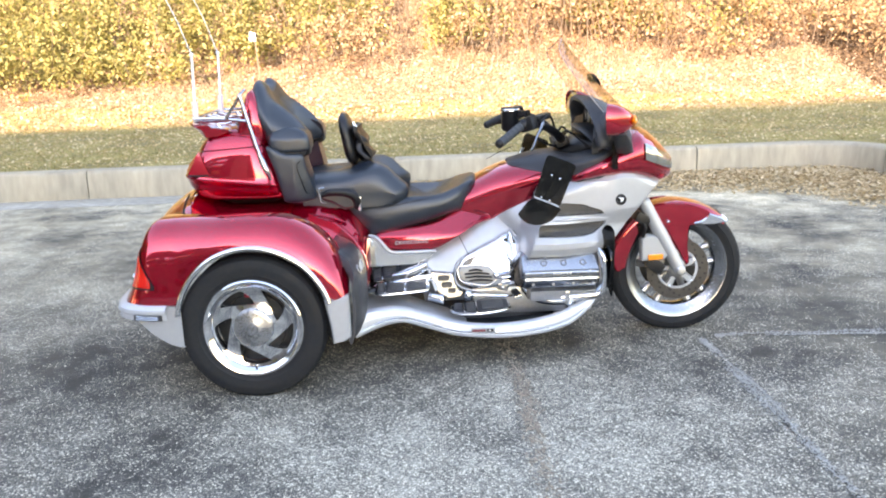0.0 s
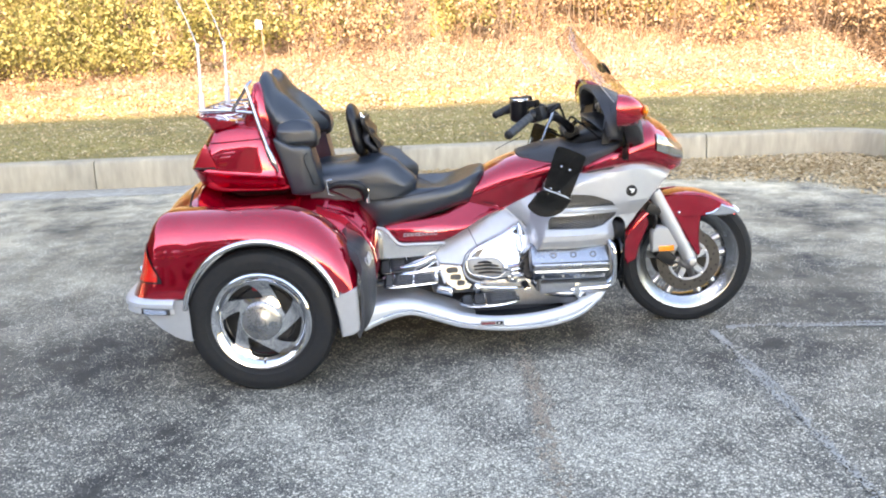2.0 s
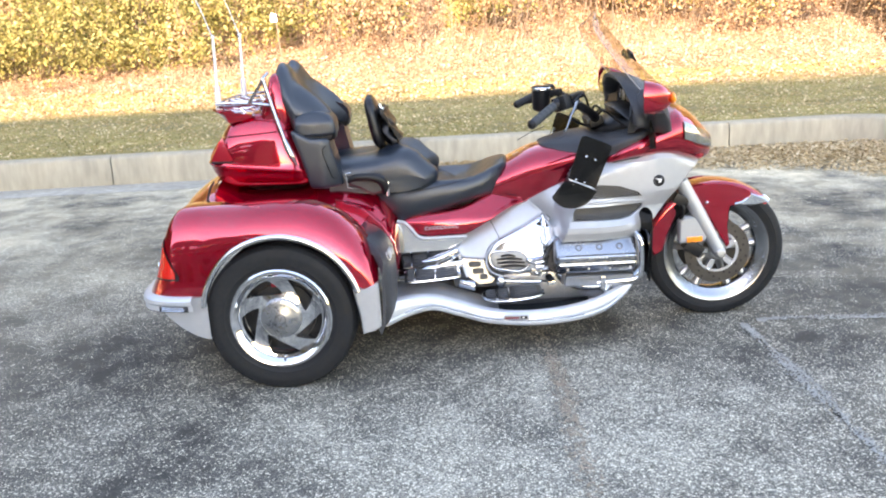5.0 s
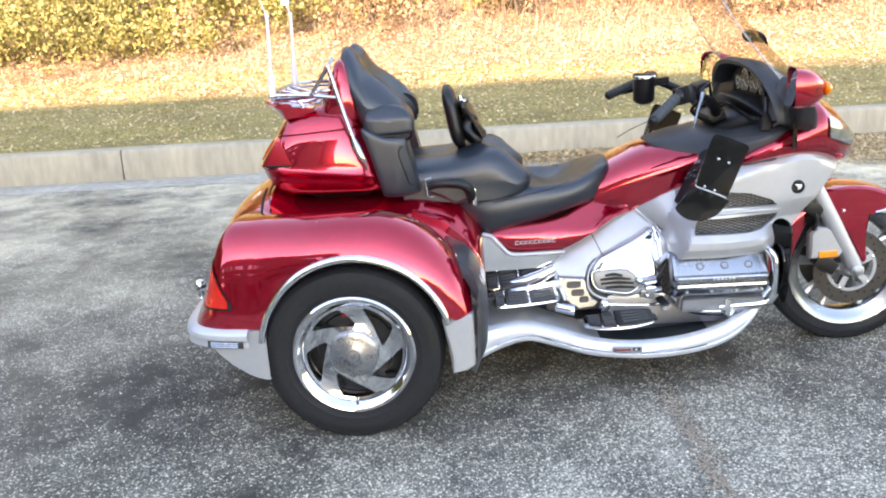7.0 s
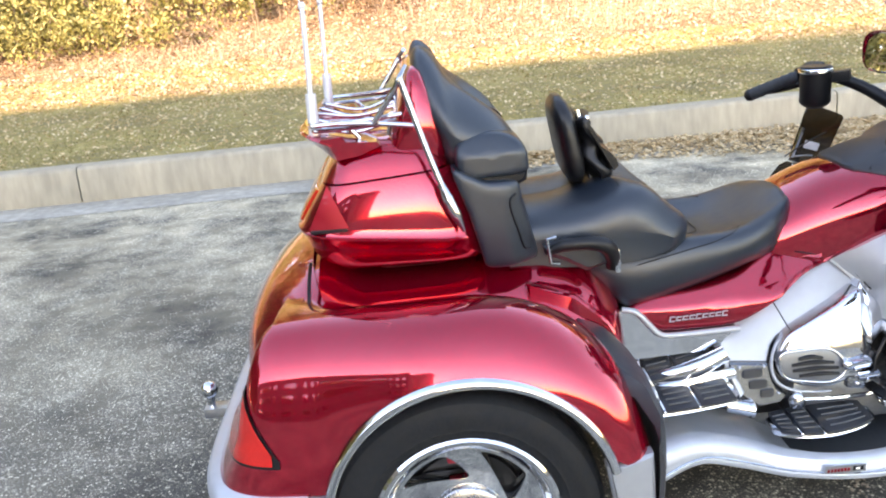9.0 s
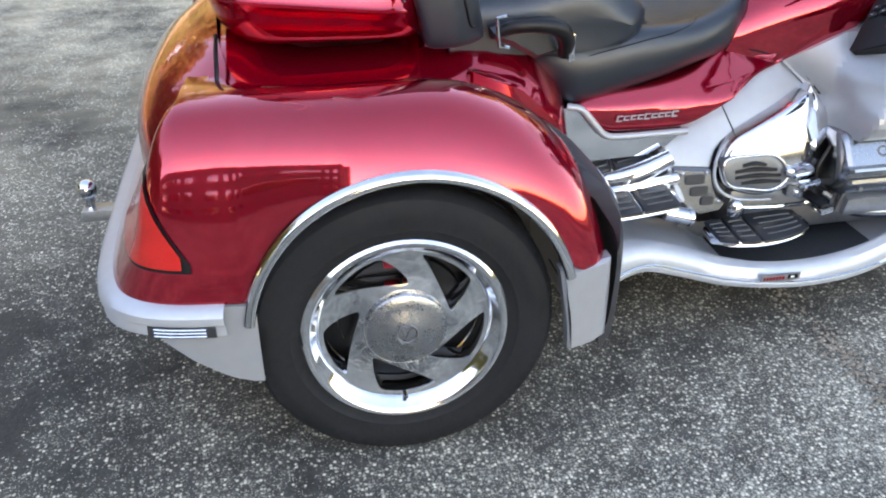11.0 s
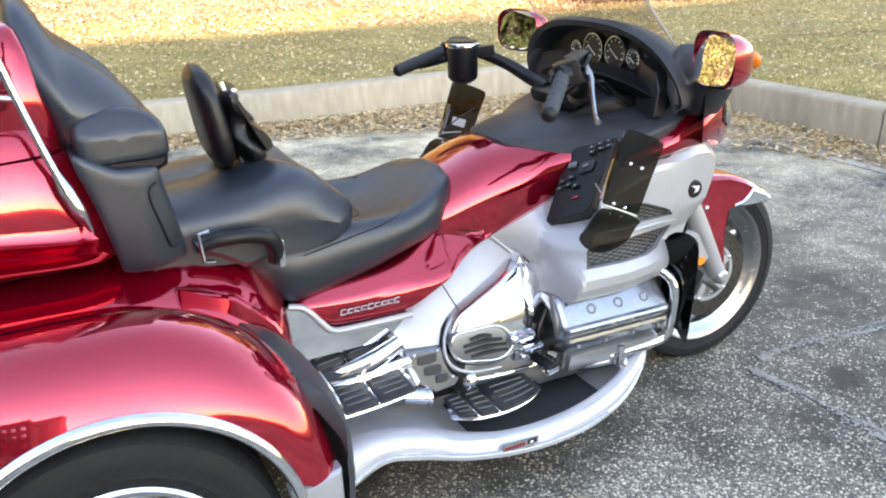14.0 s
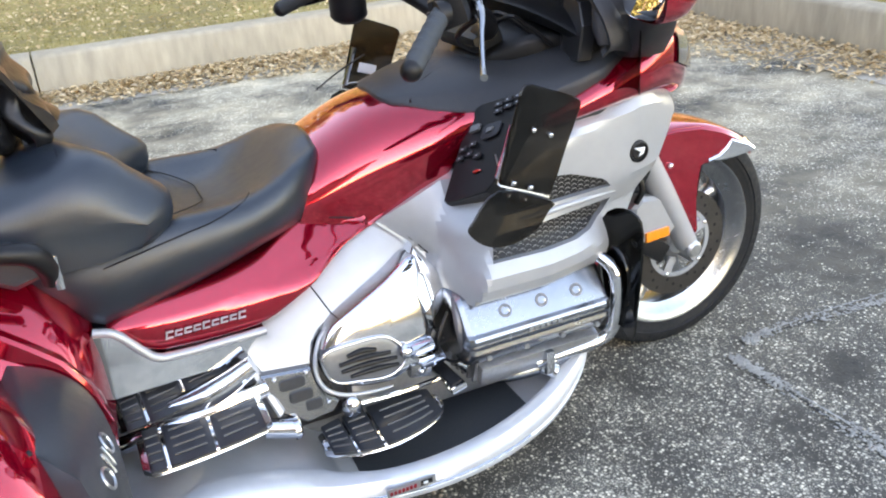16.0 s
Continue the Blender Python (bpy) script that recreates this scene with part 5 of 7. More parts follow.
def side_fairing(sd):
    hi = [(1.040, 0.622), (1.08, 0.645), (1.14, 0.676), (1.20, 0.702), (1.23, 0.712), (1.26, 0.732), (1.33, 0.778), (1.47, 0.822), (1.595, 0.847), (1.65, 0.838), (1.72, 0.808), (1.798, 0.764)]
    lo = [(1.040, 0.617), (1.06, 0.600), (1.10, 0.560), (1.118, 0.535), (1.140, 0.517), (1.147, 0.465), (1.30, 0.464), (1.50, 0.470), (1.555, 0.515), (1.62, 0.585), (1.68, 0.662), (1.745, 0.728), (1.798, 0.760)]
    vents = ([(1.214, 0.556), (1.224, 0.610), (1.525, 0.616), (1.512, 0.590), (1.465, 0.562), (1.42, 0.553)], [(1.242, 0.642), (1.258, 0.685), (1.33, 0.705), (1.42, 0.697), (1.50, 0.668), (1.518, 0.648)])
    sunk = 0.017

    def span(poly, x):
        """The lower and upper edge of an opening at x, pinched to one point beyond its ends."""
        x = min(max(x, min(p[0] for p in poly) + 1e-4), max(p[0] for p in poly) - 1e-4)
        zs = [z0 + (z1 - z0) * (x - x0) / (x1 - x0) for (x0, z0), (x1, z1) in zip(poly, poly[1:] + poly[:1]) if (x0 - x) * (x1 - x) <= 0 and x0 != x1]
        return min(zs), max(zs)
    xs = sorted({1.040 + 0.758 * i / 75 for i in range(76)} | {1.118, 1.140, 1.147} | {f(p[0] for p in poly) + d for poly in vents for f, e in ((min, -1), (max, 1)) for d in (0.0, e * 0.0015)})
    rings = []
    for x in xs:
        za, zb = curve(lo, x), curve(hi, x)
        col = [(x, sd * 0.13, za)]
        last = za
        for poly in vents:
            a, b = span(poly, x)
            a, b = min(max(a, last), zb), min(max(b, last), zb)
            if not min(p[0] for p in poly) <= x <= max(p[0] for p in poly):
                a = b = (a + b) / 2
            d = sunk if b - a > 0.002 else 0.0
            col += [(x, sd * side_y(x, last + (a - last) * j / 7, za, zb), last + (a - last) * j / 7) for j in range(8)]
            col += [(x, sd * (side_y(x, a + (b - a) * j / 4, za, zb) - d), a + (b - a) * j / 4) for j in range(5)]
            last = b
        col += [(x, sd * side_y(x, last + (zb - last) * j / 10, za, zb), last + (zb - last) * j / 10) for j in range(11)]
        col.append((x, sd * 0.13, zb))
        rings.append(col)
    root = part("side_fairing", loft(rings), SILVER, trike, "silver painted side fairing with two vents", 16)
    for poly in vents:
        cols = []
        for i in range(41):
            x = min(p[0] for p in poly) + 0.001 + (max(p[0] for p in poly) - min(p[0] for p in poly) - 0.002) * i / 40
            a, b = span(poly, x)
            cols.append([(x, sd * (side_y(x, a + (b - a) * j / 8) - sunk + 0.002), a + (b - a) * j / 8) for j in range(9)])
        v = part("vent", loft(cols, False, False), BLACK, root, "dark recessed air vent", 30)
        bm = bmesh.new()
        s = 0.0105
        for i in range(60):
            for j in range(24):
                cx = 1.18 + i * s * 1.5
                cz = 0.545 + j * s * 0.95 + (i % 2) * s * 0.475
                if not inside(poly, cx, cz) or not inside(poly, cx + s * 0.5, cz):
                    continue
                hexa = [(cx + s * 0.62 * math.cos(radians(60 * q)), cz + s * 0.45 * math.sin(radians(60 * q))) for q in range(7)]
                for (a, b), (c, d) in zip(hexa[:3], hexa[1:4]):
                    w = 0.0014
                    y = sd * (side_y(a, b) - sunk + 0.0045)
                    vs = [bm.verts.new(p) for p in ((a, y, b - w), (c, y, d - w), (c, y, d + w), (a, y, b + w))]
                    bm.faces.new(vs)
        tagged(part("vent_mesh", bm, mats["mesh"], v, "grey hexagon mesh"), kind="stuff")
    pts = [(1.215, 0.622), (1.30, 0.627), (1.42, 0.631), (1.535, 0.630)]
    part("vent_ledge", tube([(x, sd * (side_y(x, z) - 0.002), z) for x, z in pts], [0.003, 0.007, 0.008, 0.003], 10, 5), SILVER, root, "rounded silver ledge between the vents", 60)
    part("badge", lathe([(0.0, -0.006), (0.016, -0.006), (0.018, -0.003), (0.020, -0.008), (0.024, -0.006), (0.025, 0.0)], (1.587, sd * side_y(1.587, 0.711), 0.711), "y", 32), BLACK, root, "round black badge with a bright rim")
    part("badge_mark", plate([(1.573, 0.722), (1.600, 0.719), (1.596, 0.706), (1.584, 0.701), (1.588, 0.711)], sd * (side_y(1.587, 0.711) + 0.005), sd * (side_y(1.587, 0.711) + 0.0095), 0.001), WHITE_MARK, root, "white wedge mark")
    return root


def mirror(sd):
    root = sub("mirror")
    rings = []
    for t in [i / 12 for i in range(13)]:
        x = 1.495 + 0.115 * t
        k = (1 - 0.75 * t ** 2.6)
        hy, hz = 0.092 * k, 0.068 * k
        ring = []
        for i in range(36):
            a = 2 * math.pi * i / 36
            c, s = math.cos(a), math.sin(a)
            ring.append((x + 0.020 * c * -sd * (1 - t), sd * (0.455 - 0.01 * t) + hy * math.copysign(abs(c) ** 0.62, c), 1.08 - 0.008 * t + hz * math.copysign(abs(s) ** 0.62, s)))
        rings.append(ring)
    mid = Vector((1.50, sd * 0.455, 1.08))
    inner = [[mid + (Vector(p) - mid) * 0.93 + Vector((0.003, 0, 0)) for p in rings[0]], [mid + (Vector(p) - mid) * 0.90 + Vector((0.034, 0, 0)) for p in rings[0]]]
    part("mirror_housing", loft(inner[::-1] + rings, True, True), RED, root, "glossy red mirror housing", 50)
    bm = bmesh.new()
    pts = [mid + (Vector(p) - mid) * 0.905 + Vector((0.004 + (0.22 if sd < 0 else 0.16) * (p[2] - 1.08), 0, 0)) for p in rings[0]]
    bm.faces.new([bm.verts.new(p) for p in pts])
    part("mirror_glass", bm, MIRROR, root, "bright mirror glass")
    part("signal_lamp", ball((1.606, sd * 0.463, 1.072), (0.014, 0.038, 0.024)), LAMP_AMBER, root, "amber turn signal lens")
    rings = [rr(1.56, sd * 0.40, 0.030, 0.055, 1.01, 3, 20), rr(1.58, sd * 0.345, 0.045, 0.06, 0.965, 3, 20), rr(1.59, sd * 0.31, 0.05, 0.05, 0.92, 3, 20)]
    part("mirror_arm", loft(rings), PLASTIC, root, "black mirror arm", 50)
    return root


def wind_wing(sd):
    """Smoked deflector leaves held by small clamps."""
    root = sub("wind_deflector")
    yf = lambda x, z: sd * 0.441
    out = [(1.243, 0.925), (1.258, 0.934), (1.275, 0.930), (1.352, 0.897), (1.368, 0.882), (1.362, 0.862), (1.335, 0.80), (1.303, 0.722), (1.285, 0.722), (1.200, 0.755), (1.192, 0.768), (1.218, 0.85)]
    part("upper_leaf", plate(out, yf, lambda x, z: yf(x, z) + sd * 0.005, 0.002, 3), SMOKE, root, "smoked acrylic wind deflector", 40)
    out = [(1.185, 0.752), (1.298, 0.706), (1.290, 0.685), (1.265, 0.655), (1.225, 0.638), (1.185, 0.637), (1.150, 0.650), (1.120, 0.682), (1.132, 0.705)]
    yl = lambda x, z: sd * 0.449
    part("lower_leaf", plate(out, yl, lambda x, z: yl(x, z) + sd * 0.005, 0.002, 3), SMOKE, root, "smoked acrylic wind deflector", 40)
    for x, z in ((1.264, 0.850), (1.299, 0.834), (1.219, 0.757), (1.254, 0.741), (1.207, 0.736), (1.241, 0.721)):
        part("screw", ball((x, yf(x, z) + sd * 0.008, z), 0.0055, None, 8), CHROME, root)
    bm = tube([(1.230, sd * 0.36, 0.785), (1.205, sd * 0.425, 0.772), (1.190, sd * 0.444, 0.760), (1.21, sd * 0.447, 0.750), (1.25, sd * 0.447, 0.733), (1.295, sd * 0.446, 0.712)], 0.0022, 6, 3)
    part("hinge_wire", bm, ALLOY, root)
    bm = tube([(1.196, sd * 0.436, 0.768), (1.214, sd * 0.434, 0.815), (1.232, sd * 0.436, 0.862)], [0.009, 0.006, 0.009], 10, 3)
    part("clamp", bm, CHROME, root, "small chrome clamp")
    if sd > 0:
        part("clamp_plate", box((1.262, 0.436, 0.800), (0.050, 0.004, 0.026), 0.0015, (0, 20, 0)), WHITE_MARK, root, "small pale clamp plate")
    return root


def small_deflectors():
    root = sub("mirror_deflector")
    out = [(1.535, 0.985), (1.595, 1.0), (1.597, 0.87), (1.585, 0.845), (1.53, 0.858), (1.527, 0.90)]
    part("leaf", plate(out, lambda x, z: -0.40 + 1.5 * (x - 1.53), lambda x, z: -0.405 + 1.5 * (x - 1.53), 0.002), SMOKE, root, "smoked acrylic leaf under the mirror", 40)
    for x in (1.545, 1.57):
        part("screw", ball((x, -0.408 + 1.5 * (x - 1.53), 0.975), 0.006, None, 8), CHROME, root)
    root = sub("leg_deflector")
    out = [(0.0, 0.545), (0.022, 0.590), (0.060, 0.606), (0.098, 0.596), (0.112, 0.560), (0.110, 0.45), (0.103, 0.36), (0.094, 0.282), (0.065, 0.315), (0.030, 0.345), (0.012, 0.42), (0.004, 0.49)]
    leaf = part("leaf", plate(out, lambda x, z: 0.0, lambda x, z: -0.005 - 0.6 * (x - 0.055) ** 2, 0.0015, 2), DARK_SMOKE, root, "dark smoked acrylic leg deflector", 40)
    leaf.matrix_basis = pose(1.507, -0.306, 0, 0, 0, -69)
    return root


def handlebar():
    root = sub("handlebar")
    for sd in (-1, 1):
        part("bar", tube([(1.36, sd * 0.06, 0.955), (1.345, sd * 0.13, 0.975), (1.30, sd * 0.20, 1.015), (1.225, sd * 0.262, 1.050), (1.162, sd * 0.306, 1.053)], [0.022, 0.020, 0.018, 0.016, 0.013], 12, 5), BLACK, root, "black handlebar", 60)
        bm = tube([(1.157, sd * 0.312, 1.052), (1.050, sd * 0.418, 0.990)], [0.0178, 0.0190], 14, 1)
        for i in range(5):
            t = 0.15 + 0.16 * i
            p = Vector((1.157, sd * 0.312, 1.052)).lerp(Vector((1.050, sd * 0.418, 0.990)), t)
            ball(p, 0.0199, bm, 10)
        part("grip", bm, MAT_RUBBER, root, "worn grey-black rubber grip", 40)
        p = Vector((1.048, sd * 0.4195, 0.989))
        part("bar_end", ball(p, 0.0200, None, 12), BLACK, root)
        sw = part("switch_box", box((1.186, sd * 0.290, 1.055), (0.065, 0.062, 0.062), 0.014, (0, -18, sd * 32)), BLACK, root, "black switch housing")
        for i, (dx, dy, dz) in enumerate(((-0.035, 0.004, 0.012), (-0.035, -0.012, -0.006), (-0.034, 0.014, -0.010))):
            part("switch", box((1.186 + dx, sd * (0.290 + dy), 1.055 + dz), (0.012, 0.014, 0.010), 0.003, (0, -18, sd * 32)), PLASTIC if i else ALLOY, sw)
        part("throttle_collar", lathe([(0.012, -0.012), (0.023, -0.012), (0.025, 0.0), (0.023, 0.012), (0.012, 0.012)], (1.160, sd * 0.310, 1.053), "x", 18), BLACK, root)
        part("reservoir", lathe([(0.0, 0.060), (0.041, 0.060), (0.047, 0.054), (0.047, 0.046), (0.0435, 0.042), (0.0435, -0.044), (0.037, -0.053), (0.022, -0.062), (0.0, -0.064)], (1.146, 0.182, 1.034), "z", 28) if sd > 0 else box((1.25, -0.235, 1.078), (0.075, 0.045, 0.026), 0.007, (0, -10, 30)), BLACK, root, "black fluid reservoir", 40)
        if sd > 0:
            part("reservoir_ring", lathe([(0.0472, 0.054), (0.0490, 0.051), (0.0490, 0.043), (0.0460, 0.040)], (1.146, 0.182, 1.034), "z", 28), CHROME, root, "chrome cap ring")
            part("reservoir_bracket", box((1.20, 0.17, 1.06), (0.08, 0.05, 0.03), 0.007, (0, -8, -30)), BLACK, root)
            part("lever", tube([(1.20, 0.30, 1.035), (1.12, 0.36, 1.005), (1.055, 0.42, 0.99)], [0.009, 0.007, 0.006], 8, 4), BLACK, root, "black clutch lever")
        else:
            part("lever", tube([(1.255, -0.262, 1.060), (1.240, -0.31, 1.040), (1.218, -0.350, 1.010), (1.195, -0.395, 0.970), (1.180, -0.428, 0.956)], [0.011, 0.008, 0.0048, 0.0045, 0.0075], 10, 4), POLISHED_ALLOY, root, "polished brake lever")
            part("cable", tube([(1.25, -0.27, 1.03), (1.23, -0.22, 0.99), (1.28, -0.16, 0.95), (1.33, -0.12, 0.93)], 0.006, 8, 4), BLACK, root)
            part("cable", tube([(1.24, -0.28, 1.06), (1.28, -0.25, 1.085), (1.31, -0.18, 1.04), (1.34, -0.10, 0.96)], 0.005, 8, 4), BLACK, root)
    part("steering_head", box((1.36, 0, 0.945), (0.07, 0.20, 0.04), 0.012, (0, -20, 0)), BLACK, root, "black steering head")
    return root


tank()
upper_fairing()
dash()
windscreen()
for sd in (-1, 1):
    side_fairing(sd)
    mirror(sd)
    wind_wing(sd)
small_deflectors()
handlebar()


# ---- side panels, engine and running board ----
def chrome_y(z):
    """The chrome side cover: upright at its foot, leaning in towards the top."""
    return 0.272 + 0.24 * (0.43 - z) - 0.9 * (z - 0.43) ** 2


def flanks(sd):
    out = [(0.480, 0.566), (0.500, 0.545), (0.548, 0.503), (0.60, 0.496), (0.70, 0.496), (0.765, 0.503), (0.83, 0.536), (0.90, 0.574), (0.97, 0.603), (1.043, 0.620), (0.99, 0.641), (0.93, 0.660), (0.885, 0.668), (0.84, 0.650), (0.78, 0.620), (0.70, 0.602), (0.60, 0.592), (0.53, 0.585)]
    root = part("side_cover", panel(out, lambda x, z: sd * (0.243 + 0.010 * math.sin((x - 0.48) * 5.5) - 0.90 * max(0, z - 0.560) - 0.2 * max(0, x - 0.88) - 0.2 * max(0, 0.53 - z)), 0.06, 0.005, 3, sd), RED, trike, "glossy red side cover below the seat", 60)
    if sd < 0:
        out_y = lambda x, z: -0.2475 - 0.010 * math.sin((x - 0.48) * 5.5)
        for i in range(9):                                        # raised name, drawn as plain strokes
            x, z, k = 0.574 + 0.0172 * i, 0.5285 + 0.0006 * i, 0.0015 * (i % 4 == 0)
            for q in ([(x, z - k), (x + 0.014, z - k), (x + 0.0148, z + 0.003 - k), (x + 0.0008, z + 0.003 - k)], [(x + 0.002, z + 0.009 + k), (x + 0.016, z + 0.009 + k), (x + 0.0168, z + 0.012 + k), (x + 0.0028, z + 0.012 + k)], [(x, z - k), (x + 0.0035, z - k), (x + 0.0063, z + 0.012 + k), (x + 0.0028, z + 0.012 + k)]):
                part("letter_bar", plate(q, out_y, lambda x, z: out_y(x, z) - 0.0045, 0.0005), SILVER, root)
    part("trim_strip", tube([(0.455, sd * 0.238, 0.568), (0.49, sd * 0.246, 0.560), (0.525, sd * 0.25, 0.520), (0.552, sd * 0.252, 0.493), (0.60, sd * 0.254, 0.488), (0.76, sd * 0.255, 0.490)], 0.0092, 8, 4), SILVER, trike, "pale silver trim strip under the side cover", 60)
    out = [(0.44, 0.565), (0.487, 0.557), (0.552, 0.489), (0.76, 0.487), (0.72, 0.445), (0.66, 0.425), (0.43, 0.420)]
    part("chrome_plate", plate(out, sd * 0.15, lambda x, z: sd * (0.242 - 0.08 * (z - 0.42)), 0.004), CHROME, trike, "mirror-bright chrome panel below the side cover", 30)
    if sd < 0:
        for i in range(6):                                        # faint etched mark
            part("etched_mark", tube([(0.478 + 0.017 * i, -0.2375, 0.436), (0.484 + 0.017 * i, -0.2365, 0.446 + 0.008 * (i % 2)), (0.490 + 0.017 * i, -0.2375, 0.438)], 0.0011, 5, 2), ALLOY, trike)
    part("lower_plate", plate([(0.43, 0.425), (0.72, 0.43), (0.80, 0.36), (0.78, 0.285), (0.43, 0.285)], sd * 0.15, sd * 0.192, 0.006), ENGINE_CHROME, trike, "bright metal plate behind the floorboards", 30)
    out = [(0.709, 0.434), (0.748, 0.478), (0.810, 0.520), (0.875, 0.565), (0.97, 0.612), (1.06, 0.640), (1.12, 0.640), (1.135, 0.585), (1.117, 0.557), (1.024, 0.513), (0.938, 0.471), (0.909, 0.460), (0.873, 0.441), (0.854, 0.421), (0.842, 0.388), (0.836, 0.380), (0.736, 0.390)]
    part("frame_cover", plate(out, sd * 0.12, lambda x, z: sd * lean(z), 0.007), SILVER, trike, "silver painted frame cover leaning inwards", 35)
    part("cover_seam", tube([(0.862, sd * (lean(0.553) + 0.0005), 0.553), (0.885, sd * (lean(0.507) + 0.0005), 0.507), (0.906, sd * (lean(0.462) + 0.0005), 0.462)], 0.0016, 6, 1), BLACK, trike)
    part("cover_edge", tube([(1.117, sd * (lean(0.557) + 0.001), 0.557), (1.024, sd * (lean(0.513) + 0.001), 0.513), (0.938, sd * (lean(0.471) + 0.001), 0.471)], 0.0024, 6, 1), BLACK, trike)
    part("frame_strip", plate([(0.700, 0.436), (0.720, 0.436), (0.764, 0.318), (0.748, 0.308)], sd * 0.20, lambda x, z: sd * (lean(z) + 0.010), 0.004), SILVER, trike, "narrow silver strip beside the heel plate", 35)


def engine_side():
    root = sub("engine")
    part("block", box((1.12, 0, 0.36), (0.86, 0.40, 0.26), 0.03), DARK_METAL, root, "dark engine block")
    part("gearbox", box((0.72, 0, 0.40), (0.62, 0.30, 0.26), 0.03), DARK_METAL, root)
    part("under_seat_frame", box((0.80, 0, 0.60), (0.80, 0.26, 0.16), 0.03), BLACK, root)
    part("radiator_core", box((1.48, 0, 0.62), (0.22, 0.40, 0.32), 0.02), BLACK, root)
    part("belly_pan", box((0.98, 0, 0.160), (0.98, 0.36, 0.06), 0.02), DARK_METAL, root, "dark pan under the engine")
    part("sump", box((1.20, -0.12, 0.235), (0.56, 0.22, 0.13), 0.02), ALLOY, root, "grey alloy sump")
    for sd in (-1, 1):
        rings = []
        for x, k in ((1.140, 0.80), (1.144, 0.94), (1.154, 1.0), (1.32, 1.0), (1.474, 1.0), (1.486, 0.95), (1.490, 0.82)):
            sec = [(0.16, 0.476), (0.312, 0.476), (0.325, 0.472), (0.334, 0.463), (0.366, 0.416), (0.370, 0.410), (0.379, 0.405), (0.382, 0.399), (0.382, 0.392), (0.379, 0.387), (0.371, 0.385), (0.371, 0.379), (0.379, 0.376), (0.381, 0.367), (0.376, 0.358), (0.345, 0.324), (0.325, 0.318), (0.16, 0.318)]
            rings.append([(x, sd * (0.26 + (y - 0.26) * k), 0.39 + (z - 0.39) * k) for y, z in sec])
        head = part("cylinder_head_cover", loft(rings), ENGINE_CHROME, root, "polished cylinder head cover", 25)
        if sd > 0:
            continue
        for x in (1.240, 1.328, 1.415):
            b = part("bolt", lathe([(0.0, -0.004), (0.0065, -0.004), (0.009, -0.008), (0.011, -0.006), (0.012, 0.002)], (0, 0, 0), "y", 16), CHROME, head)
            b.matrix_basis = pose(x, -0.3462, 0.4335, -34, 0, 0)
            w = part("bolt_well", lathe([(0.0100, -0.0042), (0.0148, -0.0042), (0.0154, 0.004)], (0, 0, 0), "y", 20), DARK_METAL, head)
            w.matrix_basis = pose(x, -0.3492, 0.4355, -34, 0, 0)
        for x in (1.19, 1.28, 1.37, 1.46):
            b = part("bolt", lathe([(0.0, -0.005), (0.006, -0.005), (0.007, 0.002)], (x, -0.366, 0.345), "y", 10), ALLOY, head)
        for i in range(6):
            part("letter_bar", box((1.285 + 0.014 * i, -0.3825, 0.3955), (0.010, 0.004, 0.008), 0.002, (0, -12, 0)), ALLOY, head)
        part("lower_head", box((1.33, -0.27, 0.298), (0.30, 0.15, 0.055), 0.012, (14, 0, 0)), ALLOY, root, "grey alloy lower head")
        part("head_rib", tube([(1.15, -0.30, 0.47), (1.14, -0.335, 0.42), (1.15, -0.335, 0.36), (1.17, -0.30, 0.31)], 0.010, 8, 4), DARK_METAL, root)
        part("crash_bar", tube([(1.43, -0.275, 0.500), (1.47, -0.305, 0.497), (1.490, -0.338, 0.489), (1.504, -0.364, 0.464), (1.509, -0.370, 0.42), (1.514, -0.360, 0.35), (1.514, -0.350, 0.312), (1.50, -0.342, 0.288), (1.46, -0.337, 0.277), (1.32, -0.330, 0.270)], 0.0145, 12, 5), CHROME, root, "bent chrome crash bar", 60)
        part("clamp", box((1.345, -0.345, 0.275), (0.022, 0.03, 0.06), 0.006), CHROME, root)
        part("exhaust_stub", tube([(1.34, -0.33, 0.255), (1.365, -0.35, 0.24)], 0.018, 12, 1), CHROME, root)
        # chrome side cover with a ribbed recess
        out = [(1.100, 0.555), (1.019, 0.521), (0.933, 0.482), (0.888, 0.458), (0.862, 0.420), (0.853, 0.380), (0.872, 0.340), (0.93, 0.318), (0.99, 0.312), (1.045, 0.325), (1.10, 0.325), (1.115, 0.375), (1.10, 0.45)]
        cov = part("side_engine_cover", panel(out, lambda x, z: -chrome_y(z) - 0.010 * math.sin(max(0.0, min(3.14, (x - 0.85) * 11))), 0.06, 0.010, 3), CHROME, root, "mirror-bright chrome engine side cover", 50)
        part("cover_ring", tube([(x, -lean(z) - 0.014, z) for x, z in ((0.933, 0.469), (0.905, 0.459), (0.868, 0.437), (0.847, 0.400), (0.842, 0.363), (0.857, 0.333), (0.895, 0.314), (0.948, 0.306), (0.992, 0.304))], [0.003, 0.004, 0.0045, 0.005, 0.005, 0.005, 0.0045, 0.004, 0.003], 10, 5), SILVER, cov, "rounded silver rim round the chrome cover", 60)
        oval = [(0.862, 0.418), (0.925, 0.423), (0.985, 0.420), (1.018, 0.396), (1.030, 0.358), (0.990, 0.331), (0.92, 0.340), (0.874, 0.352), (0.856, 0.383)]
        part("recess", panel(oval, lambda x, z: -chrome_y(z) - 0.012, 0.03, 0.004, 4), RIB_METAL, cov, "dark recessed oval", 40)
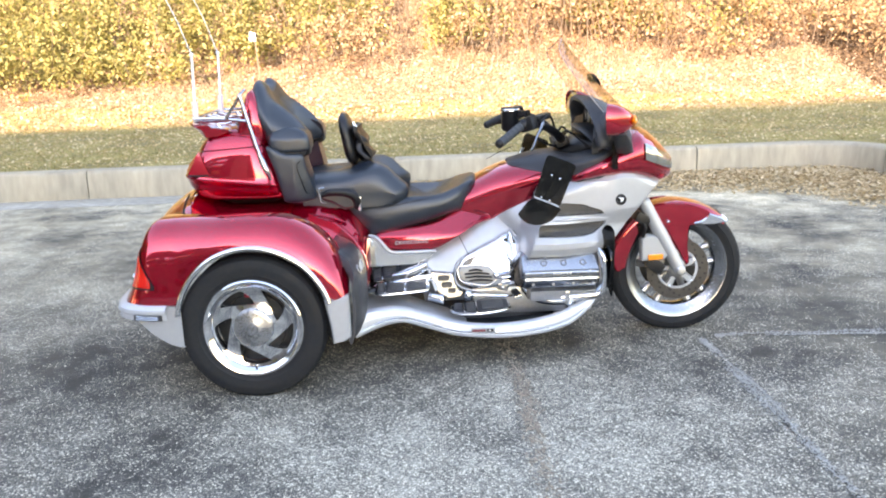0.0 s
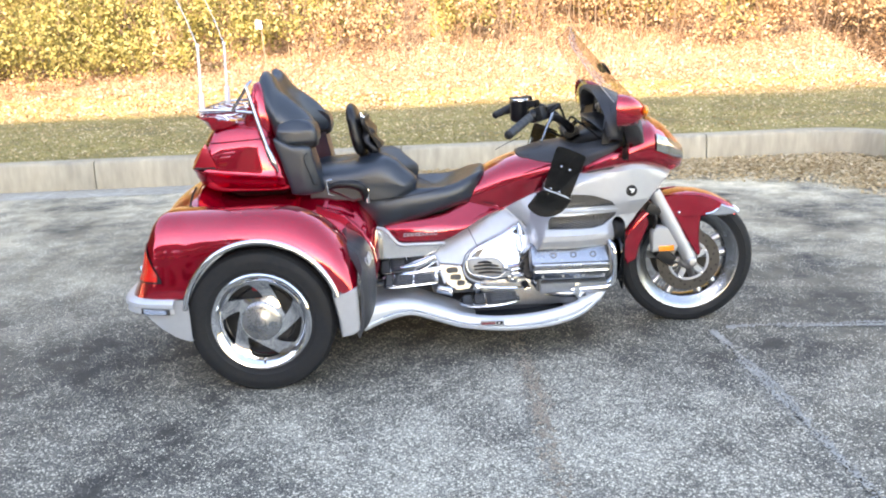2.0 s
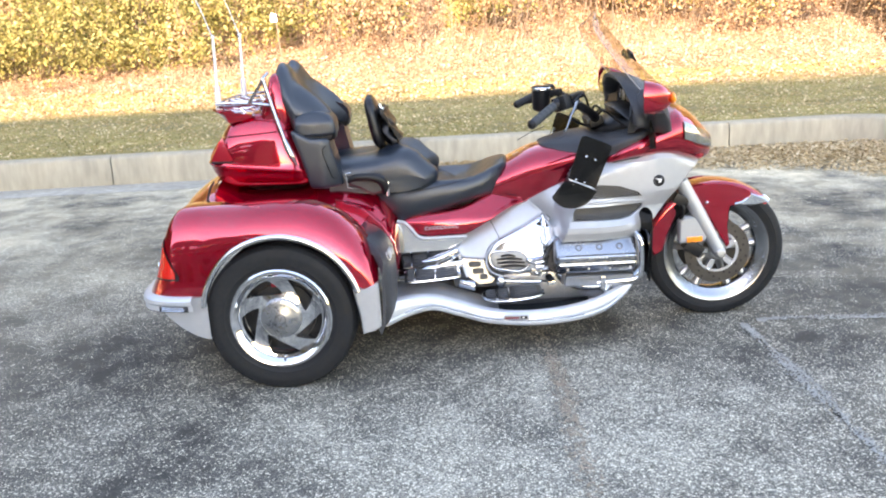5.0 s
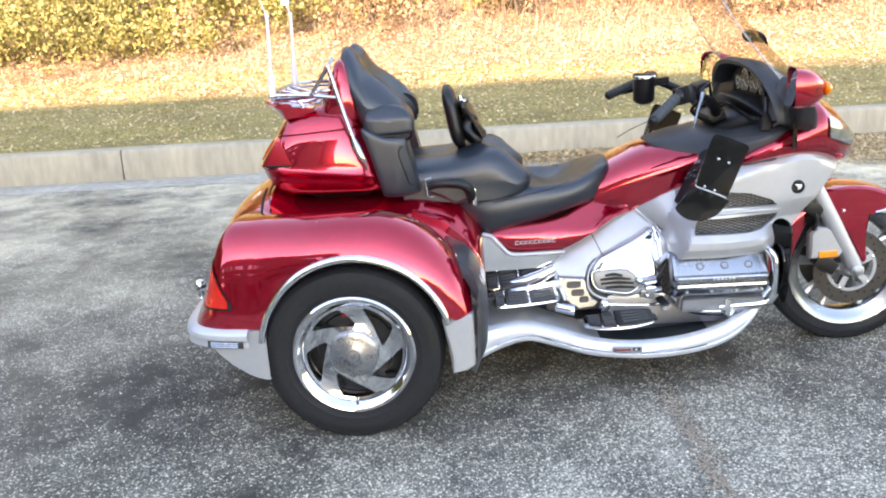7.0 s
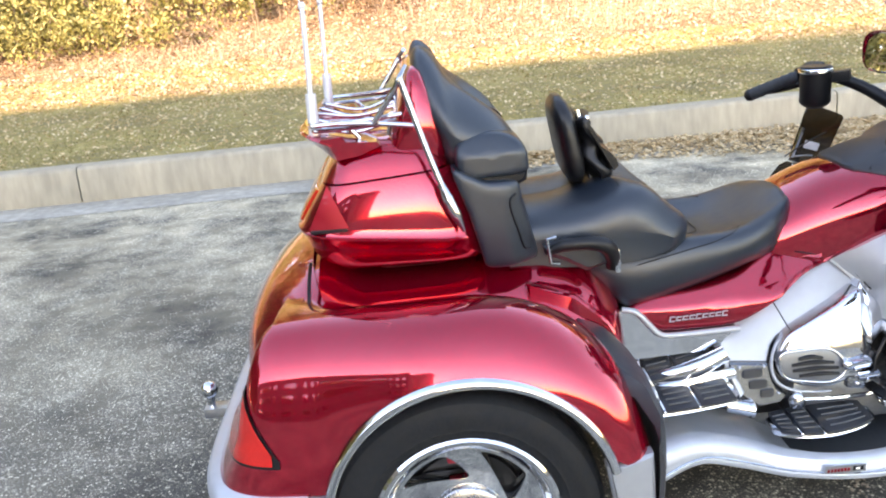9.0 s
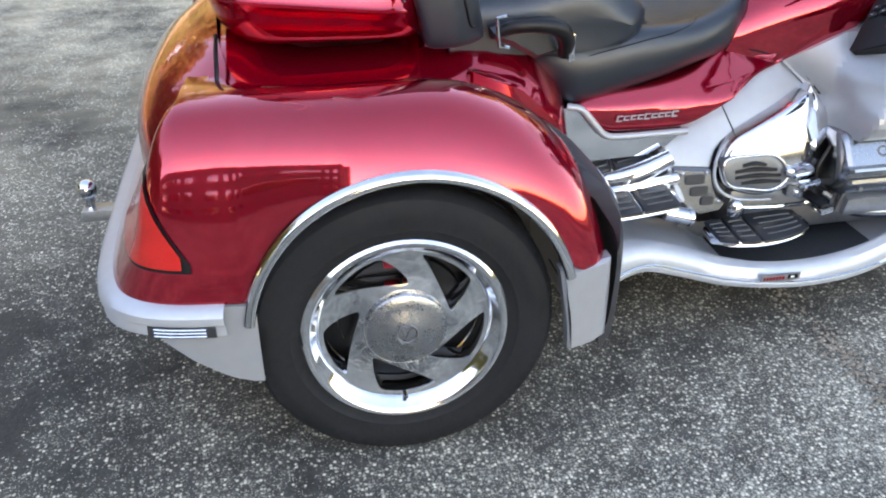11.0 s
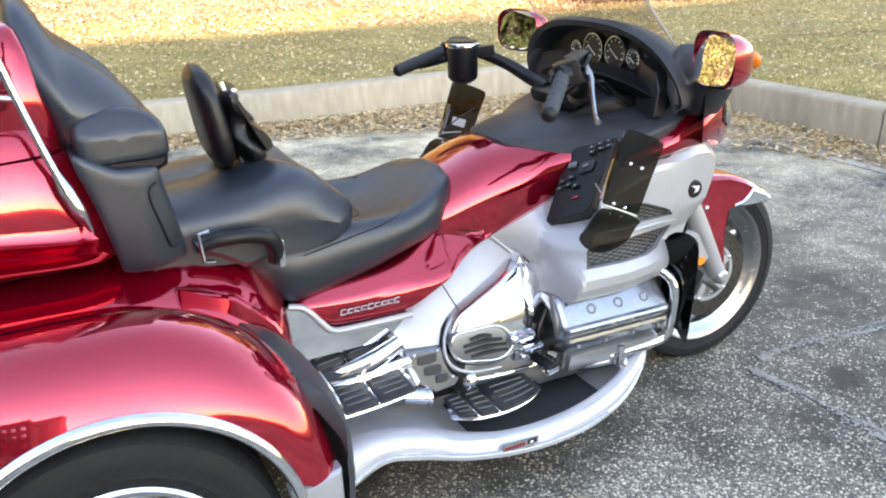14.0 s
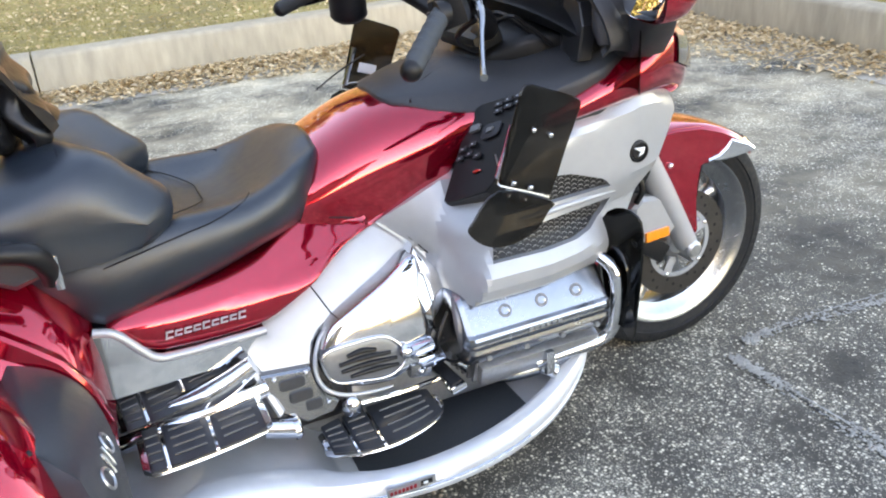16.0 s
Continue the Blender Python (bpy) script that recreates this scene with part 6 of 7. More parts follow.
        part("recess_rim", tube(crom([(x, -chrome_y(z) - 0.013, z) for x, z in oval], 5, True) + [Vector((0.862, -chrome_y(0.418) - 0.013, 0.418))], 0.0032, 8, 1), CHROME, cov, "chrome rim round the recess", 60)
        for a, b, m in (((0.905, 0.399), (0.968, 0.397), 0.404), ((0.886, 0.385), (0.998, 0.382), 0.389), ((0.888, 0.370), (1.010, 0.367), 0.373), ((0.905, 0.354), (1.012, 0.351), 0.357)):
            part("cooling_rib", tube([(a[0], -chrome_y(a[1]) - 0.012, a[1]), ((a[0] + b[0]) / 2, -chrome_y(m) - 0.015, m), (b[0], -chrome_y(b[1]) - 0.012, b[1])], [0.0045, 0.0062, 0.0045], 8, 6), BLACK, cov, "", 60)
        part("fitting", box((1.062, -0.300, 0.378), (0.060, 0.026, 0.022), 0.006, (18, -6, 0)), CHROME, cov)
        part("fitting", box((1.082, -0.308, 0.348), (0.056, 0.030, 0.018), 0.005, (18, -4, 0)), CHROME, cov)
        part("fitting", ball((1.030, -0.305, 0.378), (0.016, 0.012, 0.014)), CHROME, cov)
        part("knuckle", box((1.105, -0.292, 0.385), (0.020, 0.020, 0.030), 0.005, (0, 20, 0)), BLACK, cov)
        out = [(1.098, 0.572), (1.116, 0.548), (1.150, 0.503), (1.149, 0.447), (1.104, 0.416), (1.068, 0.430), (1.062, 0.486), (1.076, 0.532)]
        part("knee_cover", panel(out, lambda x, z: -lean(z) - 0.046 + 0.30 * abs(x - 1.108), 0.05, 0.010, 1), CHROME, root, "chrome knee cover", 22)
        part("knee_facet", plate([(1.090, 0.525), (1.106, 0.515), (1.112, 0.455), (1.088, 0.440), (1.074, 0.480)], lambda x, z: -lean(z) - 0.030, lambda x, z: -lean(z) - 0.052, 0.005), ENGINE_CHROME, root, "", 22)
        part("knee_gap", tube([(x, -lean(z) - 0.016, z) for x, z in ((1.100, 0.588), (1.124, 0.562), (1.161, 0.508), (1.162, 0.448), (1.145, 0.420))], 0.007, 8, 3), BLACK, root)
        for i in range(5):
            part("fin", box((1.165 + 0.004 * i, -0.25 - 0.018 * i, 0.315 - 0.002 * i), (0.012, 0.008, 0.085), 0.002, (0, 12, 0)), DARK_METAL, root)
        part("pipe", tube([(1.16, -0.27, 0.30), (1.22, -0.31, 0.262), (1.33, -0.32, 0.25), (1.45, -0.30, 0.262), (1.53, -0.24, 0.30)], 0.019, 12, 5), ENGINE_CHROME, root, "bright exhaust header pipe", 60)
        part("wire", tube([(1.13, -0.30, 0.44), (1.10, -0.31, 0.38), (1.12, -0.31, 0.33), (1.18, -0.30, 0.31)], 0.004, 6, 5), BLACK, root)
        part("shift_rod", tube([(0.90, -0.305, 0.292), (1.00, -0.30, 0.282), (1.12, -0.275, 0.270)], 0.006, 8, 3), CHROME, root)
        part("bracket", box((1.06, -0.29, 0.318), (0.05, 0.02, 0.03), 0.005, (0, 12, 0)), ENGINE_CHROME, root)
        part("bolt", ball((1.06, -0.302, 0.318), (0.008, 0.006, 0.008)), CHROME, root)
        # lower frame plate with rubber inserts
        out = [(0.730, 0.397), (0.832, 0.386), (0.842, 0.347), (0.854, 0.318), (0.880, 0.297), (0.864, 0.276), (0.807, 0.270), (0.751, 0.310)]
        heel_y = lambda z: 0.276 + 0.14 * (0.33 - z)
        pl = part("heel_plate", plate(out, -0.20, lambda x, z: -heel_y(z) - 0.004, 0.005), ENGINE_CHROME, root, "polished heel plate with rubber inserts", 30)
        for x, z, w, h in ((0.789, 0.366, 0.054, 0.026), (0.803, 0.335, 0.050, 0.026), (0.826, 0.308, 0.036, 0.024)):
            ins = [(x + w / 2 * math.copysign(abs(math.cos(q)) ** 0.45, math.cos(q)), z + h / 2 * math.copysign(abs(math.sin(q)) ** 0.45, math.sin(q))) for q in (2 * math.pi * k / 20 for k in range(20))]
            part("insert", plate(ins, lambda x, z: -heel_y(z), lambda x, z: -heel_y(z) - 0.008, 0.002), PAD_RUBBER, pl)
        for x, z in ((0.755, 0.384), (0.820, 0.382), (0.856, 0.304)):
            part("rivet", ball((x, -heel_y(z) - 0.006, z), 0.0055, None, 8), CHROME, pl)
    return root


def slab(xs, yi, yo, z0, z1, inset=0.003):
    """A flat pad between two edges given by x, with a softened upper rim."""
    def ring(d, z):
        n = len(xs) - 1
        ex = [x + d * (1 - 2 * k / n) for k, x in enumerate(xs)]
        return [(e, yi(x) + d, z) for e, x in zip(ex, xs)] + [(e, yo(x) - d, z) for e, x in reversed(list(zip(ex, xs)))]
    return loft([ring(inset, z0), ring(0, z0 + inset), ring(0, z1 - inset), ring(inset, z1)])


def foot_board(inner, outer, z, cuts, name, label, sd=-1, tilt=0.0, lift=0.0):
    """A chrome tray with rounded ends and ribbed rubber pads; its edges by x."""
    root = sub(name)
    inner, outer = smoothed(inner), smoothed(outer)
    x0, x1 = inner[0][0], inner[-1][0]
    xm, ym = (x0 + x1) / 2, (inner[len(inner) // 2][1] + outer[len(outer) // 2][1]) / 2

    def yi(x, m=0.0):
        return curve(inner, x + xm) - ym + m

    def yo(x, m=0.0):
        return curve(outer, x + xm) - ym - m
    xs = [x0 - xm + (x1 - x0) * i / 16 for i in range(17)]
    part("tray", slab(xs, yi, yo, -0.010, 0.006, 0.003), CHROME, root, label, 50)
    part("edge_rail", tube([(x, yo(x), 0.001) for x in xs[1:-1]], 0.0052, 8, 1), CHROME, root, "rounded chrome edge", 60)
    lo, w = x0 - xm + 0.010, x1 - x0 - 0.020
    for a, b in zip(cuts, cuts[1:]):
        px = [lo + w * (a + (b - a) * i / 6) for i in range(7)]
        px = [px[0] + 0.003] + px[1:-1] + [px[-1] - 0.003]
        part("pad", slab(px, lambda x: yi(x, 0.009), lambda x: yo(x, 0.009), 0.004, 0.0115, 0.002), PAD_RUBBER, root, "black ribbed rubber pad", 50)
        for f in (0.2, 0.4, 0.6, 0.8):
            part("pad_rib", tube([(x, yi(x, 0.009) + (yo(x, 0.009) - yi(x, 0.009)) * f, 0.0118) for x in px[1:-1]], 0.0030, 6, 1), RIB_RUBBER, root, "", 60)
    for c in root.children:
        for v in c.data.vertices:
            v.co.y *= -sd if sd > 0 else 1
    root.matrix_basis = pose(xm, ym if sd < 0 else -ym, z, tilt if sd < 0 else -tilt, lift, 0)
    if sd > 0:
        for c in root.children:
            c.data.flip_normals()
    return root


EDGE_Y = smoothed([(0.40, 0.535), (0.50, 0.495), (0.60, 0.455), (0.72, 0.430), (0.84, 0.440), (0.95, 0.458), (1.06, 0.460), (1.18, 0.445), (1.30, 0.412), (1.40, 0.368), (1.46, 0.325), (1.495, 0.27), (1.50, 0.22)])
EDGE_T = smoothed([(0.40, 0.285), (0.50, 0.292), (0.60, 0.282), (0.72, 0.240), (0.82, 0.206), (0.95, 0.193), (1.10, 0.194), (1.25, 0.208), (1.36, 0.232), (1.45, 0.262), (1.50, 0.28)])
EDGE_B = smoothed([(0.40, 0.175), (0.50, 0.205), (0.60, 0.212), (0.70, 0.175), (0.82, 0.138), (0.95, 0.127), (1.10, 0.124), (1.25, 0.132), (1.36, 0.155), (1.45, 0.205), (1.50, 0.24)])


def running_board(sd):
    root = sub("running_board")
    rings = []
    for i in range(61):
        x = 0.40 + 1.095 * i / 60
        yo, zt, zb = curve(EDGE_Y, x), curve(EDGE_T, x), curve(EDGE_B, x)
        well = max(0.0, min(1.0, (x - 0.80) / 0.10)) * max(0.0, min(1.0, (1.42 - x) / 0.08))
        zf = zt - 0.018 - 0.045 * well
        lip = 0.055 + 0.02 * (1 - well)
        yi = max(0.08, min(0.17, yo - 0.10))
        pts = [(yi, zf), (yo - lip - 0.02, zf), (yo - lip - 0.004, zf + 0.010 + 0.02 * well), (yo - lip + 0.010, zt - 0.004), (yo - 0.030, zt), (yo - 0.012, zt - 0.006), (yo - 0.002, zt - 0.022), (yo, (zt + zb) / 2), (yo - 0.004, zb + 0.028), (yo - 0.0005, zb + 0.022), (yo - 0.004, zb + 0.010), (yo - 0.02, zb), (yi, zb)]
        rings.append([(x, sd * max(0.075, a), b) for a, b in pts])
    part("board", loft(rings), GREY_SILVER, root, "silver painted curved running board", 40)
    if sd > 0:
        return root
    rings = []
    for i in range(21):
        x = 0.860 + 0.44 * i / 20
        zf = curve(EDGE_T, x) - 0.063 + 0.006
        yo = curve(EDGE_Y, x) - 0.078
        rings.append([(x - 0.045 * max(0, 1 - i / 6) * (1 - k / 4) + 0.0, -(0.17 + (yo - 0.17) * k / 4), zf) for k in range(5)])
    part("rubber_mat", loft(rings, False, False), MAT_RUBBER, root, "dark rubber mat on the running board")
    part("stripe", tube([(x, -(curve(EDGE_Y, x) + 0.001), curve(EDGE_B, x) + 0.030) for x in [0.48 + 0.07 * i for i in range(12)]], 0.0028, 6, 3), CHROME, root, "thin bright stripe")
    x = 0.955
    yo = -curve(EDGE_Y, x) - 0.0045
    b = part("name_plate", box((x, yo, 0.172), (0.105, 0.004, 0.022), 0.0015, (6, 2, 1)), ALLOY, root, "small pale plate with marks")
    for i in range(7):
        part("letter_bar", box((x - 0.044 + 0.0085 * i, yo - 0.0025, 0.1715), (0.006, 0.002, 0.009), 0.0008, (6, 2, 1)), DEEP_RED, b)
    part("mark", box((x + 0.032, yo - 0.0025, 0.1725), (0.026, 0.002, 0.012), 0.0008, (6, 2, 1)), BLACK, b)
    part("mark", box((x + 0.030, yo - 0.0040, 0.1725), (0.010, 0.002, 0.006), 0.0008, (6, 2, 1)), WHITE_MARK, b)
    return root


def stone_guard(sd):
    """A black flap that closes the front of the rear fender, with a pale mark on it."""
    prof = crom([(0.332, 0, 0.602), (0.385, 0, 0.577), (0.425, 0, 0.537), (0.447, 0, 0.485), (0.453, 0, 0.42), (0.452, 0, 0.36), (0.446, 0, 0.285), (0.428, 0, 0.240)], 5)

    def bulge(y):
        return curve([(0.34, -0.012), (0.40, 0.0), (0.50, 0.004), (0.58, 0.002), (0.66, -0.008), (0.70, -0.022), (0.715, -0.040)], y)
    rings = []
    for y in (0.716, 0.710, 0.69, 0.65, 0.60, 0.54, 0.48, 0.42, 0.37, 0.34):
        zmax = curve([(0.34, 0.602), (0.59, 0.602), (0.63, 0.575), (0.66, 0.545), (0.69, 0.505), (0.716, 0.44)], y)
        col = []
        for p in prof:                                            # the upper edge falls towards the outside
            if p.z > zmax:
                q = next(k for k in range(len(prof)) if prof[k].z <= zmax)
                p = prof[q - 1].lerp(prof[q], (prof[q - 1].z - zmax) / max(1e-6, prof[q - 1].z - prof[q].z)) + Vector((0, 0, (p.z - zmax) * 0.02)) if q else p
            col.append(p)
        rings.append([(p.x + bulge(y), sd * y, p.z) for p in col] + [(p.x - 0.030, sd * y, p.z - 0.025) for p in reversed(col)])
    root = part("stone_guard", loft(rings), PLASTIC, trike, "dark textured guard flap on the fender front", 80)
    part("fender_end", plate([(0.20, 0.700), (0.25, 0.684), (0.32, 0.655), (0.36, 0.618), (0.40, 0.578), (0.425, 0.532), (0.445, 0.488), (0.455, 0.43), (0.20, 0.43)], sd * 0.300, sd * 0.334, 0.006), RED, trike, "red inner end of the fender", 40)
    part("bolt", ball((0.345, sd * 0.610, 0.596), (0.008, 0.008, 0.006)), BLACK, root)
    if sd < 0:
        for i in range(3):                                        # three looped marks across the flap
            path = []
            for q in range(11):
                u = q / 10
                if i == 1:
                    w, h = (0.5 - u) * 0.9, 0.5 + 0.5 * math.cos(u * 3 * math.pi)
                else:
                    a = radians(360 * u)
                    w, h = 0.5 * math.cos(a), 0.5 + 0.5 * math.sin(a)
                y = 0.512 + 0.047 * i - 0.036 * w
                j = 11.0 + 3.0 * (1 - h)
                p = prof[int(j)].lerp(prof[int(j) + 1], j - int(j))
                path.append((p.x + bulge(y) + 0.001, -y, p.z + 0.001))
            part("mark", tube(path, 0.0027, 6, 3), ALLOY, root, "grey looped mark")
    return root


for sd in (-1, 1):
    flanks(sd)
    running_board(sd)
    stone_guard(sd)
engine_side()
RIDER_IN = [(0.818, -0.300), (0.828, -0.292), (0.90, -0.281), (1.00, -0.281), (1.07, -0.288), (1.090, -0.306)]
RIDER_OUT = [(0.818, -0.346), (0.828, -0.356), (0.88, -0.378), (0.95, -0.388), (1.02, -0.378), (1.075, -0.354), (1.090, -0.338)]
REAR_IN = [(0.478, -0.285), (0.486, -0.276), (0.60, -0.273), (0.71, -0.272), (0.724, -0.279)]
REAR_OUT = [(0.478, -0.362), (0.488, -0.374), (0.60, -0.375), (0.705, -0.365), (0.724, -0.354)]
FOLD_IN = [(0.452, -0.206), (0.462, -0.201), (0.57, -0.20), (0.68, -0.201), (0.692, -0.206)]
FOLD_OUT = [(0.452, -0.254), (0.464, -0.260), (0.57, -0.262), (0.68, -0.260), (0.692, -0.254)]
foot_board(FOLD_IN, FOLD_OUT, 0.392, (0, 0.2, 0.56, 1), "folded_floorboard", "chrome folded floorboard", -1, 30, -9)
for sd in (-1, 1):
    foot_board(RIDER_IN, RIDER_OUT, 0.236, (0, 0.2, 0.42, 1), "rider_floorboard", "chrome rider floorboard", sd, 4, -2.5)
    foot_board(REAR_IN, REAR_OUT, 0.342, (0, 0.16, 0.56, 1), "passenger_floorboard", "chrome passenger floorboard", sd, 6, -3)


def chrome_links():
    root = sub("linkage")
    part("link_arm", tube([(0.43, -0.20, 0.345), (0.55, -0.24, 0.365), (0.64, -0.262, 0.39), (0.72, -0.27, 0.43)], [0.025, 0.027, 0.028, 0.020], 12, 4), CHROME, root, "chrome linkage arm", 60)
    part("link_arm", tube([(0.45, -0.25, 0.325), (0.60, -0.268, 0.35), (0.74, -0.275, 0.375)], [0.018, 0.021, 0.018], 10, 4), CHROME, root, "chrome linkage arm", 60)
    part("tip", tube([(0.72, -0.28, 0.283), (0.782, -0.295, 0.272)], [0.021, 0.022], 16, 1), CHROME, root, "round chrome tube end", 40)
    part("tip_ring", lathe([(0.014, 0.002), (0.019, 0.004), (0.0235, 0.0), (0.0235, -0.01)], (0.784, -0.2955, 0.272), "x", 20), CHROME, root)
    part("pedal", box((1.118, -0.305, 0.285), (0.036, 0.105, 0.016), 0.005, (0, -12, 4)), CHROME, root, "chrome brake pedal")
    part("pedal_pad", box((1.117, -0.305, 0.294), (0.026, 0.085, 0.008), 0.003, (0, -12, 4)), RUBBER, root)
    part("pivot", ball((0.90, -0.30, 0.285), (0.022, 0.02, 0.028)), CHROME, root)


chrome_links()


# ---- front wheel, fork and fender ----
def front_end():
    wheel = sub("front_wheel")
    R, rim = 0.316, 0.240
    c = (WB, 0.0, R - 0.003)
    tyre(wheel, c, R, 0.130, rim)
    prof = [(rim - 0.004, 0.052), (rim + 0.006, 0.058), (rim + 0.004, 0.064), (rim - 0.006, 0.062), (rim - 0.020, 0.050), (rim - 0.045, 0.036), (rim - 0.050, 0.02), (rim - 0.050, -0.02), (rim - 0.045, -0.036), (rim - 0.020, -0.050), (rim - 0.006, -0.062), (rim + 0.004, -0.064), (rim + 0.006, -0.058), (rim - 0.004, -0.052)]
    part("rim", lathe(prof, c, "y", 72), ENGINE_CHROME, wheel, "polished alloy rim", 35)
    bm = bmesh.new()
    for k in range(5):
        for br in (-1, 1):
            a0 = 2 * math.pi * k / 5 + 0.3
            pts = [(c[0] + r * math.cos(a0 + br * f), 0.0, c[2] + r * math.sin(a0 + br * f)) for r, f in ((0.05, 0.10), (0.10, 0.20), (0.15, 0.24), (0.195, 0.22))]
            tube(pts, [0.022, 0.018, 0.017, 0.022], 10, 4, bm)
    part("spokes", bm, ALLOY, wheel, "grey cast alloy spokes", 50)
    part("hub", lathe([(0.0, -0.075), (0.03, -0.075), (0.045, -0.06), (0.05, 0.0), (0.045, 0.06), (0.03, 0.075), (0.0, 0.075)], c, "y", 28), ALLOY, wheel, "alloy hub", 40)
    for sd in (-1, 1):
        disc = part("brake_disc", lathe([(0.088, sd * 0.072), (0.150, sd * 0.072), (0.150, sd * 0.077), (0.088, sd * 0.077), (0.088, sd * 0.072)], c, "y", 56), DISC_STEEL, wheel, "dark steel brake disc with holes", 30)
        part("disc_carrier", lathe([(0.086, sd * 0.076), (0.0865, sd * 0.081), (0.098, sd * 0.081), (0.0985, sd * 0.077)], c, "y", 48), SILVER, disc, "pale alloy disc carrier", 40)
        for k in range(5):
            a0 = 2 * math.pi * k / 5 + 0.5
            out = [(c[0] + r * math.cos(a0 + f), c[2] + r * math.sin(a0 + f)) for r, f in ((0.045, -0.30), (0.088, -0.16), (0.094, -0.17), (0.094, 0.17), (0.088, 0.16), (0.045, 0.30))]
            part("carrier_arm", plate(out, sd * 0.072, sd * 0.080, 0.0015), SILVER, disc, "", 30)
            part("bolt", ball((c[0] + 0.092 * math.cos(a0), sd * 0.0815, c[2] + 0.092 * math.sin(a0)), (0.006, 0.004, 0.006), None, 8), CHROME, disc)
        if sd < 0:
            for k in range(30):
                a0 = 2 * math.pi * k / 30
                r = 0.108 + 0.014 * (k % 3)
                part("hole", lathe([(0.0, -0.0002), (0.0048, -0.0002)], (c[0] + r * math.cos(a0), sd * 0.0775, c[2] + r * math.sin(a0)), "y", 8), BLACK, disc)
    fork = sub("fork")
    for sd in (-1, 1):
        part("fork_leg", tube([(1.738, sd * 0.112, 0.66), (1.825, sd * 0.112, 0.495), (1.914, sd * 0.112, 0.328)], [0.030, 0.033, 0.030], 16, 3), SILVER, fork, "silver painted fork leg", 50)
        part("axle_cap", lathe([(0.0, sd * 0.038), (0.016, sd * 0.036), (0.024, sd * 0.028), (0.026, 0)], (1.918, sd * 0.112, 0.318), "y", 18), ALLOY, fork)
        part("stanchion", tube([(1.634, sd * 0.112, 0.86), (1.738, sd * 0.112, 0.66)], 0.022, 14, 1), ENGINE_CHROME, fork)
    out = [(1.725, 0.475), (1.752, 0.500), (1.815, 0.492), (1.845, 0.45), (1.868, 0.405), (1.84, 0.372), (1.73, 0.372)]
    part("caliper_cover", plate(out, -0.085, -0.135, 0.010), SILVER, fork, "silver cover behind the fork leg", 35)
    part("caliper", box((1.80, -0.10, 0.345), (0.09, 0.06, 0.055), 0.012, (0, 35, 0)), BLACK, fork, "black brake caliper")
    part("reflector", box((1.797, -0.138, 0.392), (0.072, 0.010, 0.026), 0.004, (0, -3, 0)), LAMP_AMBER, fork, "amber side reflector")
    part("hose", tube([(1.73, -0.125, 0.58), (1.745, -0.14, 0.53), (1.735, -0.13, 0.49)], 0.008, 8, 3), BLACK, fork)
    part("fork_clamp", box((1.735, -0.10, 0.575), (0.07, 0.08, 0.05), 0.012, (0, 30, 0)), BLACK, fork)
    fender = sub("front_fender")
    prof = [(0.318, -0.094), (0.330, -0.092), (0.341, -0.084), (0.347, -0.066), (0.350, -0.03), (0.351, 0.0), (0.350, 0.03), (0.347, 0.066), (0.341, 0.084), (0.330, 0.092), (0.318, 0.094)]
    part("fender_shell", lathe(prof, (WB - 0.010, 0, c[2] - 0.017), "y", 48, None, 47, 178), RED, fender, "glossy red front fender", 50)
    for sd in (-1, 1):
        out = [(1.745, 0.61), (1.80, 0.635), (1.88, 0.642), (1.96, 0.635), (2.03, 0.612), (2.10, 0.577), (2.12, 0.550), (2.05, 0.536), (1.96, 0.525), (1.84, 0.525)]
        part("fender_side", plate(out, sd * 0.080, sd * 0.094, 0.006), RED, fender, "red fender side", 35)
        out = [(1.838, 0.56), (1.975, 0.56), (1.966, 0.50), (1.962, 0.43), (1.972, 0.345), (1.958, 0.335), (1.91, 0.42), (1.865, 0.50)]
        part("fender_tongue", plate(out, sd * 0.076, sd * 0.0915, 0.005), RED, fender, "red tongue of the fender beside the fork leg", 35)
        out = [(1.625, 0.31), (1.602, 0.36), (1.610, 0.45), (1.66, 0.535), (1.71, 0.585), (1.725, 0.50), (1.69, 0.42), (1.665, 0.33)]
        part("rear_lobe", plate(out, sd * 0.075, sd * 0.092, 0.006), RED, fender, "red rear lobe of the fender", 35)
        out = [(1.985, 0.545), (1.992, 0.532), (2.03, 0.526), (2.08, 0.526), (2.135, 0.532), (2.146, 0.545), (2.122, 0.563), (2.06, 0.588), (2.045, 0.570), (2.02, 0.552)]
        part("tip_trim", plate(out, sd * 0.070, sd * 0.099, 0.008), CHROME, fender, "chrome fender tip trim", 35)
        part("bolt", ball((1.862, sd * 0.098, 0.552), 0.008, None, 10), CHROME, fender)
    prof = [(0.345, -0.075), (0.3535, -0.066), (0.3555, -0.03), (0.356, 0), (0.3555, 0.03), (0.3535, 0.066), (0.345, 0.075)]
    part("tip_band", lathe(prof, (WB - 0.010, 0, c[2] - 0.017), "y", 6, None, 46, 52), CHROME, fender, "chrome band at the fender tip", 60)


front_end()


def hitch():
    root = sub("tow_hitch")
    part("tow_bar", box((-0.62, 0, 0.285), (0.22, 0.05, 0.03), 0.006), ALLOY, root, "pale metal tow bar")
    part("ball_neck", tube([(-0.71, 0, 0.295), (-0.71, 0, 0.33)], 0.012, 10, 1), CHROME, root)
    part("tow_ball", ball((-0.71, 0, 0.352), 0.026), CHROME, root, "chrome tow ball")


hitch()


